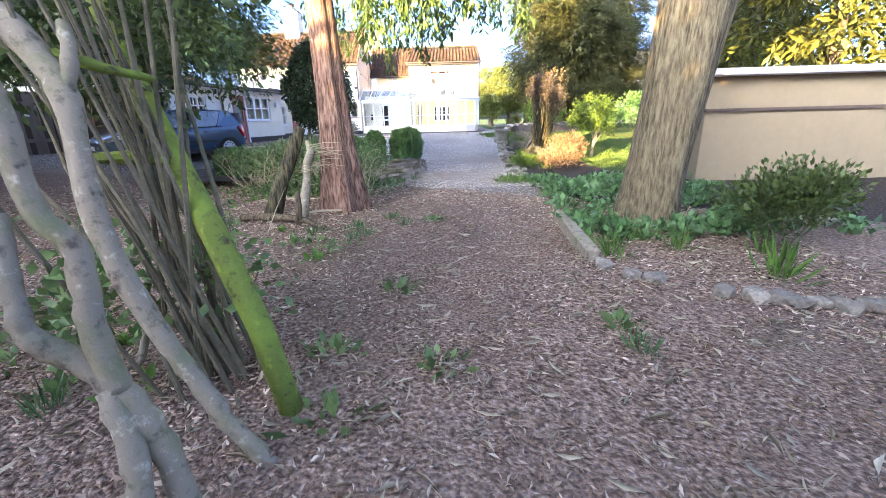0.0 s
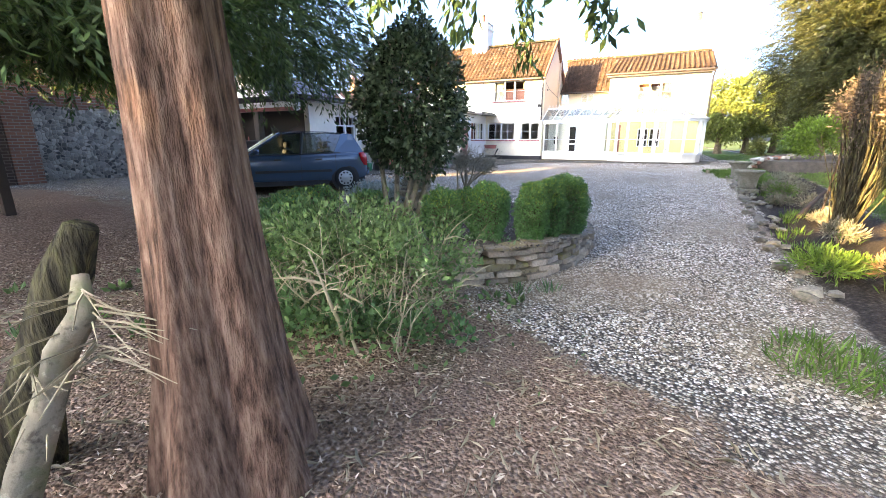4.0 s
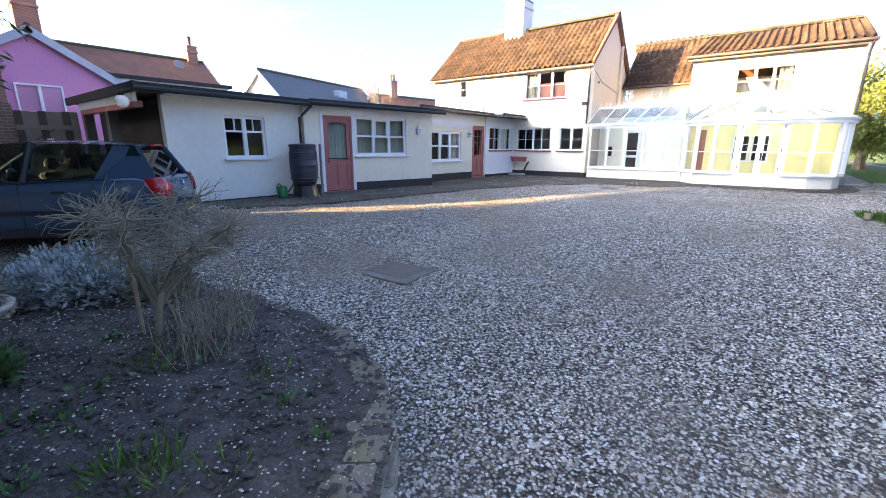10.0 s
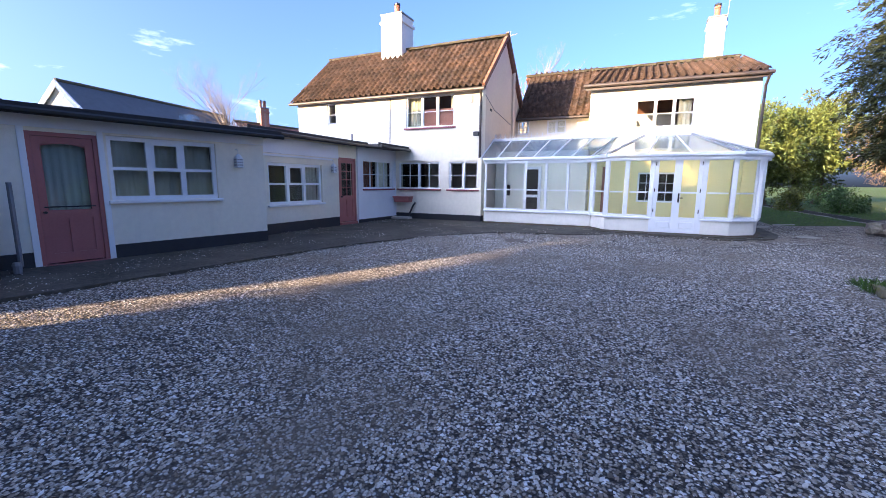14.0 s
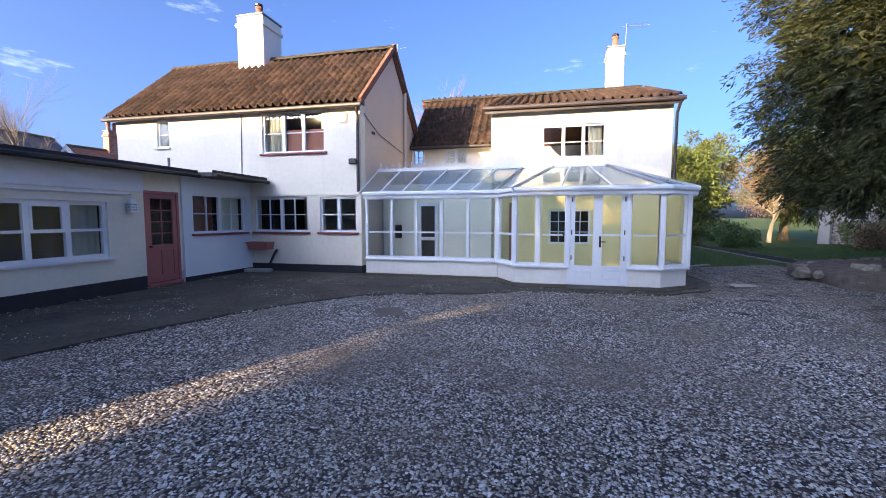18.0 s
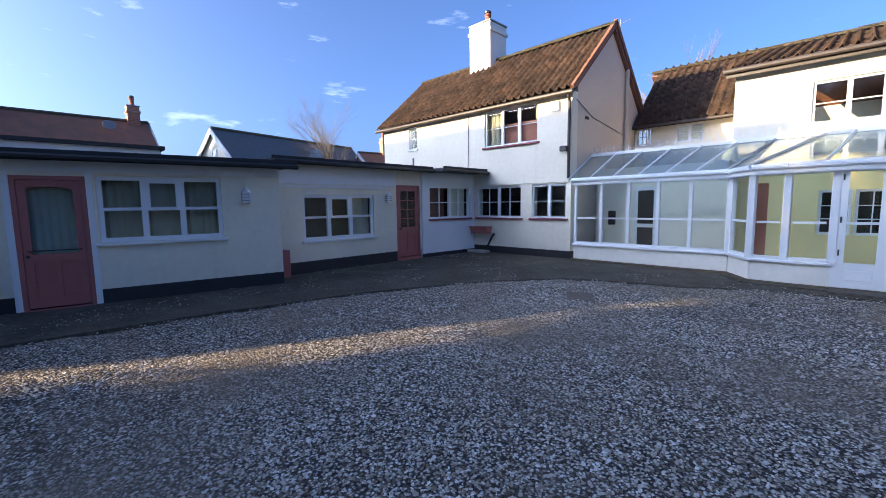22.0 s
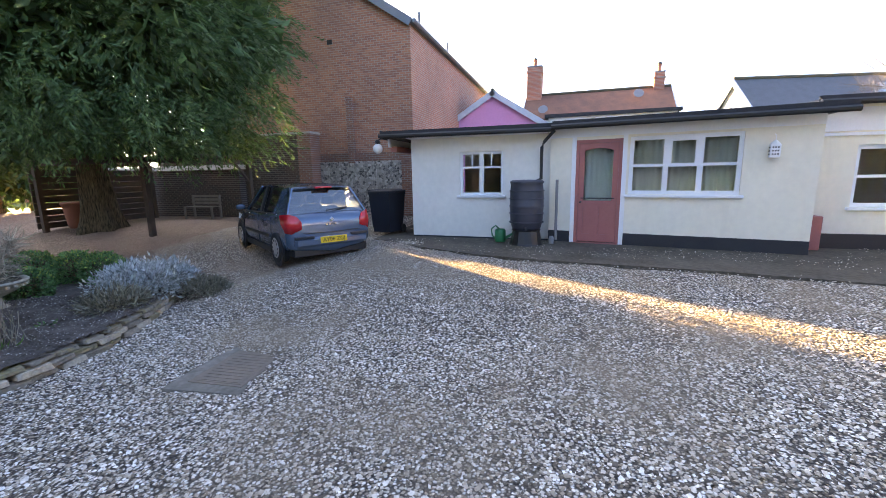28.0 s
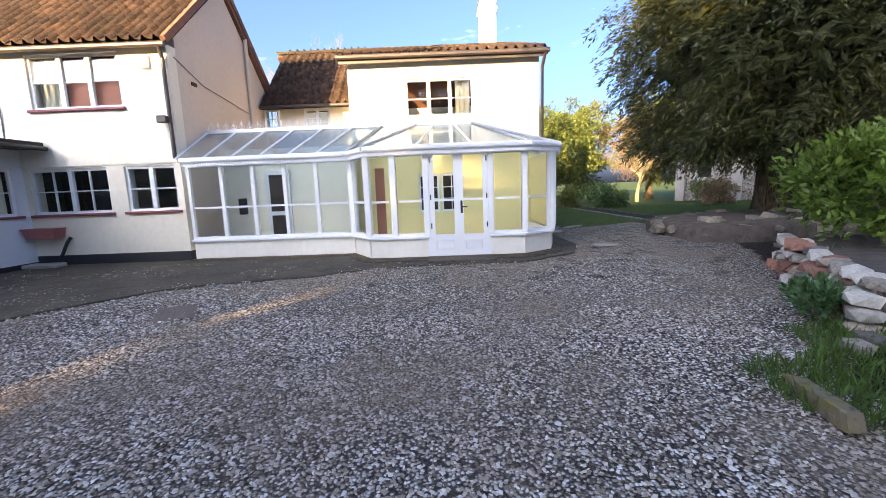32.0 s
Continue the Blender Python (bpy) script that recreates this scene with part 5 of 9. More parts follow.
    if cloth:
        bm = bmesh.new(); n = 24
        top = [bm.verts.new((a + 0.08 + (b - a - 0.16) * k / n, 0.12 + 0.015 * math.sin(k * 1.5), g1 + 0.03)) for k in range(n + 1)]
        bot = [bm.verts.new((a + 0.08 + (b - a - 0.16) * k / n, 0.12 + 0.02 * math.sin(k * 1.5 + 0.4), g0 - 0.02)) for k in range(n + 1)]
        for k in range(n): bm.faces.new((top[k], top[k + 1], bot[k + 1], bot[k]))
        bmesh.ops.solidify(bm, geom=bm.faces[:], thickness=0.004)
        part("curtain", bm, M[cloth], d, shade=True)
    part("knob", tube([(a + 0.05, -0.05, zc + 0.1), (a + 0.05, 0.02, zc + 0.1)], 0.02, 8), M["black"], d)
    part("threshold", box(x0, -0.06, z0 - 0.08, x1, 0.1, z0, bevel=0.01), M["red"], d)
    return d
A0, A1 = (-3.74, -14.22), (-3.6, -11.08)
B0, B1 = (-3.5, -11.08), (-2.68, -6.85)
C0, C1 = (-3.6, -6.85), (-3.6, -2.2)
D0, D1 = (-3.55, -2.2), (-3.42, 0.0)
def length(p, q): return (Vector(q) - Vector(p)).length
fA, fB, fC, fD = wall_frame(A0, A1), wall_frame(B0, B1), wall_frame(C0, C1), wall_frame(D0, D1)
LA, LB, LC, LD = length(A0, A1), length(B0, B1), length(C0, C1), length(D0, D1)
wa = [(1.17, 2.15, 0.97, 1.92)]
part("wall_store", wall_bm(LA, 0.0, 2.28, 0.22, wa), M["render_white"], annex, m=fA)
part("wall_store_base", box(0, -0.01, -0.2, LA, 0.2, 0.03), M["plinth"], annex, m=fA)
w0 = window(annex, fA, *wa[0], cols=2, rows=2, split=[0, 0.66, 1], heavy=(1,), sill="white", bar=0.045)
for x in (1.44, 1.88):
    part("glazing_bar", box(x - 0.012, 0.055, 1.6, x + 0.012, 0.1, 1.9), M["white"], w0)
part("drip_mould", box(1.1, -0.03, 1.93, 2.2, 0.0, 1.96), M["render_white"], annex, m=fA)
wb_door = (0.52, 1.38)
wb = [(wb_door[0], wb_door[1], 0.02, 2.06), (1.5, 3.28, 1.0, 2.08)]
part("wall_room", wall_bm(LB, 0.24, 2.3, 0.22, [(wb[0][0], wb[0][1], 0.24, 2.06), wb[1]]), M["render"], annex, m=fB)
for a, b in ((0, wb_door[0] - 0.08), (wb_door[1] + 0.08, LB)):
    part("plinth", box(a, -0.012, -0.2, b, 0.2, 0.24), M["plinth"], annex, m=fB)
part("wall_return", box(LB - 0.22, 0.22, -0.2, LB, 1.1, 2.3), M["render"], annex, m=fB)
part("wall_return", box(0, 0.22, -0.2, 0.2, 0.6, 2.3), M["render_white"], annex, m=fB)
for x in (wb_door[0] - 0.08, wb_door[1]):
    part("door_lining", box(x, -0.02, 0.0, x + 0.08, 0.1, 2.12), M["white"], annex, m=fB)
garden_door(fB, *wb[0], None, True, "net")
sash(fB, *wb[1], curtain=("curtain", [(1.55, 2.1), (2.12, 2.68), (2.7, 3.24)]))
part("frieze_board", box(0, -0.025, 2.12, LB, 0.0, 2.3), M["board"], annex, m=fB)
wc_ = [(0.95, 2.95, 0.74, 1.82), (3.72, 4.6, 0.06, 2.1)]
part("wall_kitchen", wall_bm(LC, 0.26, 2.5, 0.22, [wc_[0], (3.72, 4.6, 0.26, 2.1)]), M["render"], annex, m=fC)
part("plinth", box(0, -0.012, -0.2, 3.7, 0.2, 0.26), M["plinth"], annex, m=fC)
sash(fC, *wc_[0], curtain=("curtain", [(2.35, 2.9)]))
garden_door(fC, *wc_[1], (2, 4))
for k in range(3):
    part("frieze_board", box(0, -0.025 - 0.004 * (2 - k), 2.06 + 0.13 * k, 3.7, 0.0, 2.19 + 0.13 * k), M["board"], annex, m=fC)
part("drip_board", box(0.0, -0.05, 1.98, 3.4, 0.0, 2.03), M["board"], annex, m=fC)
wd = [(0.28, 2.0, 1.12, 2.1)]
part("wall_porch", wall_bm(LD, -0.2, 2.5, 0.18, wd), M["board"], annex, m=fD)
window(annex, fD, *wd[0], cols=4, rows=2, heavy=(2,), sill="sill", curtain=("blind", [(0.34, 1.08)]))
part("curtain", box(1.2, 0.2, 1.16, 1.94, 0.215, 2.06), M["curtain"], annex, m=fD)
for k in range(11):
    z = 0.1 + 0.093 * k
    bm = solid([(0, -0.028, z), (LD, -0.028, z), (LD, -0.008, z + 0.095), (0, -0.008, z + 0.095), (0, 0, z), (LD, 0, z), (LD, 0, z + 0.095), (0, 0, z + 0.095)], [(0, 1, 2, 3), (7, 6, 5, 4), (0, 4, 5, 1), (1, 5, 6, 2), (2, 6, 7, 3), (3, 7, 4, 0)])
    part("weatherboard", bm, M["board"], annex, m=fD)
part("plinth", box(0, -0.02, -0.2, LD, 0.0, 0.1), M["plinth"], annex, m=fD)
# annex body behind, and its roofs
part("back_wall", box(-8.4, -14.0, -0.2, -8.2, 0.0, 2.2), M["render_white"], annex)
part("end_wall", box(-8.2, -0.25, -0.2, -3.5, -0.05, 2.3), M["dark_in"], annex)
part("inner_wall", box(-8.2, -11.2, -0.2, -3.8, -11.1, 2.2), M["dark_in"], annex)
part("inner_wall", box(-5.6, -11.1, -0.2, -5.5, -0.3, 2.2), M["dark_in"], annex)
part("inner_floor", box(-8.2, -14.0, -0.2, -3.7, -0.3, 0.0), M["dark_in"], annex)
def flat_roof(poly, z, name="flat_roof"):
    r = part(name, prism(poly, z, z + 0.09), M["felt_grey"], annex)
    return r
flat_roof([(-8.5, -14.75), (-3.3, -14.75), (-3.28, -11.05), (-8.5, -11.05)], 2.28)
flat_roof([(-8.5, -11.05), (-3.22, -11.05), (-2.36, -6.65), (-8.5, -6.65)], 2.3)
flat_roof([(-8.5, -6.65), (-3.3, -6.65), (-3.3, -2.0), (-2.85, -1.9), (-2.85, -0.02), (-8.5, -0.02)], 2.5)
for a, b, z in (((-3.3, -14.8), (-3.26, -11.05), 2.28), ((-3.2, -11.05), (-2.34, -6.62), 2.3), ((-3.26, -6.7), (-3.26, -2.0), 2.5), ((-2.82, -2.0), (-2.82, -0.05), 2.5)):
    fm = wall_frame(a, b, z); L = length(a, b)
    part("fascia", box(0, 0.0, -0.03, L, 0.04, 0.13), M["felt"], annex, m=fm)
    part("gutter", tube([(0, -0.05, 0.02), (L, -0.05, 0.0)], 0.05, 8), M["black"], annex, m=fm)
part("soffit", box(0, -0.3, 2.24, LA, 0.0, 2.28), M["board"], annex, m=fA)
part("fascia", box(-8.5, -14.8, 2.24, -3.3, -14.75, 2.42), M["felt"], annex)
part("fascia_board", box(-7.6, -14.74, 2.08, -3.6, -14.68, 2.26), M["board"], annex)
downpipe(annex, [(-3.22, -11.0, 2.26), (-3.3, -11.2, 2.05), (-3.42, -11.25, 1.95), (-3.42, -11.25, 1.32), (-3.2, -11.4, 1.24), (-3.05, -11.5, 1.24)], 0.035)
downpipe(annex, [(-3.1, -10.92, 1.3), (-3.1, -10.92, 0.1)], 0.03, "pipe_grey")
# open store at the end
for x in (-7.55, -5.6):
    part("store_post", box(x - 0.11, -14.7, -0.2, x + 0.11, -14.5, 2.2), M["wood_grey"], annex)
part("store_lintel", box(-7.6, -14.72, 1.98, -3.7, -14.56, 2.1), M["red"], annex)
# dark sheet across the bay stands in for the store's shaded depth
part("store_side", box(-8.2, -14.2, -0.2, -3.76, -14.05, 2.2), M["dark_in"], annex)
part("vent_pipe", tube([(-3.45, -2.6, 2.55), (-3.45, -2.6, 2.85)], 0.025, 6), M["pipe_grey"], annex)

yard_gate = thing("yard_gate", "weathered dark grey boarded gate beside the open store", "gate", pose(-8.25, -15.86, 0.0, 0, 0, 60))
for k in range(8):
    part("board", box(0.0 + 0.155 * k, 0.0, 0.0, 0.15 + 0.155 * k, 0.03, 2.05 - 0.01 * (k % 3)), M["wood_grey"] if k % 3 else M["wood"], yard_gate)
for z in (0.4, 1.6):
    part("ledge", box(0.0, -0.03, z, 1.24, 0.0, z + 0.12), M["wood_grey"], yard_gate)
part("plate", box(0.55, -0.012, 1.25, 0.68, 0.0, 1.4), M["white"], yard_gate)

# ---------------------------------------------------------------- neighbouring buildings
def gabled(name, label, cx, cy, yaw, w, d, eave, ridge, wall_m, roof_m, end_m=None, verge="coping", base=0.0):
    """A gabled building: ridge along local x, w long, d deep, centred on cx, cy."""
    t = thing(name, label, "house", pose(cx, cy, base, 0, 0, yaw))
    hx, hy = w / 2, d / 2
    for s in (-1, 1):
        part("wall", box(-hx + 0.25, s * hy - 0.12, -0.3, hx - 0.25, s * hy + 0.12, eave), M[wall_m], t)
        hg = hy + 0.12
        bm = solid([(s * hx, -hg, -0.3), (s * hx, hg, -0.3), (s * hx, hg, eave), (s * hx, 0, ridge), (s * hx, -hg, eave), (s * (hx - 0.25), -hg, -0.3), (s * (hx - 0.25), hg, -0.3), (s * (hx - 0.25), hg, eave), (s * (hx - 0.25), 0, ridge), (s * (hx - 0.25), -hg, eave)],
                   [(0, 1, 2, 3, 4), (9, 8, 7, 6, 5), (0, 5, 6, 1), (1, 6, 7, 2), (2, 7, 8, 3), (3, 8, 9, 4), (4, 9, 5, 0)])
        bmesh.ops.recalc_face_normals(bm, faces=bm.faces[:])
        part("gable", bm, M[end_m or wall_m], t)
        k = (ridge - eave) / hy
        q = [(-hx - 0.15, s * (hy + 0.25), eave - 0.25 * k + 0.1), (hx + 0.15, s * (hy + 0.25), eave - 0.25 * k + 0.1), (hx + 0.15, 0, ridge + 0.1), (-hx - 0.15, 0, ridge + 0.1)]
        part("roof", slab3(q if s < 0 else q[::-1], 0.12), M[roof_m], t)
        for e in (-1, 1):
            x = e * (hx + 0.17)
            part("bargeboard", slab3([(x - 0.03, s * (hy + 0.27), eave - 0.25 * k + 0.13), (x + 0.03, s * (hy + 0.27), eave - 0.25 * k + 0.13), (x + 0.03, 0, ridge + 0.13), (x - 0.03, 0, ridge + 0.13)][::1 if s < 0 else -1], 0.26), M[verge], t)
    part("ridge", tube([(-hx - 0.15, 0, ridge + 0.11), (hx + 0.15, 0, ridge + 0.11)], 0.1, 8), M["ridge"], t)
    return t
# tall brick house: gable towards the yard, flint at its foot
GX, GY0, GY1 = -8.4, -24.6, -16.0
brick_house = gabled("brick_house", "tall red and brown brick house with a slate roof", GX - 8, (GY0 + GY1) / 2, 0, 16, GY1 - GY0, 6.5, 9.35, "brick_x", "slate", "brick_y", "lead")
part("flint_base", box(7.95, -4.33, -0.3, 8.09, 4.33, 1.95), M["flint"], brick_house, "rough flint lower wall")
part("brick_band", box(7.96, -4.32, 1.95, 8.05, 4.32, 2.25), M["brick_wall"], brick_house)
part("brick_quoin", box(7.94, 4.0, -0.3, 8.12, 4.45, 2.2), M["brick_wall"], brick_house, "red brick quoins ending the flint wall")
part("proud_plinth", box(8.06, -3.9, -0.3, 8.62, 0.2, 2.95), M["brick_soot"], brick_house, "soot-blackened brick buttress with orange patches")
part("buttress_corner", box(8.05, 0.2, -0.3, 8.64, 0.75, 2.95), M["brick_wall"], brick_house, "orange-red brick corner of the buttress")
part("plinth_coping", box(8.04, -3.95, 2.95, 8.68, 0.8, 3.02), M["slab"], brick_house)
part("blocked_flue", box(8.0, 1.95, 1.9, 8.12, 2.2, 4.2), M["brick_wall"], brick_house)
part("vent_hole", box(8.0, 1.3, 6.0, 8.02, 1.5, 6.15), M["black"], brick_house)
part("vent_slot", box(8.0, -1.2, 7.2, 8.02, -1.0, 7.8), M["black"], brick_house)
part("gutter", tube([(-8.1, 4.6, 6.42), (8.1, 4.6, 6.42)], 0.07, 8), M["lead"], brick_house)
part("roof_vent", tube([(5.5, 3.9, 6.8), (5.5, 3.9, 7.6)], 0.05, 8), M["pipe_grey"], brick_house)
part("roof_vent", tube([(1.5, 3.9, 6.8), (1.5, 3.9, 7.6)], 0.05, 8), M["pipe_grey"], brick_house)
pink_house = gabled("pink_house", "pink rendered house end with white bargeboards", -17.9, -14.2, 0, 6, 4.6, 3.7, 5.15, "pink", "slate", "pink", "coping")
window(pink_house, wall_frame((-14.9 + 17.9 + 0.0, -0.75), (-14.9 + 17.9, 0.75)), 0.1, 1.4, 2.35, 3.35, cols=2, rows=1, inset=-0.05, heavy=(1,), curtain=("curtain", [(0.15, 1.35)]))
terrace = gabled("terrace_house", "white rendered terrace with a red pantile roof", -22.8, -9.2, 88, 8.0, 4.4, 4.6, 6.15, "render_white", "pantile_red", None, "coping")
chimney(terrace, -4.1, -3.2, -0.5, 0.5, 5.9, 7.9, "brick_x")
chimney(terrace, 3.2, 3.75, -0.35, 0.35, 5.9, 7.0, "brick_x")
part("flat_bay", box(-2.5, -3.3, 2.0, 4.0, -2.2, 4.45), M["render_white"], terrace)
part("flat_bay_roof", box(-2.7, -3.5, 4.45, 4.2, -2.2, 4.62), M["felt"], terrace)
dish = part("satellite_dish", lathe([(0.02, 0.0), (0.16, 0.04), (0.28, 0.12), (0.27, 0.13)], 14), M["pipe_grey"], terrace, m=pose(-2.9, -2.35, 5.0, 60, 0, 0))
dish = part("satellite_dish", lathe([(0.02, 0.0), (0.16, 0.04), (0.28, 0.12), (0.27, 0.13)], 14), M["pipe_grey"], terrace, m=pose(2.3, -1.3, 5.7, 60, 0, 0))
slate_house = gabled("slate_roof_house", "cream gabled house with a grey slate roof and skylight", -22.5, 3.2, 102, 11.0, 5.2, 3.6, 6.05, "render", "slate", "render", "coping")
part("skylight", box(0.4, -1.75, 4.55, 1.3, -1.15, 5.1), M["glass_roof"], slate_house, m=pose(0, 0, 0.35, 0, 0, 0))
window(slate_house, wall_frame((-5.5, 0.6), (-5.5, -0.6)), 0.35, 0.85, 4.1, 4.9, cols=1, rows=2, inset=-0.05)
far_house = gabled("far_red_roof_house", "brick house with an orange pantile roof", -21.5, 13.0, 80, 9.0, 5.0, 3.9, 5.6, "brick_x", "pantile_red", None, "coping")
chimney(far_house, -2.6, -1.9, -0.3, 0.3, 5.3, 6.9, "brick_x", pots=2)

# walls on the yard's south-west side
soot = thing("soot_wall", "sooty black brick wall with an orange brick pier", "wall")
part("wall", box(-8.35, -27.0, -0.3, -8.02, -20.75, 2.72), M["brick_soot"], soot)
part("pier", box(-8.42, -20.75, -0.3, -7.9, -20.1, 2.78), M["brick_wall"], soot, "orange brick pier")
part("coping", box(-8.42, -27.0, 2.72, -7.95, -20.75, 2.8), M["brick_soot"], soot)
low = thing("low_brick_wall", "low dark brick garden wall with a sloping coping", "wall")
part("wall", box(-7.4, -30.0, -0.3, -7.1, -22.2, 1.75), M["brick_soot"], low)
part("coping", solid([(-7.48, -30.0, 1.75), (-7.02, -30.0, 1.75), (-7.02, -22.1, 1.75), (-7.48, -22.1, 1.75), (-7.35, -30.0, 1.92), (-7.15, -30.0, 1.92), (-7.15, -22.1, 1.92), (-7.35, -22.1, 1.92)], [(3, 2, 1, 0), (4, 5, 6, 7), (0, 1, 5, 4), (1, 2, 6, 5), (2, 3, 7, 6), (3, 0, 4, 7)]), M["slab"], low)
# closing walls out of view
part("wall_south", box(-30, -47, -1, 40, -46.6, 2.0), M["brick_wall"]).update_tag()
tagged(bpy.data.objects["wall_south"], "old brick boundary wall", "wall", kind="structure")
gwall = thing("garden_wall", "sunlit buff garden wall with a pale coping", "wall")
part("wall", box(10.98, -21.3, -0.8, 22, -20.9, 0.95), M["garden_wall"], gwall)
part("ledge", box(10.95, -21.36, 0.80, 22, -21.3, 0.86), M["wood"], gwall)
part("coping", box(10.88, -21.5, 1.42, 22, -20.8, 1.54, bevel=0.02), M["coping"], gwall)
part("upper_wall", box(11.05, -21.2, 0.95, 22, -20.95, 1.42), M["garden_wall"], gwall)

# ---------------------------------------------------------------- the car
def build_car():
    car = thing("car", "blue-grey hatchback parked on the gravel, yellow rear plate", "car", pose(-2.38, -16.5, land(-2.38, -16.5) + 0.02, 0, 0, -125))
    # stations: x, half width, bottom, shoulder height, crown
    st = [(-1.93, 0.70, 0.36, 0.72, 0.02), (-1.88, 0.78, 0.30, 0.86, 0.03), (-1.75, 0.82, 0.26, 0.93, 0.03), (-1.3, 0.845, 0.22, 0.95, 0.03), (-0.7, 0.85, 0.2, 0.93, 0.03), (0.0, 0.85, 0.2, 0.905, 0.03), (0.6, 0.845, 0.2, 0.885, 0.035), (1.0, 0.84, 0.22, 0.865, 0.05), (1.4, 0.82, 0.22, 0.80, 0.06), (1.75, 0.77, 0.22, 0.70, 0.06), (1.95, 0.66, 0.24, 0.60, 0.04), (2.05, 0.5, 0.30, 0.50, 0.02)]
    bm = bmesh.new()
    rings = []
    for x, w, b, s, c in st:
        half = [(w * 0.80, b), (w * 0.95, b + 0.06), (w * 0.995, b + (s - b) * 0.35), (w, b + (s - b) * 0.62), (w * 0.985, s - 0.07), (w * 0.93, s - 0.01), (w * 0.6, s + c * 0.7)]
        rings.append([bm.verts.new((x, y, z)) for y, z in half] + [bm.verts.new((x, 0, s + c))] + [bm.verts.new((x, -y, z)) for y, z in half[::-1]])
    for a, b in zip(rings, rings[1:]):
        for k in range(len(a) - 1):
            bm.faces.new((a[k], b[k], b[k + 1], a[k + 1]))
        bm.faces.new((a[-1], b[-1], b[0], a[0]))
    bm.faces.new(rings[0]); bm.faces.new(rings[-1][::-1])
    bmesh.ops.recalc_face_normals(bm, faces=bm.faces[:])
    bmesh.ops.subdivide_edges(bm, edges=bm.edges[:], cuts=1, use_grid_fill=True, smooth=0.6)
    body = part("body", bm, M["car"], car, shade=True)
    # cabin
    def cabin(x0, x1, xa, xb, w0, w1, z0, z1, mat_, name, inset=0.0):
        b = bmesh.new()
        lo = [(x0, -w0), (x1, -w0 * 0.94), (x1, w0 * 0.94), (x0, w0)]
        hi = [(xa, -w1), (xb, -w1 * 0.95), (xb, w1 * 0.95), (xa, w1)]
        v = [b.verts.new((x, y, z0)) for x, y in lo] + [b.verts.new((x, y, z1)) for x, y in hi]
        for f in ((0, 1, 5, 4), (1, 2, 6, 5), (2, 3, 7, 6), (3, 0, 4, 7), (4, 5, 6, 7)):
            b.faces.new([v[i] for i in f])
        bmesh.ops.recalc_face_normals(b, faces=b.faces[:])
        return part(name, b, M[mat_], car)
    g = cabin(-1.80, 1.02, -1.52, 0.18, 0.77, 0.59, 0.88, 1.415, "glass_car", "window_glass"); g.visible_shadow = False
    rb = bmesh.new()
    roof = [(-1.60, 0.52, 1.40), (-1.45, 0.585, 1.435), (-0.9, 0.60, 1.475), (-0.3, 0.60, 1.475), (0.05, 0.585, 1.44), (0.2, 0.55, 1.41)]
    rr = []
    for x, w, z in roof:
        rr.append([rb.verts.new((x, y * w, z - 0.03 * y * y)) for y in (-1.06, -0.9, -0.5, 0, 0.5, 0.9, 1.06)])
    for a, b in zip(rr, rr[1:]):
        for k in range(6):
            rb.faces.new((a[k], a[k + 1], b[k + 1], b[k]))
    bmesh.ops.solidify(rb, geom=rb.faces[:], thickness=0.04)
    part("roof", rb, M["car"], car, shade=True)
    for s in (-1, 1):
        part("front_pillar", tube([(1.02, s * 0.735, 0.87), (0.62, s * 0.665, 1.14), (0.2, s * 0.58, 1.41)], [0.035, 0.03, 0.03], 6), M["car"], car)
        part("centre_pillar", tube([(-0.22, s * 0.78, 0.88), (-0.32, s * 0.605, 1.43)], 0.04, 6), M["car_dark"], car)
        bq = slab3([(-1.83, s * 0.80, 0.90), (-1.02, s * 0.79, 0.90), (-1.28, s * 0.62, 1.40), (-1.58, s * 0.58, 1.40)][::1 if s < 0 else -1], 0.03)
        part("rear_pillar", bq, M["car"], car)
        part("window_line", tube([(1.0, s * 0.79, 0.885), (0.0, s * 0.805, 0.905), (-1.2, s * 0.80, 0.94)], 0.012, 5), M["car_dark"], car)
        part("rub_strip", box(-0.95, s * 0.852 - 0.012, 0.47, 0.85, s * 0.852 + 0.012, 0.53), M["car_dark"], car)
        part("sill_trim", box(-0.85, s * 0.80 - 0.03, 0.16, 0.9, s * 0.80 + 0.03, 0.27), M["car_dark"], car)
        for x in (0.35, -0.62):
            part("door_handle", box(x - 0.10, s * 0.858 - 0.014, 0.76, x + 0.06, s * 0.858 + 0.014, 0.80, bevel=0.01), M["car_dark"], car)
        for x in (0.98, -0.2, -1.06):
            part("door_seam", box(x - 0.004, s * 0.842 - 0.012, 0.30, x + 0.004, s * 0.842 + 0.012, 0.88), M["car_dark"], car)
        mir = part("door_mirror", rock_bm(random.Random(3), 0.06, 0.10, 0.065, 2, 0.03), M["car"], car, m=pose(0.78, s * 0.93, 0.97), shade=True)
        part("mirror_stalk", tube([(0.8, s * 0.8, 0.92), (0.79, s * 0.9, 0.95)], 0.02, 6), M["car_dark"], mir, m=pose(-0.78, -s * 0.93, -0.97))
        # rear lamps wrap the corner
        lb = bmesh.new()
        rows_ = [[(-1.80, 0.80, 0.62), (-1.895, 0.73, 0.60), (-1.93, 0.56, 0.68)], [(-1.70, 0.835, 0.78), (-1.88, 0.76, 0.78), (-1.93, 0.56, 0.80)], [(-1.66, 0.835, 0.93), (-1.84, 0.745, 0.95), (-1.89, 0.62, 0.90)]]
        vv = [[lb.verts.new((x, s * y * 1.012, z)) for x, y, z in r] for r in rows_]
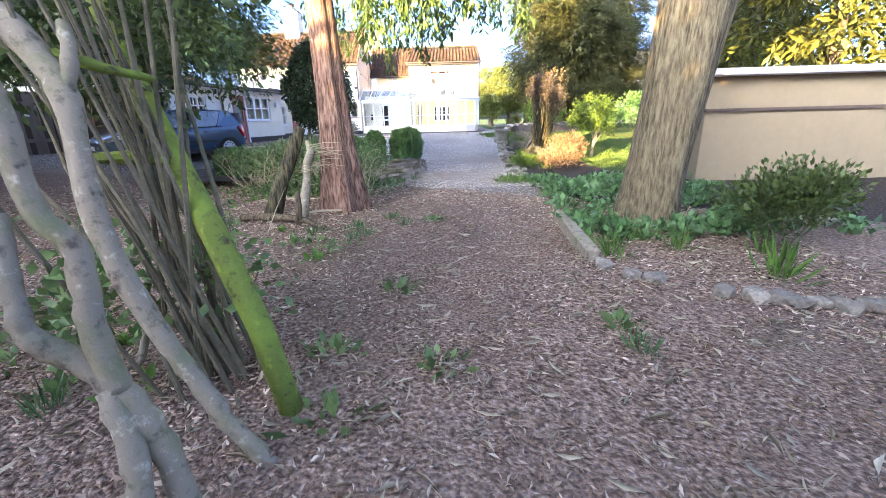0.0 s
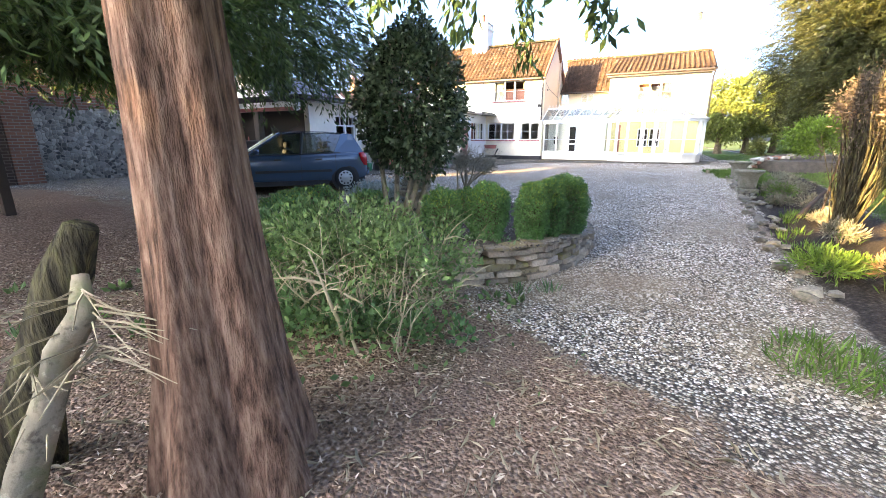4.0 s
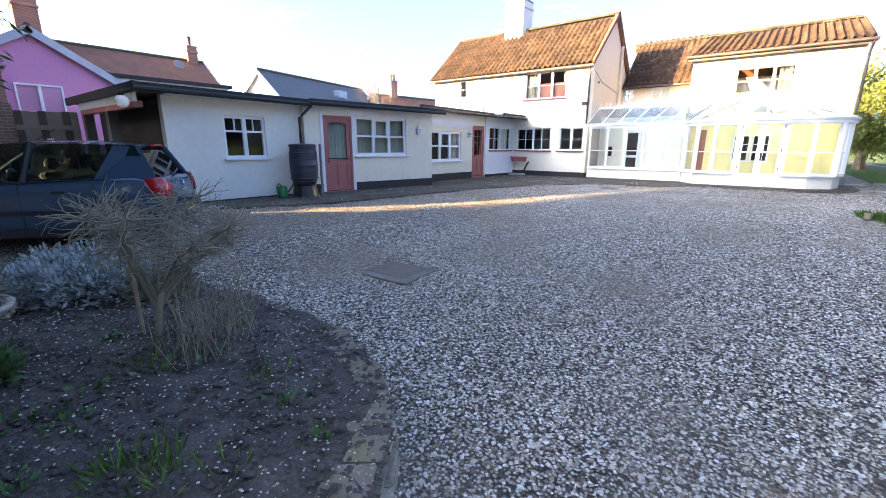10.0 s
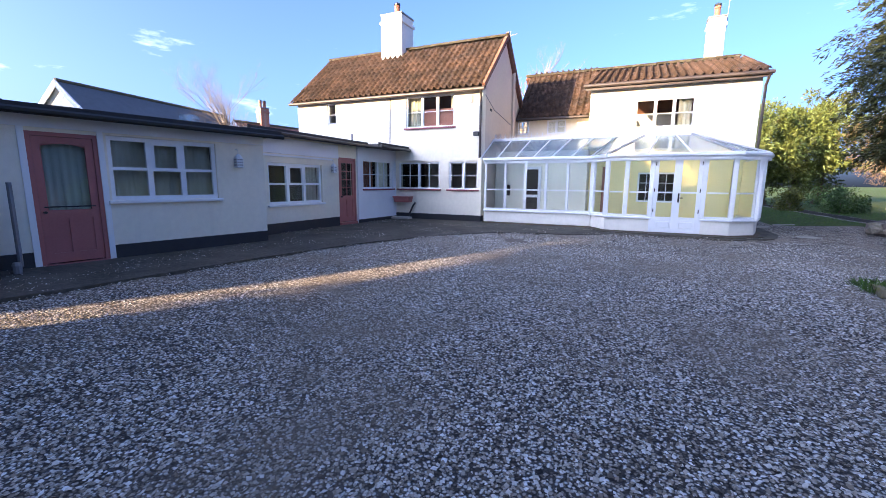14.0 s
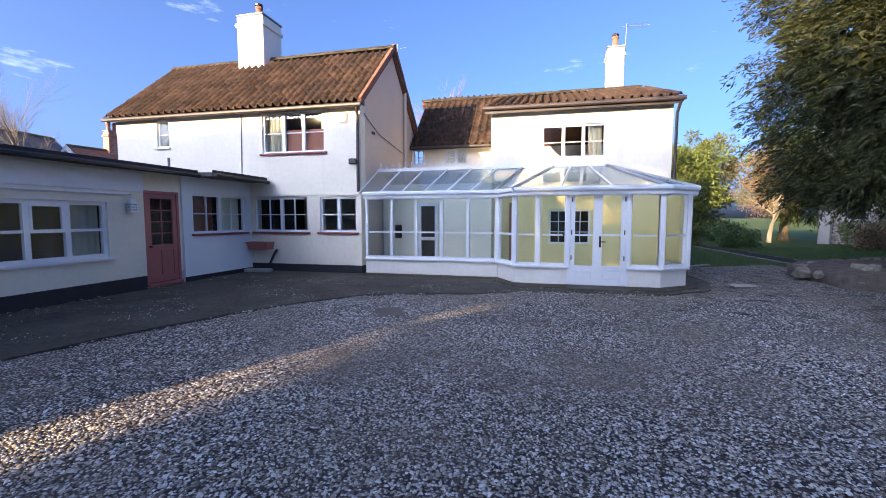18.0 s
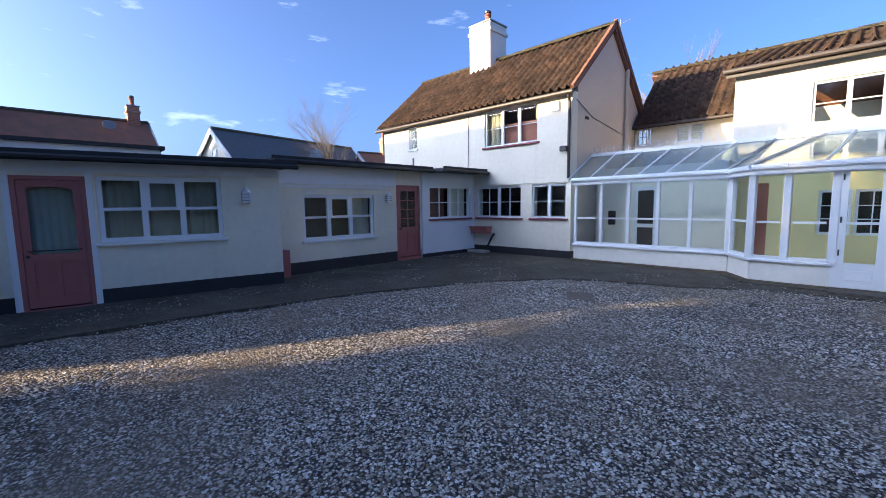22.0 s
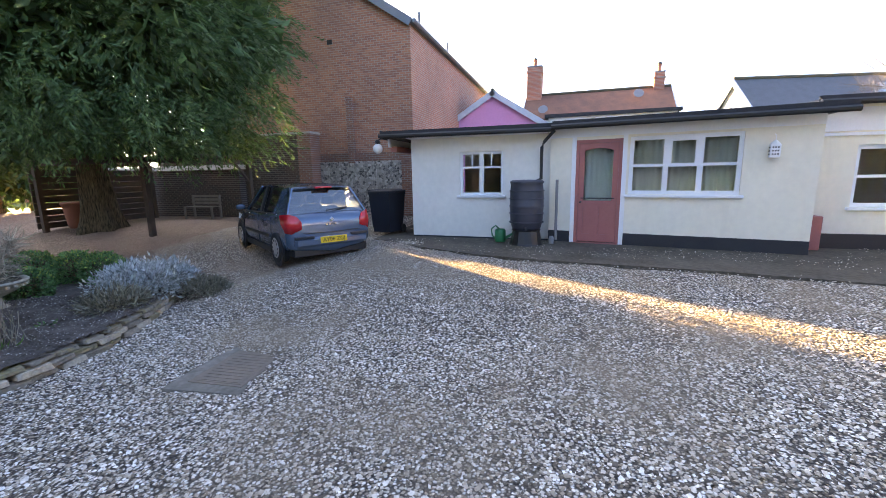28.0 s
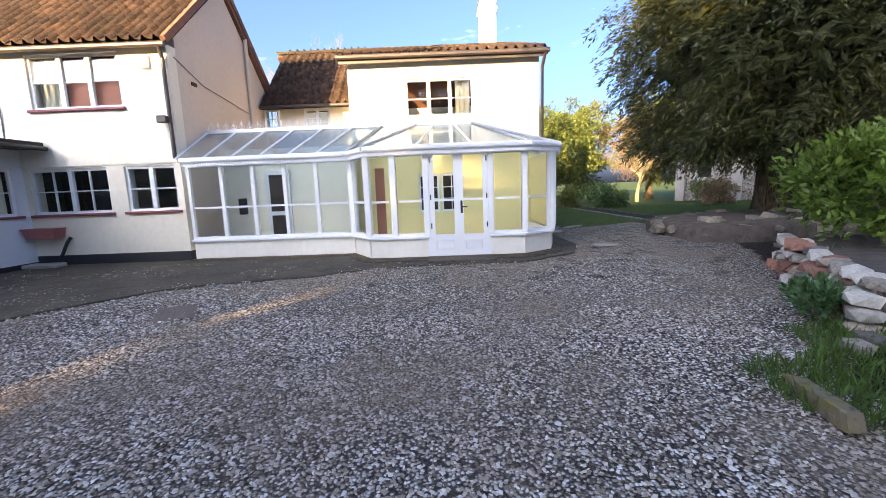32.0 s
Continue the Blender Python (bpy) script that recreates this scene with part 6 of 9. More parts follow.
        for a, b in zip(vv, vv[1:]):
            for k in range(2):
                lb.faces.new((a[k], a[k + 1], b[k + 1], b[k]))
        bmesh.ops.recalc_face_normals(lb, faces=lb.faces[:])
        bmesh.ops.solidify(lb, geom=lb.faces[:], thickness=-0.025)
        part("tail_lamp", lb, M["lamp_red"], car, "red tail lamp", shade=True)
        hb = bmesh.new()
        vv = [[hb.verts.new((x, s * y, z)) for x, y, z in r] for r in ([(1.52, 0.80, 0.66), (1.80, 0.735, 0.60), (1.97, 0.55, 0.53)], [(1.42, 0.80, 0.79), (1.70, 0.735, 0.73), (1.93, 0.56, 0.635)])]
        for k in range(2):
            hb.faces.new((vv[0][k], vv[0][k + 1], vv[1][k + 1], vv[1][k]))
        bmesh.ops.recalc_face_normals(hb, faces=hb.faces[:]); bmesh.ops.solidify(hb, geom=hb.faces[:], thickness=-0.03)
        part("headlamp", hb, M["lamp_clear"], car, "clear headlamp")
        for x in (1.29, -1.29):
            part("wheel_arch", lathe([(0.34, -0.03), (0.355, 0.0), (0.355, 0.012), (0.30, 0.014)], 28), M["car_dark"], car, m=pose(x, s * 0.832, 0.30, -90 * s, 0, 0))
            tyre = part("tyre", lathe([(0.19, -0.09), (0.27, -0.095), (0.295, -0.06), (0.30, 0), (0.295, 0.06), (0.27, 0.095), (0.19, 0.09)], 28), M["tyre"], car, m=pose(x, s * 0.775, 0.30, -90 * s, 0, 0), shade=True)
            part("wheel_trim", lathe([(0.195, 0.07), (0.19, 0.094), (0.10, 0.10), (0.03, 0.112)], 24), M["alloy"], tyre)
            for k in range(10):
                a = 2 * math.pi * k / 10
                part("trim_hole", lathe([(0.024, 0.096), (0.024, 0.1012)], 8), M["car_dark"], tyre, m=pose(0.14 * math.cos(a), 0.14 * math.sin(a), 0.0))
    part("windscreen_edge", tube([(1.03, -0.72, 0.875), (1.06, 0, 0.90), (1.03, 0.72, 0.875)], 0.02, 5), M["car_dark"], car)
    part("grille", box(2.0, -0.42, 0.28, 2.055, 0.42, 0.42, bevel=0.02), M["car_dark"], car)
    part("front_plate", box(2.05, -0.26, 0.38, 2.066, 0.26, 0.49), M["plate_w"], car)
    part("rear_bumper", box(-1.985, -0.72, 0.34, -1.86, 0.72, 0.52, bevel=0.045), M["car"], car)
    part("bumper_strip", box(-1.99, 0.36, 0.50, -1.93, 0.72, 0.545, bevel=0.01), M["car_dark"], car)
    part("bumper_strip", box(-1.99, -0.72, 0.50, -1.93, -0.36, 0.545, bevel=0.01), M["car_dark"], car)
    part("under_tray", box(-1.85, -0.7, 0.17, 1.9, 0.7, 0.3), M["car_dark"], car)
    part("tailgate_seam", tube([(-1.935, -0.56, 0.60), (-1.945, 0, 0.585), (-1.935, 0.56, 0.60)], 0.006, 4), M["car_dark"], car)
    part("rear_wiper", tube([(-1.83, 0.05, 0.98), (-1.76, -0.4, 1.02)], 0.012, 5), M["car_dark"], car)
    part("brake_lamp", box(-1.66, -0.17, 1.385, -1.59, 0.17, 1.42, bevel=0.01), M["lamp_red"], car)
    part("badge", lathe([(0.05, 0.0), (0.035, 0.01)], 4), M["chrome"], car, m=pose(-1.935, 0, 0.82, 0, -90, 0))
    for k in range(4):
        part("badge_bar", box(-1.945, 0.10 - 0.055 * k - 0.018, 0.72, -1.935, 0.10 - 0.055 * k + 0.018, 0.75), M["chrome"], car)
    part("aerial", tube([(-0.1, 0, 1.47), (-0.35, 0, 1.63)], 0.006, 5), M["car_dark"], car)
    pl = part("number_plate", box(-2.002, -0.26, 0.40, -1.984, 0.26, 0.515, bevel=0.004), M["plate_y"], car, "yellow number plate")
    cu = bpy.data.curves.new("plate_text", "FONT"); cu.body, cu.size, cu.align_x, cu.align_y, cu.extrude = "AY06 ZGJ", 0.105, "CENTER", "CENTER", 0.002
    tx = new("plate_text", cu); cu.materials.append(M["black"])
    tx.parent = pl; tx.matrix_local = pose(-2.004, 0, 0.457, 90, 0, -90)
    for x in (0.15, -0.75):
        for y in (-0.36, 0.36):
            part("seat", box(x - 0.25, y - 0.24, 0.35, x - 0.1, y + 0.24, 1.0, bevel=0.05), M["jumper"], car)
            part("headrest", box(x - 0.25, y - 0.13, 1.04, x - 0.14, y + 0.13, 1.2, bevel=0.04), M["jumper"], car)
    part("dashboard", box(0.55, -0.7, 0.7, 0.98, 0.7, 0.9, bevel=0.04), M["car_dark"], car)
    return car
build_car()

# ---------------------------------------------------------------- small things by the walls
def wheelie_bin(x, y, yaw):
    b = thing("wheelie_bin", "dark plastic wheelie bin beside the white annex", "bin", pose(x, y, 0.02, 0, 0, yaw), group="bins by the annex")
    part("body", solid([(-0.24, -0.3, 0.05), (0.24, -0.3, 0.05), (0.24, 0.28, 0.05), (-0.24, 0.28, 0.05), (-0.29, -0.37, 1.0), (0.29, -0.37, 1.0), (0.29, 0.35, 1.0), (-0.29, 0.35, 1.0)], [(3, 2, 1, 0), (4, 5, 6, 7), (0, 1, 5, 4), (1, 2, 6, 5), (2, 3, 7, 6), (3, 0, 4, 7)]), M["bin"], b)
    part("lid", box(-0.31, -0.4, 1.0, 0.31, 0.38, 1.06, bevel=0.02), M["bin"], b)
    part("rim", box(-0.3, -0.385, 0.95, 0.3, 0.36, 1.0), M["bin"], b)
    part("handle", tube([(-0.25, 0.42, 0.98), (0.25, 0.42, 0.98)], 0.016, 6), M["black"], b)
    for s in (-1, 1):
        part("wheel", lathe([(0.1, -0.03), (0.1, 0.03)], 14), M["tyre"], b, m=pose(s * 0.26, 0.27, 0.1, 0, 90, 0))
wheelie_bin(-4.05, -15.0, 80); wheelie_bin(-4.72, -15.36, 84)

wb_ = thing("water_butt", "black ribbed water butt on a stand by the downpipe", "water butt", pose(-3.0, -11.5, 0.0) @ Matrix.Diagonal((1.18, 1.18, 1.04, 1)))
part("barrel", lathe([(0.23, 0.30), (0.25, 0.36), (0.275, 0.5), (0.285, 0.7), (0.285, 0.74), (0.295, 0.76), (0.285, 0.78), (0.285, 0.95), (0.275, 1.1), (0.265, 1.18), (0.275, 1.2)], 24), M["butt"], wb_, shade=True)
part("lid", lathe([(0.285, 1.19), (0.285, 1.225), (0.25, 1.25), (0.05, 1.26)], 24), M["butt"], wb_)
for z in (0.45, 0.62, 0.9, 1.05):
    part("hoop", lathe([(0.288, z - 0.012), (0.296, z), (0.288, z + 0.012)], 24), M["butt"], wb_)
part("stand", lathe([(0.29, 0.0), (0.27, 0.05), (0.23, 0.28), (0.25, 0.3)], 14), M["black"], wb_)
part("tap", tube([(0.26, 0, 0.36), (0.33, 0.02, 0.36), (0.34, 0.02, 0.32)], 0.016, 6), M["black"], wb_)
wcan = thing("watering_can", "green plastic watering can on the concrete", "watering can", pose(-3.15, -12.05, 0.02, 0, 0, -75))
part("body", lathe([(0.11, 0), (0.12, 0.03), (0.115, 0.24), (0.09, 0.27)], 16), M["can"], wcan, shade=True)
part("spout", tube([(-0.09, 0, 0.06), (-0.25, 0, 0.16), (-0.40, 0, 0.30)], [0.035, 0.022, 0.016], 8), M["can"], wcan)
part("rose", lathe([(0.02, 0), (0.045, 0.05)], 10), M["black"], wcan, m=pose(-0.40, 0, 0.29, 0, -50, 0))
part("handle", tube([(0.02, 0, 0.27), (0.1, 0, 0.34), (0.19, 0, 0.27), (0.17, 0, 0.14), (0.11, 0, 0.06)], 0.016, 6), M["can"], wcan)
pump = thing("outdoor_tap_box", "small grey capped pipe end at the wall foot", "pipe", pose(-3.0, -11.0, 0.02))
part("cap", lathe([(0.05, 0), (0.055, 0.12), (0.04, 0.16)], 10), M["pipe_grey"], pump)

def lantern(m, x, z):
    ln = thing("wall_lantern", "white pierced metal wall lantern on a hook", "lantern", m @ pose(x, -0.11, z), group="lanterns on the annex")
    body = part("cage", box(-0.07, -0.07, 0.0, 0.07, 0.07, 0.2, bevel=0.01), M["white"], ln)
    part("cap", lathe([(0.085, 0.2), (0.06, 0.24), (0.015, 0.28)], 8), M["white"], ln)
    part("hook", tube([(0, 0, 0.28), (0, 0.0, 0.36), (0, 0.09, 0.38)], 0.008, 5), M["white"], ln)
    for k in range(3):
        for j in (-0.035, 0.0, 0.035):
            part("hole", box(j - 0.01, -0.073, 0.04 + k * 0.055, j + 0.01, -0.069, 0.065 + k * 0.055), M["black"], body)
            part("hole", box(-0.073, j - 0.01, 0.04 + k * 0.055, -0.069, j + 0.01, 0.065 + k * 0.055), M["black"], body)
lantern(fB, 3.68, 1.62); lantern(fC, 3.36, 1.62)
globe = thing("globe_lamp", "opal globe lamp under the flat roof's edge", "lamp", pose(-3.5, -14.95, 2.05))
bmg = bmesh.new(); bmesh.ops.create_uvsphere(bmg, u_segments=20, v_segments=12, radius=0.115)
part("globe", bmg, M["globe"], globe, shade=True)
part("holder", lathe([(0.05, 0.1), (0.06, 0.16), (0.04, 0.2)], 12), M["black"], globe)
part("arm", tube([(0, 0, 0.19), (0.0, 0.2, 0.24)], 0.015, 6), M["black"], globe)

tr = thing("window_trough", "red painted planting trough on the house wall", "planter", pose(-3.02, -0.18, 0.62))
part("trough", solid([(-0.3, -0.09, 0), (0.3, -0.09, 0), (0.3, 0.17, 0), (-0.3, 0.17, 0), (-0.34, -0.13, 0.19), (0.34, -0.13, 0.19), (0.34, 0.17, 0.19), (-0.34, 0.17, 0.19)], [(3, 2, 1, 0), (4, 5, 6, 7), (0, 1, 5, 4), (1, 2, 6, 5), (2, 3, 7, 6), (3, 0, 4, 7)]), M["red"], tr)
part("rim", box(-0.36, -0.15, 0.19, 0.36, 0.17, 0.215), M["red"], tr)
hop = thing("waste_pipe", "black waste pipe sloping down the house wall", "pipe", pose(0, 0, 0))
part("pipe", tube([(-2.55, -0.06, 0.62), (-2.62, -0.1, 0.5), (-2.78, -0.16, 0.12)], 0.035, 8), M["black"], hop)
snk = thing("stone_gully", "pale stone gully at the foot of the wall", "gully", pose(-3.0, -0.3, 0.0))
part("kerb", box(-0.36, -0.16, 0, 0.36, 0.16, 0.09, bevel=0.02), M["slab"], snk)
pil = thing("red_tile_stack", "red painted brick stub against the annex wall", "brick stub", pose(-3.32, -6.66, 0.0) @ Matrix.Diagonal((1.4, 1.6, 0.85, 1)))
part("stub", box(-0.1, -0.12, 0.02, 0.12, 0.12, 0.72, bevel=0.01), M["red"], pil)
# inside the open store
lad = thing("wooden_ladder", "old red-brown ladder leaning in the open store", "ladder", pose(-6.9, -14.35, 0, -8, 0, 0))
for s in (-0.22, 0.22):
    part("rail", box(s - 0.03, -0.02, 0.0, s + 0.03, 0.03, 1.95), M["red"], lad)
for k in range(7):
    part("rung", box(-0.2, -0.01, 0.2 + k * 0.26, 0.2, 0.02, 0.24 + k * 0.26), M["wood"], lad)

# covers in the ground
def cover(name, label, cx, cy, yaw, w, d, apron):
    c = thing(name, label, "manhole", pose(cx, cy, land(cx, cy) + 0.02 * noise.noise((cx * 0.6, cy * 0.6, 0)) + 0.008 * noise.noise((cx * 2.1, cy * 2.1, 3)) + 0.009, 0, 0, yaw))
    ap = bmesh.new()
    rr_ = random.Random(8)
    ex, ey = w / 2 + apron, d / 2 + apron
    ring = [(u * ex + rr_.uniform(-0.025, 0.025), v * ey + rr_.uniform(-0.025, 0.025)) for u, v in ((-1, -1), (-0.5, -1), (0, -1), (0.5, -1), (1, -1), (1, -0.5), (1, 0), (1, 0.5), (1, 1), (0.5, 1), (0, 1), (-0.5, 1), (-1, 1), (-1, 0.5), (-1, 0), (-1, -0.5))]
    part("apron", prism(ring, -0.1, -0.004), M["apron"], c)
    part("frame", box(-w / 2 - 0.03, -d / 2 - 0.03, -0.02, w / 2 + 0.03, d / 2 + 0.03, 0.002), M["iron"], c)
    lid = part("lid", box(-w / 2, -d / 2, -0.02, w / 2, d / 2, 0.006, bevel=0.003), M["iron"], c)
    for k in range(int(w / 0.055)):
        part("rib", box(-w / 2 + 0.03 + k * 0.055, -d / 2 + 0.04, 0.006, -w / 2 + 0.05 + k * 0.055, d / 2 - 0.04, 0.010), M["iron"], lid)
cover("manhole_cover", "rusty ribbed iron manhole cover in a concrete apron", 2.44, -13.77, 4, 0.62, 0.5, 0.17)
cover("drain_cover", "small iron drain cover set in the gravel", 2.35, -4.15, 28, 0.36, 0.6, 0.03)
for x, y, w, d, yaw in ((9.05, 0.08, 0.42, 0.28, 10), (8.6, 2.9, 0.7, 0.2, 35), (9.6, 4.2, 0.8, 0.18, 40)):
    sl = part("paving_slab", box(-w / 2, -d / 2, -0.05, w / 2, d / 2, 0.03, bevel=0.01), M["slab"], m=pose(x, y, 0.0, 0, 0, yaw))
    tagged(sl, "pale stone slab lying flush in the drive", "slab", group="slabs in the drive")

# ---------------------------------------------------------------- raised bed and stone edgings
rs = random.Random(21)
STONES = []
for k in range(14):
    bm = box(-0.5, -0.5, -0.5, 0.5, 0.5, 0.5)
    for v in bm.verts:
        v.co += Vector((rs.uniform(-0.05, 0.05), rs.uniform(-0.08, 0.08), rs.uniform(-0.10, 0.10)))
    bmesh.ops.bevel(bm, geom=bm.edges[:], offset=0.07, segments=1, affect="EDGES")
    for v in bm.verts:
        v.co += Vector((rs.uniform(-0.015, 0.015), rs.uniform(-0.03, 0.03), rs.uniform(-0.03, 0.03)))
    d_ = bpy.data.meshes.new("stone"); bm.to_mesh(d_); bm.free(); d_.materials.append(M["stone"]); STONES.append(d_)
MOSSY, ROCKS = [], []
for d_ in STONES[:7]:
    e_ = d_.copy(); e_.materials.clear(); e_.materials.append(M["moss_stone"]); MOSSY.append(e_)
CAPS = []
for d_ in STONES[7:]:
    e_ = d_.copy(); e_.materials.clear(); e_.materials.append(M["cap"]); CAPS.append(e_)
for k in range(9):
    bm = rock_bm(rs, 0.5, 0.42, 0.36, 1, 0.26); d_ = bpy.data.meshes.new("rock"); bm.to_mesh(d_); bm.free(); d_.materials.append(M["rock"]); ROCKS.append(d_)

RUBBLE = []
for k in range(12):
    bm = rock_bm(rs, 0.5, 0.5, 0.5, 1, 0.3)
    d_ = bpy.data.meshes.new("rubble"); bm.to_mesh(d_); bm.free(); d_.materials.append(M[("stone_red", "stone_pale", "stone")[k % 3]]); RUBBLE.append(d_)

def along(poly, step):
    """Points and headings at even steps along a line."""
    out = []
    for a, b in zip(poly, poly[1:]):
        a, b = Vector(a), Vector(b)
        n = max(1, round((b - a).length / step))
        for k in range(n):
            out.append((a.lerp(b, (k + 0.5) / n), math.degrees(math.atan2((b - a).y, (b - a).x)), (b - a).length / n))
    return out

def bed_height(x, y):
    return 0.20 + 0.22 * smooth((-17.6 - y) / 2.2) * smooth((x - 2.0) / 2)

bed = thing("raised_bed", "raised soil bed edged with dry buff stone walling", "flower bed")
def soil_z(x, y):
    """Top of the soil: level with the walling at the rim, heaped towards the middle."""
    return land(x, y) + bed_height(x, y) - 0.03 + 0.17 * math.exp(-((x - 2.6) ** 2 + (y + 17.4) ** 2) / 2.2)
STEP = 0.09
cells = [(i, j) for i in range(-8, 70) for j in range(-240, -170) if inside((i + 0.5) * STEP, (j + 0.5) * STEP, BED + BED_BACK) and all(inside((i + 0.5) * STEP + dx, (j + 0.5) * STEP + dy, BED + BED_BACK) for dx, dy in ((0.09, 0), (-0.09, 0), (0, 0.09), (0, -0.09)))]
corner = {}
for i, j in cells:
    for c in ((i, j), (i + 1, j), (i + 1, j + 1), (i, j + 1)):
        if c not in corner:
            x, y = c[0] * STEP, c[1] * STEP
            corner[c] = (len(corner), (x + rs.uniform(-0.02, 0.02), y + rs.uniform(-0.02, 0.02), soil_z(x, y) + 0.03 * noise.noise((x * 3, y * 3, 1)) + rs.uniform(-0.014, 0.014)))
soil_data = bpy.data.meshes.new("soil")
soil_data.from_pydata([v for _, v in corner.values()], [], [tuple(corner[c][0] for c in ((i, j), (i + 1, j), (i + 1, j + 1), (i, j + 1))) for i, j in cells])
link("soil", soil_data, M["soil"], bed, shade=True)
for (p, h, w) in along(BED, 0.27):
    top = bed_height(p.x, p.y) - 0.055
    courses = max(1, round(top / 0.075))
    ahead, left = Vector((math.cos(radians(h)), math.sin(radians(h)))), Vector((-math.sin(radians(h)), math.cos(radians(h))))
    for c in range(courses):
        hh = top / courses
        z = hh * c
        run = w * rs.uniform(0.78, 1.12)
        q = p + ahead * ((c % 2) * 0.5 * w + rs.uniform(-0.03, 0.03)) + left * (0.07 + 0.018 * c + rs.uniform(-0.012, 0.012))
        data = rs.choice(MOSSY if rs.random() < 0.16 else STONES)
        link("stone", data, None, bed, m=pose(q.x, q.y, land(q.x, q.y) + z + hh / 2 - 0.004, rs.uniform(-3, 3), rs.uniform(-3, 3), h + rs.uniform(-5, 5)) @ Matrix.Diagonal((run, 0.15 * rs.uniform(0.85, 1.2), hh * rs.uniform(0.78, 0.97), 1)))
for (p, h, w) in along(BED, 0.3):
    left = Vector((-math.sin(radians(h)), math.cos(radians(h))))
    deep = rs.uniform(0.19, 0.27)
    q = p + left * (0.02 + deep / 2 + rs.uniform(-0.015, 0.02))
    thick = rs.uniform(0.035, 0.06)
    link("capstone", rs.choice(MOSSY if rs.random() < 0.15 else CAPS), None, bed, m=pose(q.x, q.y, land(q.x, q.y) + bed_height(p.x, p.y) - 0.03 + rs.uniform(-0.006, 0.008), rs.uniform(-4, 4), rs.uniform(-4.5, 4.5), h + rs.uniform(-8, 8)) @ Matrix.Diagonal((w * rs.uniform(0.8, 1.02), deep, thick, 1)))
edge_thing = thing("stone_edging", "row of mossy stones edging the soil bed", "edging")
for (p, h, w) in along([(0.85, -16.5), (0.55, -17.2), (0.1, -18.2), (-0.3, -19.2), (-0.15, -20.2)], 0.35):
    link("stone", rs.choice(MOSSY), None, edge_thing, m=pose(p.x, p.y, land(p.x, p.y) + 0.06, 0, 0, h + rs.uniform(-8, 8)) @ Matrix.Diagonal((w, 0.16, 0.14, 1)))
border = thing("border_stones", "line of loose pale and mossy stones along the border", "edging")
for (p, h, w) in along([(border_x(y), y) for y in np.arange(-19.6, -7.5, 0.6)], 0.19):
    s_ = rs.uniform(0.45, 1.35)
    if rs.random() < 0.15: continue
    link("rock", rs.choice(ROCKS), None, border, m=pose(p.x + rs.uniform(-0.1, 0.12), p.y, land(p.x, p.y) + 0.04, rs.uniform(-15, 15), rs.uniform(-15, 15), rs.uniform(0, 360)) @ Matrix.Diagonal((0.21 * s_, 0.18 * s_, 0.15 * s_, 1)))
    if rs.random() < 0.35:
        link("rock", rs.choice(ROCKS), None, border, m=pose(p.x + rs.uniform(0.15, 0.4), p.y, land(p.x, p.y) + 0.05, rs.uniform(-15, 15), 0, rs.uniform(0, 360)) @ Matrix.Diagonal((0.16, 0.14, 0.11, 1)))
# long beam edging the leafy bed, and the rocks after it
beam = part("edging_beam", box(-0.06, -0.85, -0.1, 0.07, 0.85, 0.13, bevel=0.02), M["bark_pale"], m=pose(7.58, -25.13, land(7.6, -25.1), 0, 2, -4))
tagged(beam, "pale weathered timber laid as a bed edging", "timber")
beam = part("edging_beam", box(-0.05, -0.35, -0.1, 0.05, 0.35, 0.12, bevel=0.02), M["bark_pale"], m=pose(7.83, -22.2, land(7.8, -22.2), 0, 0, -6))
tagged(beam, "pale weathered timber laid as a bed edging", "timber")
for k, (x, y, s_) in enumerate(((7.58, -26.12, 0.2), (7.72, -26.35, 0.17), (7.86, -26.45, 0.2), (8.25, -26.7, 0.16), (8.4, -26.8, 0.2), (8.56, -26.88, 0.24), (8.74, -26.92, 0.15), (8.86, -26.97, 0.2), (9.04, -26.97, 0.2), (10.3, -24.6, 0.3), (10.6, -24.9, 0.3))):
    ob = link("edging_rock", rs.choice(ROCKS), None, None, m=pose(x, y, land(x, y) + 0.03, 0, rs.uniform(-10, 10), rs.uniform(0, 360)) @ Matrix.Diagonal((s_ * 1.1, s_, s_ * 0.75, 1)))
    tagged(ob, "pale rough stone edging the border", "stone", group="border rocks")
# low rockery wall by the laurel
rock_wall = thing("rockery_wall", "low wall of mixed red and grey rubble stones", "wall")
for (p, h, w) in along([(10.75, -2.5), (10.45, -3.0), (10.1, -3.6), (9.75, -4.25), (9.4, -4.95), (9.05, -5.55)], 0.26):
    hgt = 0.5 - 0.1 * rs.random()
    if p.y < -5.2: hgt = 0.4
    n = int(hgt / 0.13)
    for c in range(n + 1):
        last = c == n
        data = rs.choice(ROCKS if rs.random() < 0.25 else RUBBLE)
        link("stone", data, None, rock_wall, m=pose(p.x + 0.05 * c + rs.uniform(-0.04, 0.04), p.y + rs.uniform(-0.08, 0.08), land(p.x, p.y) + 0.05 + 0.125 * c, rs.uniform(-8, 8), rs.uniform(-8, 8), h + rs.uniform(-15, 15)) @ Matrix.Diagonal((w * rs.uniform(1.0, 1.5), 0.3, 0.15 * rs.uniform(0.8, 1.3), 1)))
part("earth_fill", prism([(10.85, -2.45), (10.6, -3.0), (10.25, -3.6), (9.9, -4.25), (9.55, -4.95), (10.6, -5.4), (13.4, -5.0), (13.4, -1.9)], -0.1, 0.36), M["soil"], rock_wall)
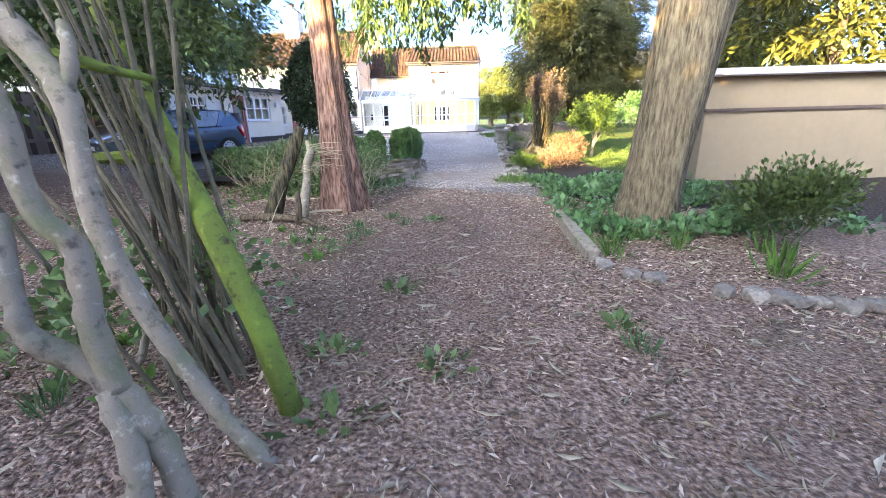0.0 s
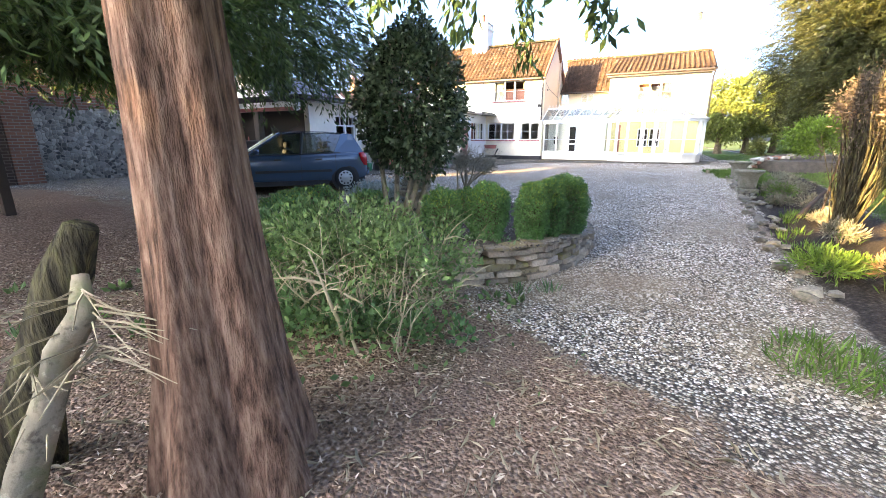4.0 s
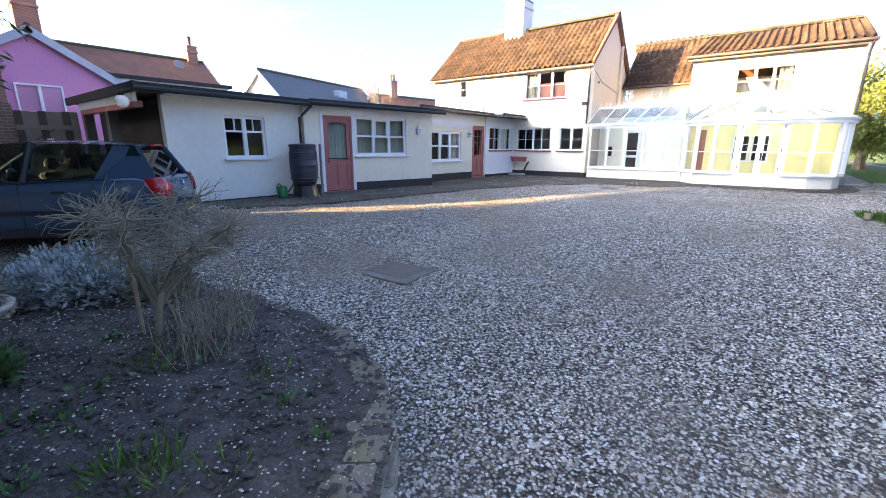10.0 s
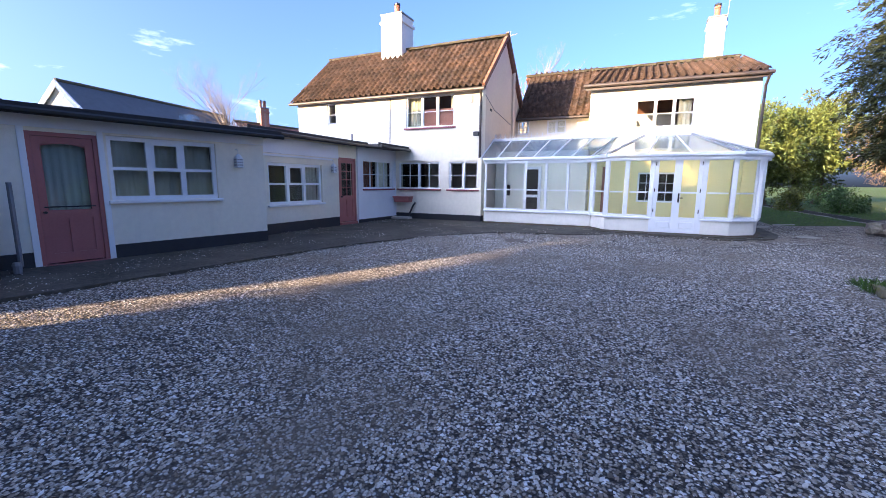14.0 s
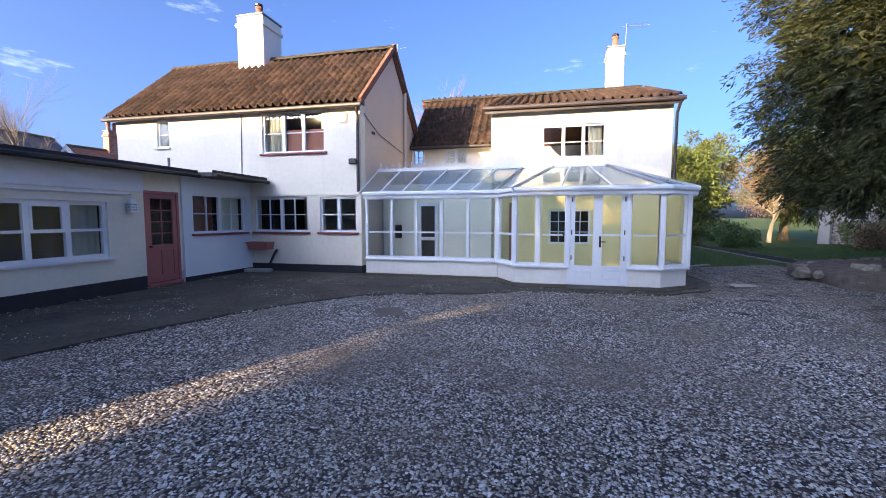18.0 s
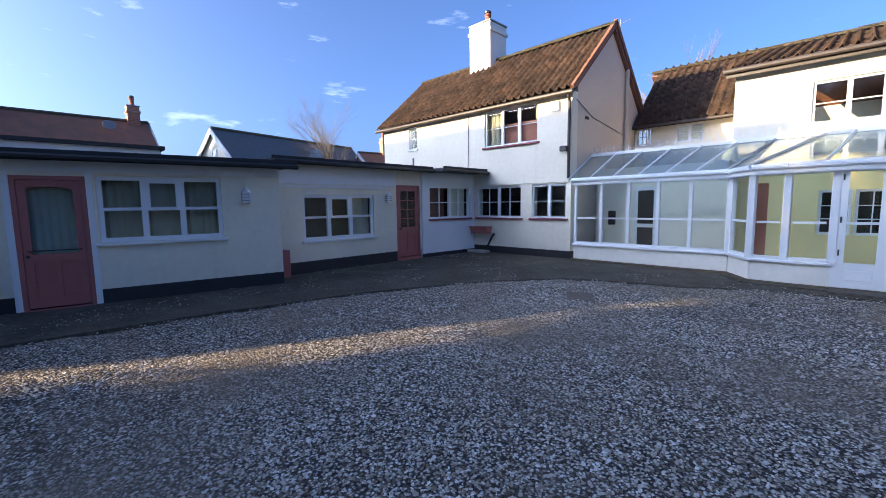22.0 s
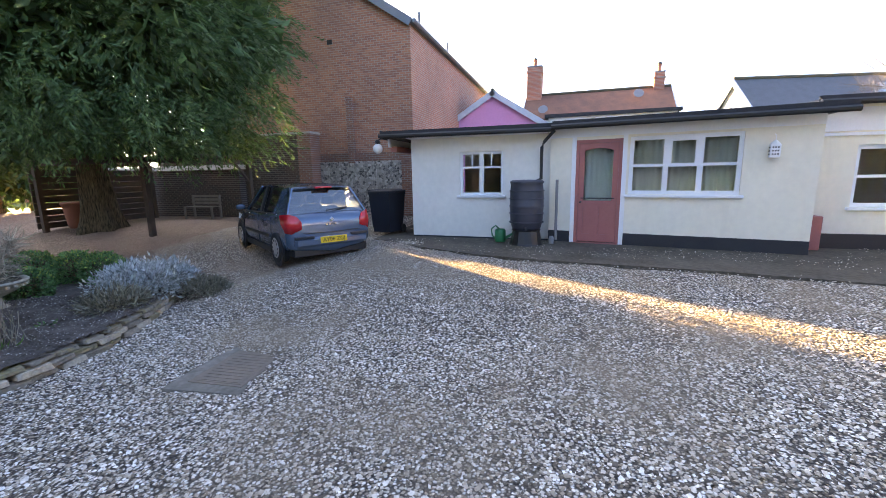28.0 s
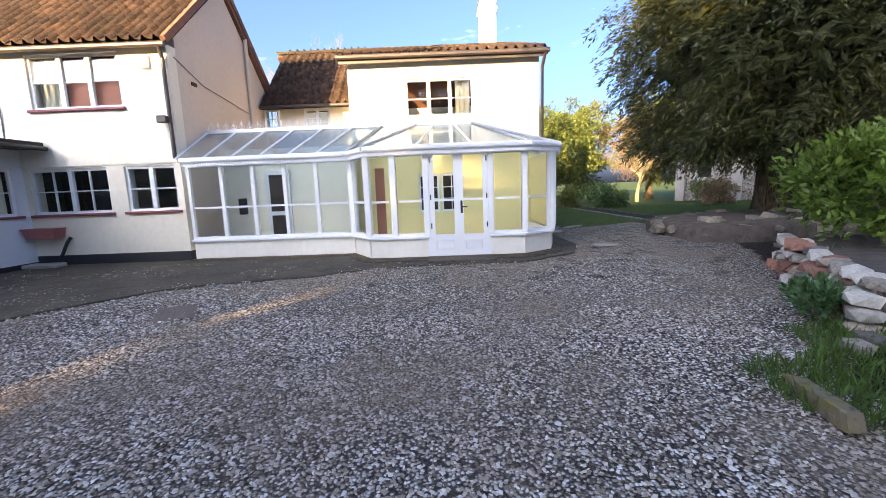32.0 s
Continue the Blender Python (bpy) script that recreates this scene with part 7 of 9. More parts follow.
for k, (x, y, s_) in enumerate(((8.95, -5.75, 0.3), (8.75, -5.85, 0.24))):
    ob = link("edging_rock", rs.choice(ROCKS), None, None, m=pose(x, y, land(x, y) + 0.06, 0, 0, rs.uniform(0, 360)) @ Matrix.Diagonal((s_, s_ * 0.8, s_ * 0.8, 1)))
    tagged(ob, "pale rough stone edging the border", "stone", group="border rocks")
ob = link("long_stone", MOSSY[3], None, None, m=pose(7.86, -6.55, land(7.9, -6.6) + 0.05, 0, 4, 78) @ Matrix.Diagonal((0.58, 0.11, 0.11, 1)))
tagged(ob, "long mossy stone half buried in grass", "stone")
rockery = thing("rockery", "mound of grey rocks under the dark yew", "rockery")
part("mound", rock_bm(random.Random(4), 2.2, 1.8, 0.5, 3, 0.08), M["soil"], rockery, m=pose(13.0, 1.4, 0.0), shade=True)
for k in range(46):
    a = rs.uniform(0, 2 * math.pi); r = rs.uniform(0.55, 1.0)
    x, y = 13.0 + 2.2 * r * math.cos(a), 1.4 + 1.8 * r * math.sin(a)
    s_ = rs.uniform(0.25, 0.55)
    link("rock", rs.choice(ROCKS), None, rockery, m=pose(x, y, 0.06 + 0.44 * math.sqrt(max(0, 1 - r * r)), rs.uniform(-20, 20), rs.uniform(-20, 20), rs.uniform(0, 360)) @ Matrix.Diagonal((s_, s_ * 0.8, s_ * 0.7, 1)))

# urns and planters
def urn(x, y, z, s, name="garden_urn", label="weathered cast stone urn on a short foot"):
    u = thing(name, label, "urn", pose(x, y, z) @ Matrix.Diagonal((s, s, s, 1)), group="stone urns")
    part("foot", lathe([(0.2, 0), (0.2, 0.05), (0.12, 0.1), (0.1, 0.22)], 20), M["urn_pale"], u)
    part("bowl", lathe([(0.09, 0.22), (0.17, 0.25), (0.31, 0.32), (0.40, 0.40), (0.43, 0.44), (0.455, 0.45), (0.46, 0.475), (0.44, 0.49), (0.40, 0.485), (0.36, 0.45)], 28), M["urn_pale"], u, shade=True)
    for k in range(24):
        a = 2 * math.pi * k / 24
        part("rim_bead", rock_bm(random.Random(3), 0.034, 0.03, 0.03, 1, 0.02), M["urn_pale"], u, m=pose(0.415 * math.cos(a), 0.415 * math.sin(a), 0.405, 0, 0, math.degrees(a)))
    part("soil", lathe([(0.39, 0.44), (0.36, 0.475), (0.05, 0.49)], 16), M["soil"], u)
    return u
urn(2.25, -17.75, soil_z(2.25, -17.75) - 0.04, 0.82)
def pedestal_planter(x, y, s):
    u = thing("stone_planter", "squat round cast stone planter on a square base", "planter", pose(x, y, land(x, y)) @ Matrix.Diagonal((s, s, s, 1)), group="stone planters")
    part("base", box(-0.24, -0.24, -0.02, 0.24, 0.24, 0.1, bevel=0.015), M["urn"], u)
    part("drum", lathe([(0.22, 0.1), (0.2, 0.16), (0.23, 0.4), (0.3, 0.5), (0.34, 0.53), (0.34, 0.58), (0.29, 0.58), (0.28, 0.52)], 22), M["urn"], u, shade=True)
    part("soil", lathe([(0.285, 0.5), (0.28, 0.55), (0.03, 0.56)], 14), M["soil"], u)
pedestal_planter(8.42, -10.75, 1.0); pedestal_planter(8.55, -8.0, 0.95)

# ---------------------------------------------------------------- timber frame and clutter under the yew
fr = thing("timber_frame", "dark weathered open timber carport frame", "carport")
for x, y in ((-3.15, -21.72), (-6.6, -21.3), (-3.15, -26.0), (-6.6, -25.8)):
    part("post", box(x - 0.065, y - 0.065, -0.2, x + 0.065, y + 0.065, 1.95), M["wood"], fr)
part("beam", box(-6.8, -21.8, 1.9, -3.0, -21.66, 2.06), M["wood"], fr)
part("beam", box(-3.22, -26.1, 1.9, -3.08, -21.8, 2.06), M["wood"], fr)
part("beam", box(-6.8, -26.1, 1.9, -3.0, -25.96, 2.06), M["wood"], fr)
for k in range(5):
    part("rafter", box(-6.7 + 0.58 * k, -26.2, 2.06, -6.62 + 0.58 * k, -21.6, 2.14), M["wood"], fr)
for k in range(9):
    part("back_board", box(-6.7, -26.2, 0.0 + 0.2 * k, -3.05, -26.16, 0.18 + 0.2 * k), M["wood"], fr)
part("brace", tube([(-6.55, -21.3, 1.3), (-6.2, -21.5, 1.92)], 0.05, 5), M["wood"], fr)
pot = thing("terracotta_pot", "large old terracotta pot under the timber frame", "pot", pose(-3.6, -25.3, 0.0))
part("pot", lathe([(0.2, 0), (0.24, 0.1), (0.3, 0.6), (0.33, 0.72), (0.35, 0.72), (0.35, 0.8), (0.3, 0.8)], 18), M["terracotta"], pot, shade=True)
bench = thing("garden_bench", "weathered grey wooden bench against the brick wall", "bench", pose(-6.5, -23.4, 0.0, 0, 0, 90))
for x in (-0.6, 0.6):
    for y in (-0.2, 0.2):
        part("leg", box(x - 0.03, y - 0.03, 0, x + 0.03, y + 0.03, 0.42 if y < 0 else 0.85), M["wood_grey"], bench)
for k in range(4):
    part("seat_slat", box(-0.65, -0.22 + 0.11 * k, 0.42, 0.65, -0.13 + 0.11 * k, 0.45), M["wood_grey"], bench)
for k in range(3):
    part("back_slat", box(-0.65, 0.2, 0.52 + 0.12 * k, 0.65, 0.23, 0.6 + 0.12 * k), M["wood_grey"], bench)

# ---------------------------------------------------------------- plants
rng = np.random.default_rng(11)
rp = random.Random(31)

def branchy(base, top, r0, spread, levels=3, kids=4, seed=1, sides=5, taper=0.6, gnarl=0.12, first=0.35, length=0.55):
    """Tapered limbs splitting into finer ones; returns the mesh and the twig ends."""
    rr = random.Random(seed)
    bm, ends = bmesh.new(), []
    def grow(p, d, L, r, lev):
        pts, rad, q = [Vector(p)], [r], Vector(p)
        n = 4 if lev else 5
        for k in range(n):
            d = (d + Vector((rr.uniform(-1, 1), rr.uniform(-1, 1), rr.uniform(-0.7, 1))) * gnarl).normalized()
            q = q + d * L / n
            pts.append(q.copy()); rad.append(r * (1 - (1 - taper * 0.6) * (k + 1) / n))
        tube(pts, rad, sides if lev < 2 else 3, bm)
        if lev >= levels:
            ends.append((q, d)); return
        for k in range(kids):
            f = rr.uniform(first, 1.0)
            i = min(n, max(1, int(f * n)))
            nd = (d + Vector((rr.uniform(-1, 1), rr.uniform(-1, 1), rr.uniform(-0.5, 0.9))) * spread).normalized()
            grow(pts[i], nd, L * length * rr.uniform(0.7, 1.2), rad[i] * 0.62, lev + 1)
    d0 = Vector(top) - Vector(base)
    grow(base, d0.normalized(), d0.length, r0, 0)
    return bm, ends

def trunk_bm(base, top, r0, r1, seed, flare=1.5, sides=14, lobes=5):
    """A fluted, flared trunk."""
    rr = random.Random(seed); bm = bmesh.new()
    b, t = Vector(base), Vector(top)
    n, rings = 12, []
    ph = rr.uniform(0, 6)
    for k in range(n + 1):
        s = k / n
        c = b.lerp(t, s) + Vector((0.03 * math.sin(3 * s + ph), 0.03 * math.cos(4 * s), 0))
        r = r0 + (r1 - r0) * s + r0 * (flare - 1) * math.exp(-s * 9)
        ring = []
        for j in range(sides * 2):
            a = math.pi * j / sides
            q = r * (1 + (0.10 + 0.12 * math.exp(-s * 7)) * math.sin(lobes * a + ph + s * 1.5) + 0.05 * math.sin(11 * a + s * 4) + rr.uniform(-0.02, 0.02))
            ring.append(bm.verts.new(c + Vector((q * math.cos(a), q * math.sin(a), 0))))
        rings.append(ring)
    for a, c in zip(rings, rings[1:]):
        for j in range(len(a)):
            bm.faces.new((a[j], a[(j + 1) % len(a)], c[(j + 1) % len(a)], c[j]))
    bm.faces.new(rings[-1])
    return bm

def sprays(g, count, each, centre, radii, length, width, size, aspect=4.0, lower=-0.9, shell=0.8, lump=0.12, floor=-9.0):
    """Flat drooping fans of needles set all over an uneven crown."""
    u = unit(g.normal(0, 1, (count, 3)))
    u[:, 2] = np.where(u[:, 2] < lower, -u[:, 2], u[:, 2])
    uneven = 1 + lump * (np.sin(u[:, :1] * 5 + 1) * np.cos(u[:, 1:2] * 6) + np.sin(u[:, 2:] * 8 + u[:, :1] * 4) + 0.6 * np.sin(u[:, 1:2] * 13 + u[:, 2:] * 11))
    h = unit(u[:, :2]); z = u[:, 2:]
    full = np.concatenate([h * (1 - np.abs(z) ** 5) ** (1 / 5), z], 1)
    under = g.uniform(0, 1, count) < 0.16
    full[under] = np.concatenate([h * np.sqrt(g.uniform(0, 0.92, (count, 1))), -0.97 + 0.12 * g.uniform(0, 1, (count, 1))], 1)[under]
    base = full * uneven * g.uniform(shell, 1.0, (count, 1)) * np.array(radii) + np.array(centre)
    base[:, 2] = np.where(base[:, 2] < floor, floor + 0.5 * g.uniform(0, 1, count), base[:, 2])
    d = unit(u * np.array([1, 1, 0.5]) + g.normal(0, 0.35, (count, 3)) + np.array([0, 0, -0.25]))
    side = unit(np.cross(d, np.array([0, 0, 1.0]) + g.normal(0, 0.3, (count, 3))))
    k = np.repeat(np.arange(count), each)
    n = len(k)
    s = g.uniform(0, 1, (n, 1)); w = g.uniform(-1, 1, (n, 1)) * (1.05 - s)
    scale = g.uniform(0.6, 1.4, (count, 1))[k]
    p = base[k] + (d[k] * s * length + side[k] * w * width + np.array([0, 0, -1.0]) * (s ** 2 * length * 0.35 + np.abs(w) * width * 0.25)) * scale + g.normal(0, 0.02, (n, 3))
    out = d[k] + side[k] * np.sign(w) * 0.7 + np.array([0, 0, -0.25])
    return leaves(g, p, out, size, aspect, 0.15, 0.25)

def spray_tree(name, label, base, top, r0, r1, crown, count, each, length, width, size, leaf, seed, limbs=10, lower=-0.9, floor=-9.0, gap=None):
    t = tree(name, label, base, top, r0, r1, "bark", crown, 130, 0.9, 38000, 0.40, leaf, seed, limbs=limbs, shell=0.35, lower=lower, floor=floor, gap=gap)
    g = np.random.default_rng(seed + 70)
    fans = sprays(g, count, each, *crown, length, width, size, lower=lower, floor=floor)
    if gap: fans = fans[~gap(fans[:, 0])]
    soup("outer_foliage", fans, LEAF, M[leaf], t)
    return t

def tree(name, label, base, trunk_top, r0, r1, bark, crown, clumps, clump_r, count, size, leaf, seed, limbs=7, droop=0.5, shell=0.5, aspect=2.8, flare=1.5, lower=-1.0, cat="tree", group="", floor=-9.0, gap=None):
    """Trunk, limbs out to the crown, and a crown of many small sprays set in clumps."""
    t = thing(name, label, cat, group=group)
    part("trunk", trunk_bm(base, trunk_top, r0, r1, seed, flare), M[bark], t, shade=True)
    (cx, cy, cz), rad = crown
    rr = random.Random(seed + 9)
    b = Vector(base); tt = Vector(trunk_top)
    for k in range(limbs):
        a = 2 * math.pi * k / limbs + rr.uniform(-0.3, 0.3)
        s = b.lerp(tt, rr.uniform(0.55, 1.0))
        e = Vector((cx + rad[0] * 0.75 * math.cos(a), cy + rad[1] * 0.75 * math.sin(a), cz + rad[2] * rr.uniform(-0.4, 0.6)))
        mid = s.lerp(e, 0.5) + Vector((0, 0, rr.uniform(0.1, 0.6)))
        part("limb", tube([s, s.lerp(mid, 0.5) + Vector((rr.uniform(-0.1, 0.1), rr.uniform(-0.1, 0.1), 0.1)), mid, mid.lerp(e, 0.6), e], [r1 * 0.5, r1 * 0.38, r1 * 0.28, r1 * 0.16, r1 * 0.06], 7), M[bark], t, shade=True)
    g = np.random.default_rng(seed)
    pos, out = clumpy(g, count, (cx, cy, cz), rad, clumps, clump_r, shell, lower)
    keep = pos[:, 2] > floor
    if gap: keep &= ~gap(pos)
    pos, out = pos[keep], out[keep]
    soup("crown", leaves(g, pos, out, size, aspect, 0.3, 0.7, droop), LEAF, M[leaf], t)
    return t

# gap opens the yew's west side for the sun strip on the gravel
spray_tree("yew_tree", "broad dark green yew with a fluted red-brown trunk", (-3.75, -24.5, -0.15), (-3.3, -23.9, 4.2), 0.42, 0.27, ((-1.5, -21.6, 6.3), (4.3, 4.2, 4.8)), 7600, 36, 0.6, 0.26, 0.11, "yew", 3, limbs=12, lower=-0.96, floor=2.2, gap=lambda p: ((p[:, 0] < -5.2 - 0.45 * np.clip(p[:, 2] - 3.0, 0, 9)) & (p[:, 2] < 4.25) | (np.abs(p[:, 0] + 5.6) < 0.3) & (np.abs(p[:, 2] - 4.6) < 0.22)) & (p[:, 1] > -22.8))
spray_tree("garden_yew", "huge dark yew hanging over the lawn", (14.6, 2.6, 0.0), (14.4, 2.4, 4.5), 0.4, 0.3, ((14.9, 1.9, 5.6), (4.15, 3.9, 4.4)), 5600, 36, 0.7, 0.3, 0.13, "yew_shaded", 5, lower=-0.98, floor=2.3)
tree("conifer_tree", "tall conifer with a straight red-brown fibrous trunk", (4.62, -23.42, -0.5), (4.42, -23.35, 6.5), 0.185, 0.125, "bark_red", ((4.2, -23.3, 8.6), (3.6, 3.3, 5.6)), 130, 0.7, 42000, 0.2, "yew", 8, limbs=9, droop=1.4, flare=1.9, lower=-0.6)
tree("old_yew", "thick gnarled yew trunk in ivy ground cover", (8.65, -24.42, -0.5), (9.3, -24.15, 4.0), 0.25, 0.5, "bark_olive", ((9.8, -22.6, 6.6), (4.6, 4.2, 2.9)), 140, 0.8, 45000, 0.15, "yew_sunlit", 13, limbs=9, droop=0.8, flare=1.4, lower=-0.5)
# extra high bough added to keep the sun off the conservatory
g_ = np.random.default_rng(303)
soup("upper_bough", sprays(g_, 900, 36, (-6.0, -21.6, 8.5), (1.2, 1.7, 1.6), 0.6, 0.26, 0.13), LEAF, M["yew"], bpy.data.objects["yew_tree"])
part("limb", tube([(-3.3, -23.85, 4.0), (-4.2, -22.8, 6.2), (-5.8, -21.7, 8.3)], [0.13, 0.09, 0.03], 7), M["bark"], bpy.data.objects["yew_tree"], shade=True)
# dense unseen evergreens added south of the walk's start to block the low sun
for k, (x, h, r) in enumerate(((-11.7, 10.5, 1.3), (-10.4, 9.0, 1.6), (-8.8, 8.8, 1.6), (-7.2, 8.6, 1.6), (-5.6, 8.0, 1.6), (-4.2, 7.2, 1.3), (-2.5, 4.5, 1.3), (-0.9, 3.8, 1.5), (0.8, 4.4, 1.6), (2.6, 5.2, 1.4), (4.4, 6.0, 1.5), (6.2, 6.5, 1.4), (8.0, 6.2, 1.5), (9.8, 6.6, 1.6), (11.6, 6.4, 1.6))):
    tree("shade_evergreen", "unseen dense evergreen added on the south side to block the low sun", (x, -36.2, -0.2), (x, -36.2, h * 0.7), 0.2, 0.1, "bark", ((x, -36.2, h * 0.5), (r, 1.3, h * 0.5)), 60, 0.7, 5200, 0.45, "yew", 500 + k, limbs=3, droop=0.3, shell=0.3, group="boundary evergreens")
# hanging sprays of the conifer near the path
hs = []
for k in range(46):
    a, r = rp.uniform(-0.9, 1.9), rp.uniform(0.6, 3.4)
    x0, y0, z0 = 4.5 + r * math.cos(a), -23.2 + r * math.sin(a) * 0.9, rp.uniform(2.7, 3.6)
    n = 150
    s = rng.uniform(0, 1, n)
    hs.append(np.stack([x0 + rng.normal(0, 0.07, n) + 0.1 * s, y0 + rng.normal(0, 0.07, n), z0 - s * rp.uniform(0.5, 1.1)], 1))
hp = np.concatenate(hs)
tagged(soup("hanging_foliage", leaves(rng, hp, np.tile([0, 0, -1.0], (len(hp), 1)), 0.13, 3.2, 0.2, 0.5), LEAF, M["yew"]), "drooping conifer sprays over the path", "foliage", kind="stuff")

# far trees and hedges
for k, (x, y, h, r, leaf) in enumerate(((10.5, 19.5, 6.2, 2.0, "hedge"), (12.8, 22, 7.0, 2.2, "hedge"), (15.2, 24, 7.4, 2.3, "hedge"), (20.5, 22, 7.6, 2.6, "hedge"), (24.5, 19, 7.2, 2.6, "hedge"), (8.3, 24, 6.4, 2.2, "hedge"), (17.5, 27, 8.5, 2.6, "yew_sunlit"), (28, 12, 9.0, 3.2, "yew_sunlit"), (24, 4, 8.5, 3.2, "yew_sunlit"), (22, -4, 8.0, 3.0, "yew_sunlit"), (19, -10, 8.5, 3.0, "yew_sunlit"), (17, -16.5, 8.0, 2.8, "yew_sunlit"), (22, -17, 9.0, 3.0, "yew"))):
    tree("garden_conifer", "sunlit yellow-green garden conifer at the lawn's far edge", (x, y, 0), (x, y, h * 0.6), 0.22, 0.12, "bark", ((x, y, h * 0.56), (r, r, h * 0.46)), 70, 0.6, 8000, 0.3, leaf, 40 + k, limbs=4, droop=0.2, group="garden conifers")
def bare_tree(x, y, h, seed, material="twig", label="bare winter tree with fine twigs", r=0.14, spread=0.75, levels=4, kids=4, name="bare_tree"):
    t = thing(name, label, "tree", pose(x, y, land(x, y) - 0.05))
    bm, _ = branchy((0, 0, 0), (0, 0, h * 0.45), r, spread, levels=levels, kids=kids, seed=seed, length=0.62)
    part("branchwork", bm, M[material], t)
    return t
bare_tree(-3.6, 18.2, 17.0, 2, levels=5, spread=0.6, r=0.4); bare_tree(-13.0, 0.6, 8.6, 6, levels=5, spread=0.9, kids=5, r=0.13)
ot = bare_tree(18.2, 18.8, 6.2, 9, "twig_pale", "pale orange bare garden tree in the sun", 0.13, 0.9, 4, 5, "orange_twig_tree")
g_ = np.random.default_rng(77)
pos, out = clumpy(g_, 9000, (0, 0, 3.8), (2.3, 2.3, 2.1), 60, 0.6, 0.3)
soup("crown", leaves(g_, pos, out, 0.16, 6, 0.1, 0.8), LEAF, M["dry"], ot)
for k, (x, y, r, leaf) in enumerate(((14.2, 13.5, 0.9, "yew"), (12.6, 15, 0.8, "yew_sunlit"), (19.8, 13.0, 0.9, "dry"), (15.5, 19.5, 1.0, "yew"), (21, 15.5, 1.1, "hedge"))):
    s_ = thing("garden_shrub", "low rounded shrub on the far lawn", "shrub", pose(x, y, 0), group="lawn shrubs")
    g_ = np.random.default_rng(90 + k)
    pos, out = clumpy(g_, 2500, (0, 0, r * 0.6), (r, r, r * 0.75), 25, 0.3, 0.5)
    soup("foliage", leaves(g_, pos, out, 0.14, 2.4), LEAF, M[leaf], s_)
    part("stem", tube([(0, 0, -0.05), (0.05, 0, r * 0.6)], 0.04, 6), M["twig"], s_)
# flint chapel at the garden's end
ch = thing("flint_chapel", "flint walled chapel with pale stone buttresses", "chapel", pose(24.5, 15.5, 0, 0, 0, -38))
part("wall", box(-5, 0, -0.2, 5, 0.5, 4.5), M["flint"], ch)
part("wall", box(-5, 0.5, -0.2, -4.5, 7, 4.5), M["flint"], ch)
part("roof", slab3([(-5.3, -0.3, 4.4), (5.3, -0.3, 4.4), (5.3, 3.8, 7.4), (-5.3, 3.8, 7.4)], 0.2), M["slate"], ch)
for x in (-4.9, -1.9, 1.2, 4.3):
    part("buttress", solid([(x, -0.6, -0.2), (x + 0.5, -0.6, -0.2), (x + 0.5, 0.02, -0.2), (x, 0.02, -0.2), (x, -0.5, 2.2), (x + 0.5, -0.5, 2.2), (x + 0.5, 0.02, 3.2), (x, 0.02, 3.2)], [(3, 2, 1, 0), (4, 5, 6, 7), (0, 1, 5, 4), (1, 2, 6, 5), (2, 3, 7, 6), (3, 0, 4, 7)]), M["slab"], ch)
for x in (-3.4, -0.3, 2.8):
    wn_ = part("window", box(x - 0.5, -0.04, 1.3, x + 0.5, 0.03, 3.2), M["slab"], ch)
    part("pane", box(x - 0.36, -0.05, 1.45, x + 0.36, -0.035, 3.05), M["black"], wn_)

# clipped box bushes
def box_bush(x, y, z, r, h, seed, count=9000, size=0.034, leaf="box", label="clipped upright box bush in the raised bed"):
    t = thing("box_bush", label, "bush", pose(x, y, z), group="box bushes")
    g = np.random.default_rng(seed)
    u = unit(g.normal(0, 1, (count, 3)))
    lump = 1 + 0.08 * np.sin(u[:, :1] * 7 + seed) * np.cos(u[:, 1:2] * 6) + 0.05 * np.sin(u[:, 2:] * 9 + seed) + 0.045 * np.sin(u[:, :1] * 19 + seed) * np.sin(u[:, 1:2] * 17) + 0.035 * np.sin(u[:, 2:] * 23 + u[:, :1] * 9)
    full = np.concatenate([unit(u[:, :2]) * np.where(u[:, 2:] > 0, (1 - np.abs(u[:, 2:]) ** 2.4) ** 0.5, 1 - 0.3 * np.abs(u[:, 2:]) ** 2), u[:, 2:]], 1)
    p = full * lump * g.uniform(0.80, 1.05, (count, 1)) * np.array([r, r, h / 2])
    soup("foliage", leaves(g, p + np.array([0, 0, h / 2 + 0.05]), u + np.array([0, 0, 0.5]), size, 1.7, 0.3, 0.7), LEAF, M[leaf], t)
    # tip leaves: new growth, with the light on the tops in their colour
    tip = (full[:, 2] > 0.35 + 0.25 * np.sin(full[:, 0] * 9 + seed) * np.cos(full[:, 1] * 8)) & (g.uniform(0, 1, count) < 0.22)
    tagged(soup("new_growth", leaves(g, p[tip] * 1.02 + np.array([0, 0, h / 2 + 0.055]), u[tip] * 0.6 + np.array([0, 0, 1.0]), size * 0.95, 1.8, 0.3, 0.5), LEAF, M["box_tip"], t), kind="stuff")
    core = rock_bm(random.Random(seed), r * 0.74, r * 0.74, h * 0.36, 2, 0.04)
    part("core", core, M["bark"], t, m=pose(0, 0, h / 2 + 0.05))
    for k in range(4):
        part("stem", tube([(0.05 * math.cos(k * 1.6), 0.05 * math.sin(k * 1.6), -0.1), (0.1 * math.cos(k * 1.6), 0.1 * math.sin(k * 1.6), h * 0.4)], 0.012, 5), M["twig"], t)
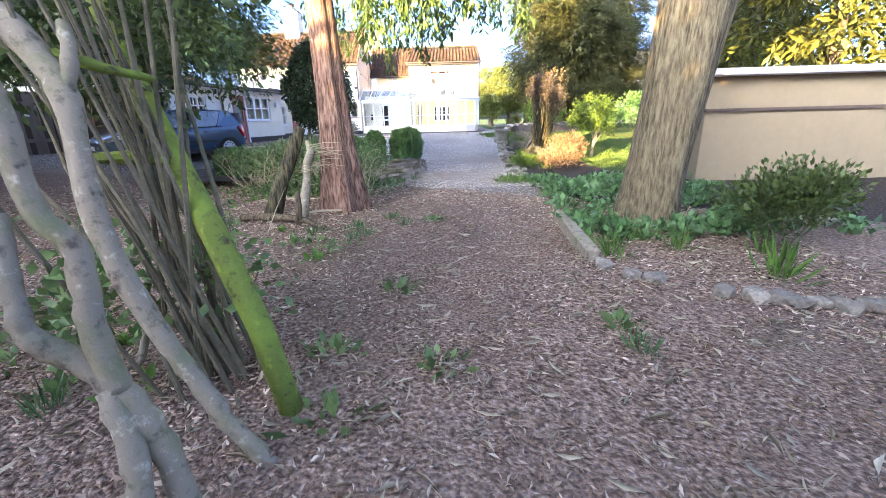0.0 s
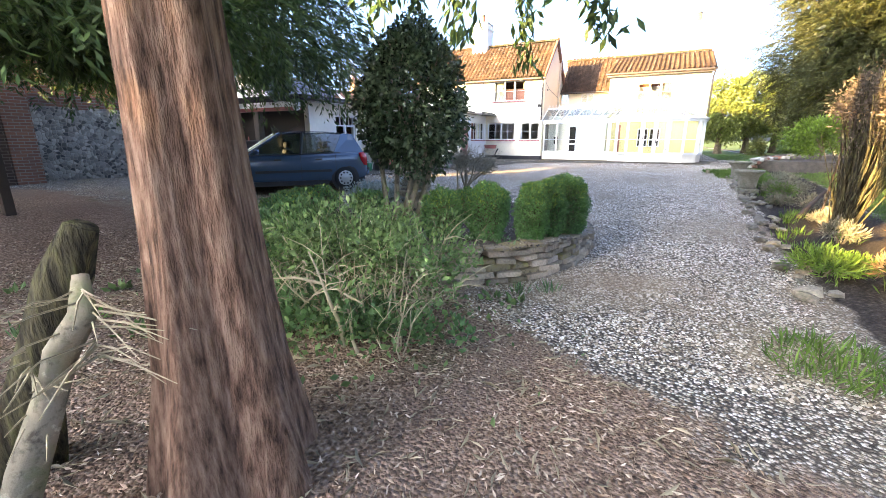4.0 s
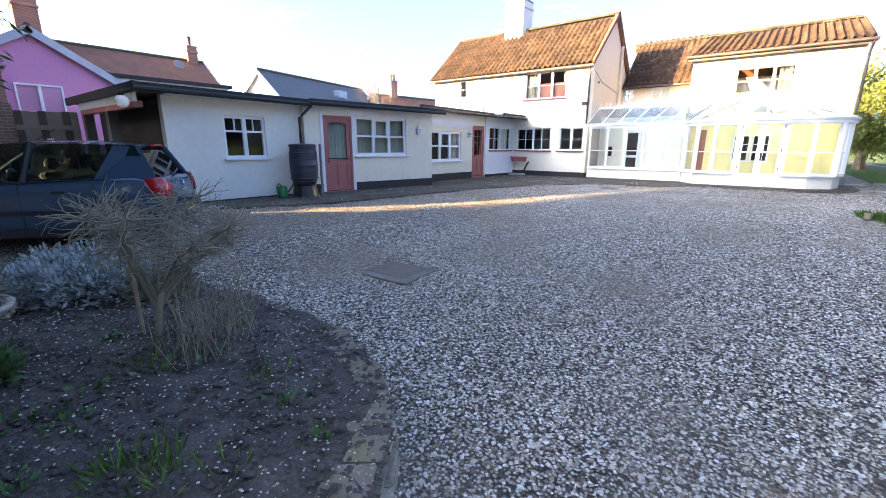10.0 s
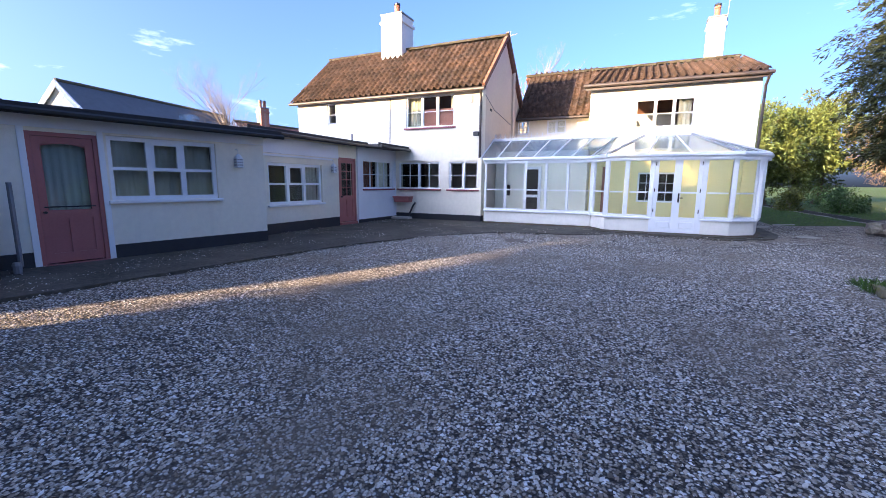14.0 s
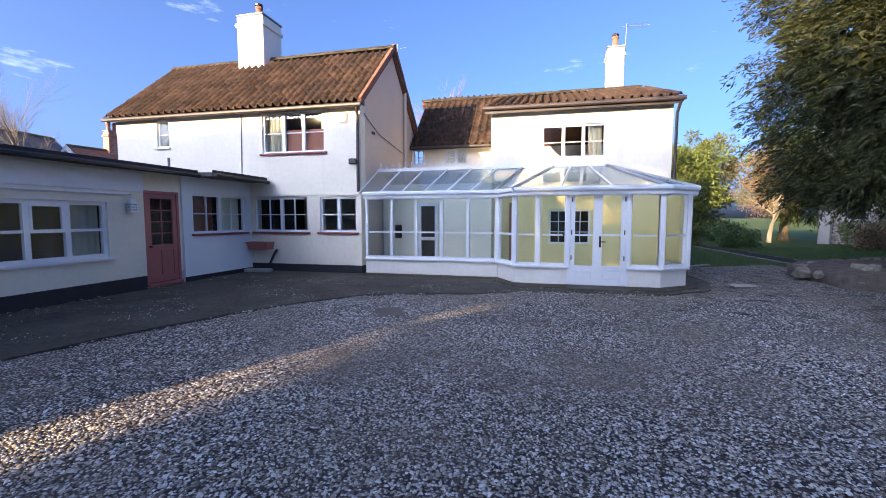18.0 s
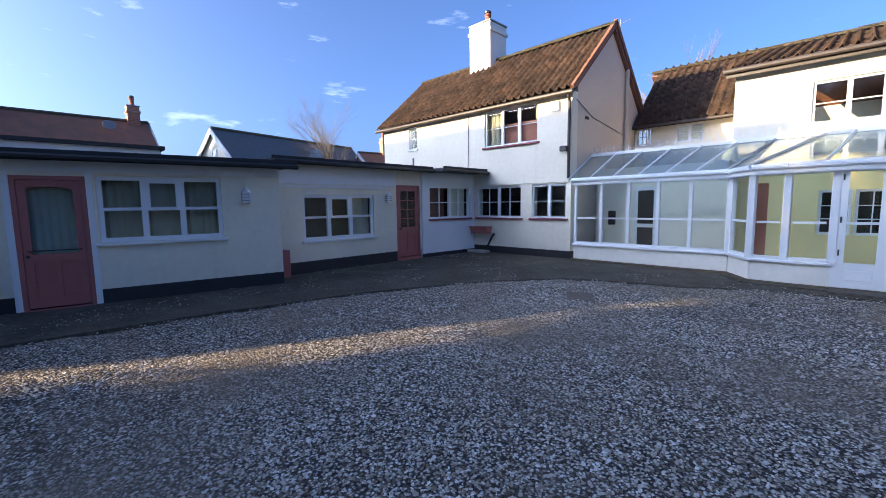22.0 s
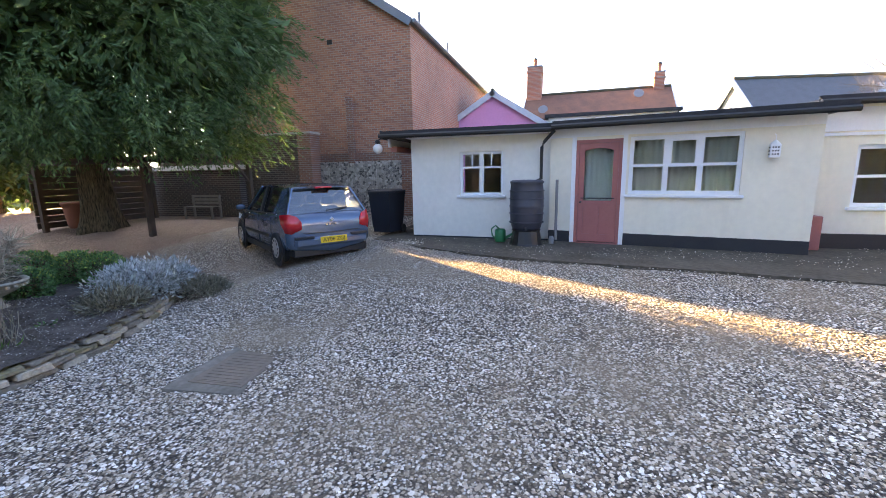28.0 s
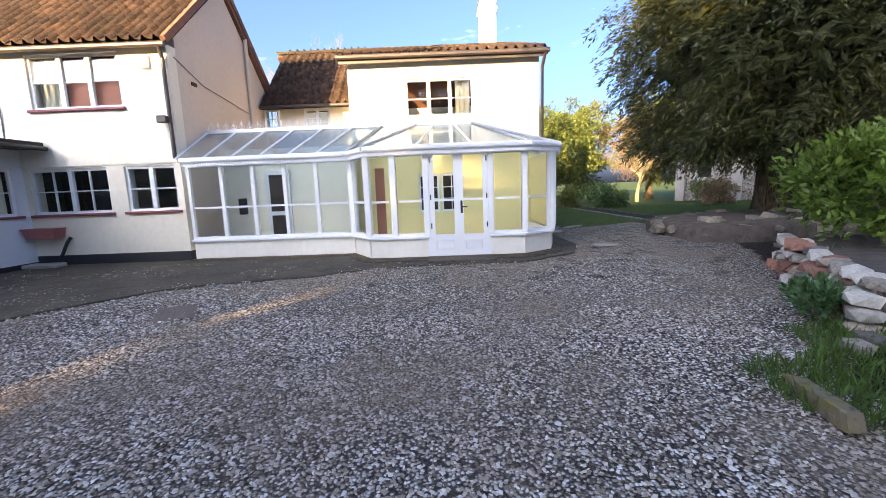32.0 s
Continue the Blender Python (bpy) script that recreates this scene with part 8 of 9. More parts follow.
for k, (x, y, r, h) in enumerate(((4.02, -20.03, 0.235, 0.60), (4.50, -19.80, 0.235, 0.66), (5.0, -19.63, 0.185, 0.66), (5.1, -19.23, 0.205, 0.71), (5.17, -18.63, 0.31, 0.82), (3.55, -18.2, 0.24, 0.5), (3.9, -18.0, 0.27, 0.56))):
    box_bush(x, y, soil_z(x, y) - 0.05, r, h, 60 + k, (13000, 13000, 14000, 17000, 26000, 5000, 5000)[k], (0.026, 0.026, 0.026, 0.025, 0.022, 0.04, 0.04)[k])
for k, (x, y, r, h) in enumerate(((0.5, -18.35, 0.3, 0.5), (0.58, -18.9, 0.3, 0.52), (0.85, -19.5, 0.32, 0.55), (1.2, -20.0, 0.34, 0.55), (1.75, -20.3, 0.33, 0.55), (1.6, -18.3, 0.3, 0.42), (2.3, -20.5, 0.3, 0.5))):
    box_bush(x, y, soil_z(x, y) - 0.06, r, h, 80 + k, 3200, 0.045, label="rounded dark box bush at the bed's back")

# clipped standard holly on several stems
ho = thing("standard_holly", "clipped glossy evergreen on four bare stems", "tree", pose(3.16, -19.3, soil_z(3.16, -19.3) - 0.05))
for k, (dx, dy, lean) in enumerate(((0, 0, 0.05), (0.16, 0.05, 0.16), (-0.14, 0.08, -0.2), (0.08, -0.12, 0.22), (-0.2, -0.06, -0.3))):
    part("stem", tube([(dx - 0.2, dy, -0.05), (dx - 0.12 + lean * 0.4, dy, 0.45), (dx + lean, dy * 1.5, 1.1), (dx * 0.6 + lean * 0.6, dy, 1.9)], [0.05, 0.042, 0.035, 0.015], 8), M["bark_pale"], ho, shade=True)
g_ = np.random.default_rng(5)
n_ = 15000
u_ = unit(g_.normal(0, 1, (n_, 3)))
p_ = u_ * (g_.uniform(0.62, 1.05, (n_, 1))) * np.array([0.74, 0.74, 1.02]) * (1 + 0.07 * np.sin(u_[:, :1] * 6) * np.cos(u_[:, 2:] * 7))
p_[:, :2] *= 1 - 0.30 * np.clip(p_[:, 2:] / 1.1, -0.2, 1)
soup("crown", leaves(g_, p_ + np.array([0, 0, 1.82]), u_ * 0.6 + np.array([0, 0, -0.2]), 0.08, 1.9, 0.35, 0.8), LEAF, M["holly"], ho)
bm_, _ = branchy((0, 0, 0.8), (0, 0, 1.9), 0.05, 0.9, levels=3, kids=6, seed=4)
part("branchwork", bm_, M["twig"], ho)

# sprawling privet and ivy bush with pale twigs
sp = thing("privet_bush", "sprawling privet and ivy bush with pale bare twigs", "bush", pose(3.45, -21.4, land(3.45, -21.4)))
g_ = np.random.default_rng(15)
pos, out = clumpy(g_, 9500, (0, 0.1, 0.42), (1.45, 0.8, 0.45), 80, 0.28, 0.3, -0.2)
soup("foliage", leaves(g_, pos, out + np.array([0, 0, 0.4]), 0.056, 1.9, 0.3, 0.8), LEAF, M["ivy"], sp)
pos, out = clumpy(g_, 2200, (-0.5, 0.0, 0.5), (0.8, 0.7, 0.35), 40, 0.2, 0.4, 0)
soup("broad_foliage", leaves(g_, pos, out + np.array([0, 0, 0.6]), 0.075, 1.7, 0.3, 0.7), LEAF, M["hellebore"], sp)
tw = bmesh.new()
for k in range(190):
    x, y = rp.uniform(-1.2, 1.15), rp.uniform(-0.7, 0.45)
    a = rp.uniform(0, 2 * math.pi)
    d = Vector((math.cos(a) * rp.uniform(0.1, 0.8), math.sin(a) * rp.uniform(0.1, 0.7) - 0.15, rp.uniform(0.5, 1.2))).normalized()
    L = rp.uniform(0.5, 1.15)
    pts = [Vector((x, y, -0.02))]
    for j in range(6):
        d = (d + Vector((rp.uniform(-0.32, 0.32), rp.uniform(-0.32, 0.32), rp.uniform(-0.34, 0.14)))).normalized()
        pts.append(pts[-1] + d * L / 6)
    r0 = rp.uniform(0.004, 0.0085)
    tube(pts, [r0, r0 * 0.95, r0 * 0.85, r0 * 0.75, r0 * 0.6, r0 * 0.45, r0 * 0.3], 5, tw)
    for j in (3, 4):
        q = pts[j] + Vector((rp.uniform(-0.2, 0.2), rp.uniform(-0.2, 0.2), rp.uniform(0.0, 0.22)))
        tube([pts[j], pts[j].lerp(q, 0.5) + Vector((0, 0, 0.02)), q], [r0 * 0.6, r0 * 0.45, r0 * 0.25], 4, tw)
part("twig_mass", tw, M["twig_pale"], sp)

# tangle of bare pale stems over ivy, in front of the bed's end
tg = thing("tangled_shrub", "tangle of bare pale stems over low ivy leaves", "shrub", pose(4.1, -22.0, land(4.1, -22.0)))
rq = random.Random(58)
for k in range(46):
    p = Vector((rq.uniform(-1.5, 0.85), rq.uniform(-0.4, 0.45), -0.03))
    d = Vector((rq.uniform(-0.7, 0.7), rq.uniform(-0.4, 0.5), rq.uniform(0.7, 1.3))).normalized()
    L, r0 = rq.uniform(0.55, 1.25), rq.uniform(0.006, 0.015) if k > 3 else 0.02
    pts = [p]
    for j in range(7):
        d = (d + Vector((rq.uniform(-0.38, 0.38), rq.uniform(-0.38, 0.38), rq.uniform(-0.35, 0.2)))).normalized()
        pts.append(pts[-1] + d * L / 7)
    part("stem", tube(pts, [r0 * (1 - 0.1 * j) for j in range(8)], 6), M["twig_pale"], tg, shade=True)
    for j in (3, 5):
        q = pts[j] + Vector((rq.uniform(-0.3, 0.3), rq.uniform(-0.25, 0.25), rq.uniform(0.0, 0.28)))
        part("side_twig", tube([pts[j], pts[j].lerp(q, 0.5) + Vector((0, 0, 0.03)), q], [r0 * 0.6, r0 * 0.45, r0 * 0.2], 5), M["twig_pale"], tg)
g_ = np.random.default_rng(59)
pos, out = clumpy(g_, 2600, (-0.3, 0.0, 0.14), (1.45, 0.55, 0.2), 46, 0.16, 0.3, 0)
soup("low_foliage", leaves(g_, pos, out + np.array([0, 0, 0.8]), 0.065, 1.5, 0.3, 0.7), LEAF, M["hellebore"], tg)
pos, out = clumpy(g_, 2300, (-0.35, 0.1, 0.62), (1.35, 0.6, 0.36), 46, 0.2, 0.3)
soup("foliage", leaves(g_, pos, out + np.array([0, 0, 0.5]), 0.058, 1.9, 0.3, 0.8), LEAF, M["ivy"], tg)
db = part("fallen_branch", tube([(3.05, -22.75, land(3, -22.7) + 0.03), (3.5, -22.68, land(3.5, -22.7) + 0.07), (3.85, -22.6, land(3.8, -22.6) + 0.04), (4.2, -22.5, land(4.2, -22.5) + 0.03)], [0.013, 0.016, 0.014, 0.008], 6), M["twig_pale"])
tagged(db, "pale dead branch lying on the leaf litter", "branch")

# multi-stemmed shrub beside the path's start
ms = thing("multi_stem_shrub", "clump of thin upright mossy shrub stems", "shrub", pose(5.07, -27.64, land(5.0, -27.6)))
bm_ = bmesh.new()
for k in range(34):
    a, r = rp.uniform(0, 6.28), rp.uniform(0, 0.28)
    x, y = r * math.cos(a), r * math.sin(a)
    lean = Vector((rp.uniform(-0.55, 0.12), rp.uniform(-0.15, 0.35), 1)).normalized()
    L = rp.uniform(1.6, 3.4)
    p0 = Vector((x, y, -0.05))
    tube([p0, p0 + lean * L * 0.35 + Vector((rp.uniform(-0.05, 0.05), 0, 0)), p0 + lean * L * 0.7, p0 + lean * L + Vector((rp.uniform(-0.2, 0.2), rp.uniform(-0.2, 0.2), 0))], [rp.uniform(0.010, 0.019), 0.012, 0.009, 0.004], 6, bm_)
part("stem_clump", bm_, M["stem_brown"], ms)
g_ = np.random.default_rng(25)
pos, out = clumpy(g_, 6500, (-0.6, 0.4, 1.85), (1.0, 0.8, 0.5), 50, 0.3, 0.3)
soup("foliage", leaves(g_, pos, out, 0.05, 1.8), LEAF, M["shrub_dark"], ms)
pos, out = clumpy(g_, 700, (-0.4, 0.1, 0.35), (0.7, 0.6, 0.4), 30, 0.2, 0.3, 0)
soup("low_foliage", leaves(g_, pos, out, 0.07, 1.6), LEAF, M["ivy"], ms)
lg = thing("mossy_leaning_branch", "thick bright green mossy branch leaning over", "branch")
part("branch", tube([(5.54, -27.93, -0.5), (5.38, -27.79, -0.12), (5.16, -27.65, 0.3), (4.92, -27.47, 0.66), (4.72, -27.32, 0.98), (4.4, -27.07, 1.5)], [0.055, 0.058, 0.062, 0.06, 0.055, 0.045], 10, wob=0.1, rnd=random.Random(2)), M["bark_moss"], lg, shade=True)
part("stub", tube([(4.96, -27.5, 0.62), (4.8, -27.62, 0.66), (4.66, -27.69, 0.66)], [0.035, 0.03, 0.022], 7), M["bark_moss"], lg)
SHRUB = look((6.303, -29.517, 0.785), (6.242, -27.609, 0.191), -1.5)
def cam0(px, py, f):
    """A place in the pale shrub: across, down and away from its nearest twigs."""
    return SHRUB @ Vector(((px - 784) / 731 * f, (441 - py) / 731 * f, -f))
nb = thing("pale_branched_shrub", "pale smooth forked branches close to the path", "shrub")
def flowing(pts, radii, n=5, seed=1):
    """A smooth run through points, with small swellings."""
    rr, P, R = random.Random(seed), [], []
    for i in range(len(pts) - 1):
        a, b, c, d = pts[max(i - 1, 0)], pts[i], pts[i + 1], pts[min(i + 2, len(pts) - 1)]
        for k in range(n):
            u = k / n
            P.append(0.5 * (2 * b + (c - a) * u + (2 * a - 5 * b + 4 * c - d) * u * u + (3 * b - 3 * c + d - a) * u ** 3) + Vector([rr.uniform(-0.004, 0.004) for _ in range(3)]))
            R.append((radii[i] * (1 - u) + radii[i + 1] * u) * rr.uniform(0.9, 1.13))
    return P + [pts[-1]], R + [radii[-1]]
def limb_at(pts, radii, name="branch", mt="bark_pale"):
    P, R = flowing([cam0(*p) for p in pts], radii, 5, len(pts) + int(pts[0][0]))
    part(name, tube(P, R, 12, wob=0.07, rnd=random.Random(len(pts))), M[mt], nb, shade=True)
limb_at([(350, 930, 1.32), (290, 790, 1.27), (215, 690, 1.22), (120, 630, 1.17), (50, 595, 1.12), (25, 520, 1.1), (0, 380, 1.1)], [0.042, 0.04, 0.04, 0.034, 0.03, 0.026, 0.02])
limb_at([(215, 690, 1.22), (165, 580, 1.18), (140, 450, 1.16), (60, 370, 1.12), (0, 200, 1.08), (-60, 60, 1.05)], [0.036, 0.033, 0.032, 0.034, 0.03, 0.02])
limb_at([(255, 910, 1.2), (235, 800, 1.2), (190, 690, 1.2)], [0.035, 0.033, 0.03])
limb_at([(485, 825, 1.62), (400, 740, 1.6), (330, 650, 1.58), (250, 540, 1.55), (165, 370, 1.5), (120, 180, 1.5), (60, 90, 1.5), (-10, 20, 1.5)], [0.03, 0.034, 0.036, 0.038, 0.04, 0.042, 0.05, 0.05])
limb_at([(120, 190, 1.5), (125, 110, 1.5), (112, 40, 1.5)], [0.03, 0.026, 0.02], "twig")
limb_at([(250, 640, 1.56), (262, 570, 1.56), (230, 520, 1.56)], [0.015, 0.017, 0.012], "twig")
limb_at([(60, 90, 1.5), (180, 120, 1.6), (270, 140, 1.8)], [0.025, 0.02, 0.014], "twig", "bark_moss")

# young leafy shoot and low ivy
ys = thing("young_elder_shoot", "thin shoot with fresh bright green leaves", "shrub", pose(4.72, -26.82, land(4.7, -26.8)))
g_ = np.random.default_rng(88)
for k in range(6):
    tip = Vector((rp.uniform(-0.25, 0.3), rp.uniform(-0.2, 0.25), rp.uniform(0.35, 0.95)))
    part("stem", tube([(0, 0, -0.03), tip * 0.5 + Vector((0.03, 0, 0)), tip], [0.009, 0.006, 0.003], 5), M["stem_brown"], ys)
    p_ = np.array(tip) * g_.uniform(0.35, 1.05, (16, 1)) + g_.normal(0, 0.04, (16, 3))
    soup("foliage", leaves(g_, p_, g_.normal(0, 1, (16, 3)) * np.array([1, 1, 0.3]) + np.array([0, 0, 0.3]), 0.06, 1.8, 0.25, 0.3), LEAF, M["daffodil"], ys)
n_ = 3600
p_ = np.stack([3.55 + 1.25 * g_.normal(0, 0.5, n_), -21.75 + 0.75 * g_.normal(0, 0.5, n_), np.zeros(n_)], 1)
p_[:, 2] = [land(x, y) + 0.02 for x, y in p_[:, :2]]
p_[:, 2] += g_.uniform(0, 0.16, n_)
tagged(soup("ground_ivy", leaves(g_, p_, g_.normal(0, 0.7, (n_, 3)) + np.array([0, 0, 0.7]), 0.06, 1.6, 0.3, 0.5), LEAF, M["ivy"]), "low ivy leaves spreading under the privet", "ground cover", kind="stuff")

# fallen wood at the conifer's foot
fw = thing("fallen_wood", "mossy split logs leaning at the conifer's foot", "log")
part("log", tube([(3.72, -23.85, -0.47), (3.86, -23.82, -0.1), (4.0, -23.75, 0.25), (4.1, -23.68, 0.52), (4.2, -23.62, 0.74)], [0.12, 0.105, 0.09, 0.085, 0.06], 10, wob=0.25, rnd=random.Random(5)), M["bark_dark"], fw, shade=True)
part("split_branch", tube([(4.26, -24.12, -0.46), (4.28, -24.0, -0.15), (4.3, -23.9, 0.08), (4.3, -23.82, 0.28), (4.34, -23.74, 0.42), (4.28, -23.7, 0.56)], [0.06, 0.065, 0.05, 0.055, 0.05, 0.025], 9, wob=0.2, rnd=random.Random(6)), M["bark_pale"], fw, shade=True)
part("root_log", tube([(3.35, -24.0, -0.43), (3.75, -24.12, -0.40), (4.1, -24.2, -0.41), (4.4, -24.35, -0.42), (4.75, -24.65, -0.46)], [0.045, 0.06, 0.05, 0.045, 0.03], 9, wob=0.22, rnd=random.Random(7)), M["bark"], fw, shade=True)
part("stump", tube([(4.28, -24.35, -0.47), (4.3, -24.33, -0.2), (4.29, -24.3, -0.05)], [0.045, 0.038, 0.03], 8, wob=0.15, rnd=random.Random(8)), M["bark"], fw, shade=True)
part("pale_stick", tube([(4.1, -24.18, -0.38), (4.4, -24.0, -0.36), (4.72, -23.85, -0.38)], [0.018, 0.02, 0.014], 6), M["twig_pale"], fw)
part("long_stick", tube([(4.08, -24.85, -0.46), (4.12, -24.6, -0.2), (4.15, -24.3, 0.02)], [0.006, 0.005, 0.003], 5), M["twig_pale"], fw)
for p0, L, n_t in ((Vector((4.32, -23.72, 0.3)), 0.5, 26), (Vector((4.24, -23.9, 0.1)), 0.25, 14)):
    for k in range(n_t):
        a = rp.uniform(-1.5, 0.5)
        q0 = p0 + Vector((rp.uniform(-0.03, 0.03), 0, rp.uniform(-0.12, 0.22))); l_ = L * rp.uniform(0.5, 1.1)
        d = Vector((math.cos(a), math.sin(a), rp.uniform(-0.2, 0.15)))
        part("broken_twig", tube([q0, q0 + d * l_ * 0.5 + Vector((0, 0, rp.uniform(-0.03, 0.05))), q0 + d * l_], [0.005, 0.004, 0.0015], 4), M["twig_pale"], fw)

# bare twisted shrub with its stake, grey and dry plants in the bed
bs = thing("twisted_shrub", "bare twisted shrub with a dense twiggy dome beside a wooden stake", "shrub", pose(2.79, -16.73, soil_z(2.79, -16.73) - 0.03))
rb = random.Random(41)
part("trunk", tube([(0, 0, -0.04), (0.03, 0.01, 0.14), (0.05, 0.03, 0.3), (0.1, 0.05, 0.46)], [0.034, 0.028, 0.026, 0.02], 8, wob=0.12, rnd=rb), M["twig_grey"], bs, shade=True)
forks, fine = [], bmesh.new()
for k in range(9):
    a = 2 * math.pi * k / 9 + rb.uniform(-0.25, 0.25)
    p0 = Vector((0.04, 0.02, rb.uniform(0.2, 0.34)))
    p3 = Vector((0.16 + 0.42 * math.cos(a), 0.1 + 0.42 * math.sin(a), rb.uniform(0.78, 1.08)))
    p1, p2 = p0.lerp(p3, 0.35) + Vector((rb.uniform(-0.04, 0.04), rb.uniform(-0.04, 0.04), 0.03)), p0.lerp(p3, 0.7) + Vector((rb.uniform(-0.06, 0.06), rb.uniform(-0.06, 0.06), 0.04))
    part("limb", tube([p0, p1, p2, p3], [0.017, 0.014, 0.010, 0.006], 6), M["twig_grey"], bs)
    forks += [p1.lerp(p2, 0.6), p2, p2.lerp(p3, 0.5), p3]
for k in range(620):
    q = rb.choice(forks)
    d = Vector((rb.gauss(0, 1), rb.gauss(0, 1), rb.gauss(0.3, 0.7))).normalized()
    pts = [q]
    for j in range(4):
        d = (d + Vector((rb.uniform(-0.6, 0.6), rb.uniform(-0.6, 0.6), rb.uniform(-0.5, 0.5)))).normalized()
        pts.append(pts[-1] + d * rb.uniform(0.05, 0.1))
        off = pts[-1] - Vector((0.16, 0.1, 0.96))
        k_ = math.sqrt((off.x / 0.64) ** 2 + (off.y / 0.64) ** 2 + (off.z / 0.38) ** 2)
        if k_ > 1: pts[-1] = Vector((0.16, 0.1, 0.96)) + off / k_
    tube(pts, [0.0048, 0.004, 0.0034, 0.0027, 0.0018], 4, fine)
for k in range(150):
    a, r_ = rb.uniform(-0.6, 2.2), rb.uniform(0.1, 0.5)
    q = Vector((0.2 + r_ * math.cos(a), 0.12 + r_ * math.sin(a), 0.0))
    e = q + Vector((rb.uniform(-0.15, 0.2), rb.uniform(-0.15, 0.2), rb.uniform(0.25, 0.55)))
    tube([q, q.lerp(e, 0.5) + Vector((rb.uniform(-0.05, 0.05), rb.uniform(-0.05, 0.05), 0.03)), e], [0.003, 0.0026, 0.0015], 4, fine)
part("twig_mass", fine, M["twig_grey"], bs)
part("stake", tube([(-0.1, -0.06, -0.05), (-0.12, -0.06, 0.86)], 0.016, 6), M["twig_pale"], bs)
def tuft(name, label, x, y, z, n, r, h, leaf, seed, w=7.0, cat="plant", group="", lean=0.6):
    """A clump of blades rising from one foot."""
    t = thing(name, label, cat, pose(x, y, z), group=group)
    g = np.random.default_rng(seed)
    p = np.concatenate([g.normal(0, r * 0.45, (n, 2)), np.zeros((n, 1))], 1)
    d = np.concatenate([p[:, :2] / max(r, 1e-3) * lean, np.ones((n, 1))], 1)
    soup("foliage", leaves(g, p, d, h, w, 0.15, 0.22), LEAF, M[leaf], t)
    return t
def mound(name, label, x, y, z, r, h, n, size, leaf, seed, aspect=3.0, cat="shrub", group=""):
    t = thing(name, label, cat, pose(x, y, z), group=group)
    g = np.random.default_rng(seed)
    pos, out = clumpy(g, n, (0, 0, h * 0.42), (r, r, h * 0.55), 30, r * 0.32, 0.45, -0.1)
    soup("foliage", leaves(g, pos, out + np.array([0, 0, 0.5]), size, aspect, 0.2, 0.6), LEAF, M[leaf], t)
    for k in range(5):
        a = k * 1.26
        part("stem", tube([(0, 0, -0.05), (r * 0.5 * math.cos(a), r * 0.5 * math.sin(a), h * 0.5)], 0.01, 4), M["twig"], t)
    return t
mound("silver_shrub", "silver-grey rounded shrub by the parked car", 1.1, -16.75, soil_z(1.1, -16.75) - 0.12, 0.62, 0.58, 6500, 0.075, "grey_leaf", 1)
mound("silver_shrub", "silver-grey rounded shrub by the parked car", 0.55, -17.0, soil_z(0.55, -17.0) - 0.1, 0.5, 0.46, 3600, 0.08, "grey_leaf", 2)
mound("lavender_bush", "dry grey-green lavender clump", 1.75, -16.35, soil_z(1.75, -16.35) - 0.1, 0.34, 0.26, 1400, 0.13, "lavender", 3, 7)
mound("lavender_bush", "dry grey-green lavender clump", 0.55, -16.15, land(0.5, -16.1) - 0.02, 0.36, 0.2, 1500, 0.11, "lavender", 5, 7)
mound("heather_tuft", "dry reddish heather in the stone urn", 2.25, -17.75, soil_z(2.25, -17.75) + 0.33, 0.3, 0.2, 900, 0.11, "lavender", 6, 8)
mound("blue_green_perennial", "small blue-green perennial in the soil bed", 2.86, -17.72, soil_z(2.86, -17.72) - 0.04, 0.24, 0.24, 1100, 0.08, "hellebore", 7, 2.5)
for k, (x, y) in enumerate(((4.1, -17.32), (4.72, -17.72), (4.25, -17.2), (3.0, -16.75), (4.45, -17.0), (3.0, -16.25), (3.85, -16.5), (3.2, -16.9))):
    tuft("daffodil_clump", "clump of fresh green daffodil blades", x, y, soil_z(x, y) - 0.02, 44 if k < 3 else 14, 0.13, 0.14, "daffodil", 200 + k, 11, group="daffodil clumps")
for k in range(16):
    x, y = rp.uniform(2.4, 4.7), rp.uniform(-18.0, -16.1)
    if inside(x, y, BED + BED_BACK):
        tuft("seedling_weed", "small green weed in the soil bed", x, y, soil_z(x, y) - 0.02, 18, 0.09, 0.07, "hellebore", 230 + k, 2.0, group="bed weeds", lean=1.5)
for k in range(10):
    x, y = rp.uniform(4.2, 5.0), rp.uniform(-20.0, -19.2)
    tuft("hellebore_plant", "broad-leaved green perennial at the bed's edge", x, y, soil_z(x, y) - 0.03 if inside(x, y, BED + BED_BACK) else land(x, y), 16, 0.13, 0.085, "hellebore", 250 + k, 1.8, group="edge perennials", lean=1.4)

# laurel, border shrubs
la = thing("laurel_bush", "large glossy green laurel above the rubble wall", "bush", pose(11.75, -3.1, 0.35))
g_ = np.random.default_rng(35)
pos, out = clumpy(g_, 9000, (0, 0, 0.75), (1.08, 1.1, 0.72), 70, 0.32, 0.55, -0.6)
soup("foliage", leaves(g_, pos, out + np.array([0, 0, 0.3]), 0.125, 2.2, 0.25, 0.6), LEAF, M["laurel"], la)
part("stem_clump", branchy((0, 0, -0.3), (0, 0, 0.6), 0.05, 0.7, levels=2, kids=5, seed=5)[0], M["twig"], la)
co = thing("twiggy_column_shrub", "tall brown twiggy climber on a leaning post", "shrub", pose(9.15, -15.2, land(9.1, -15.2)))
bm_ = bmesh.new()
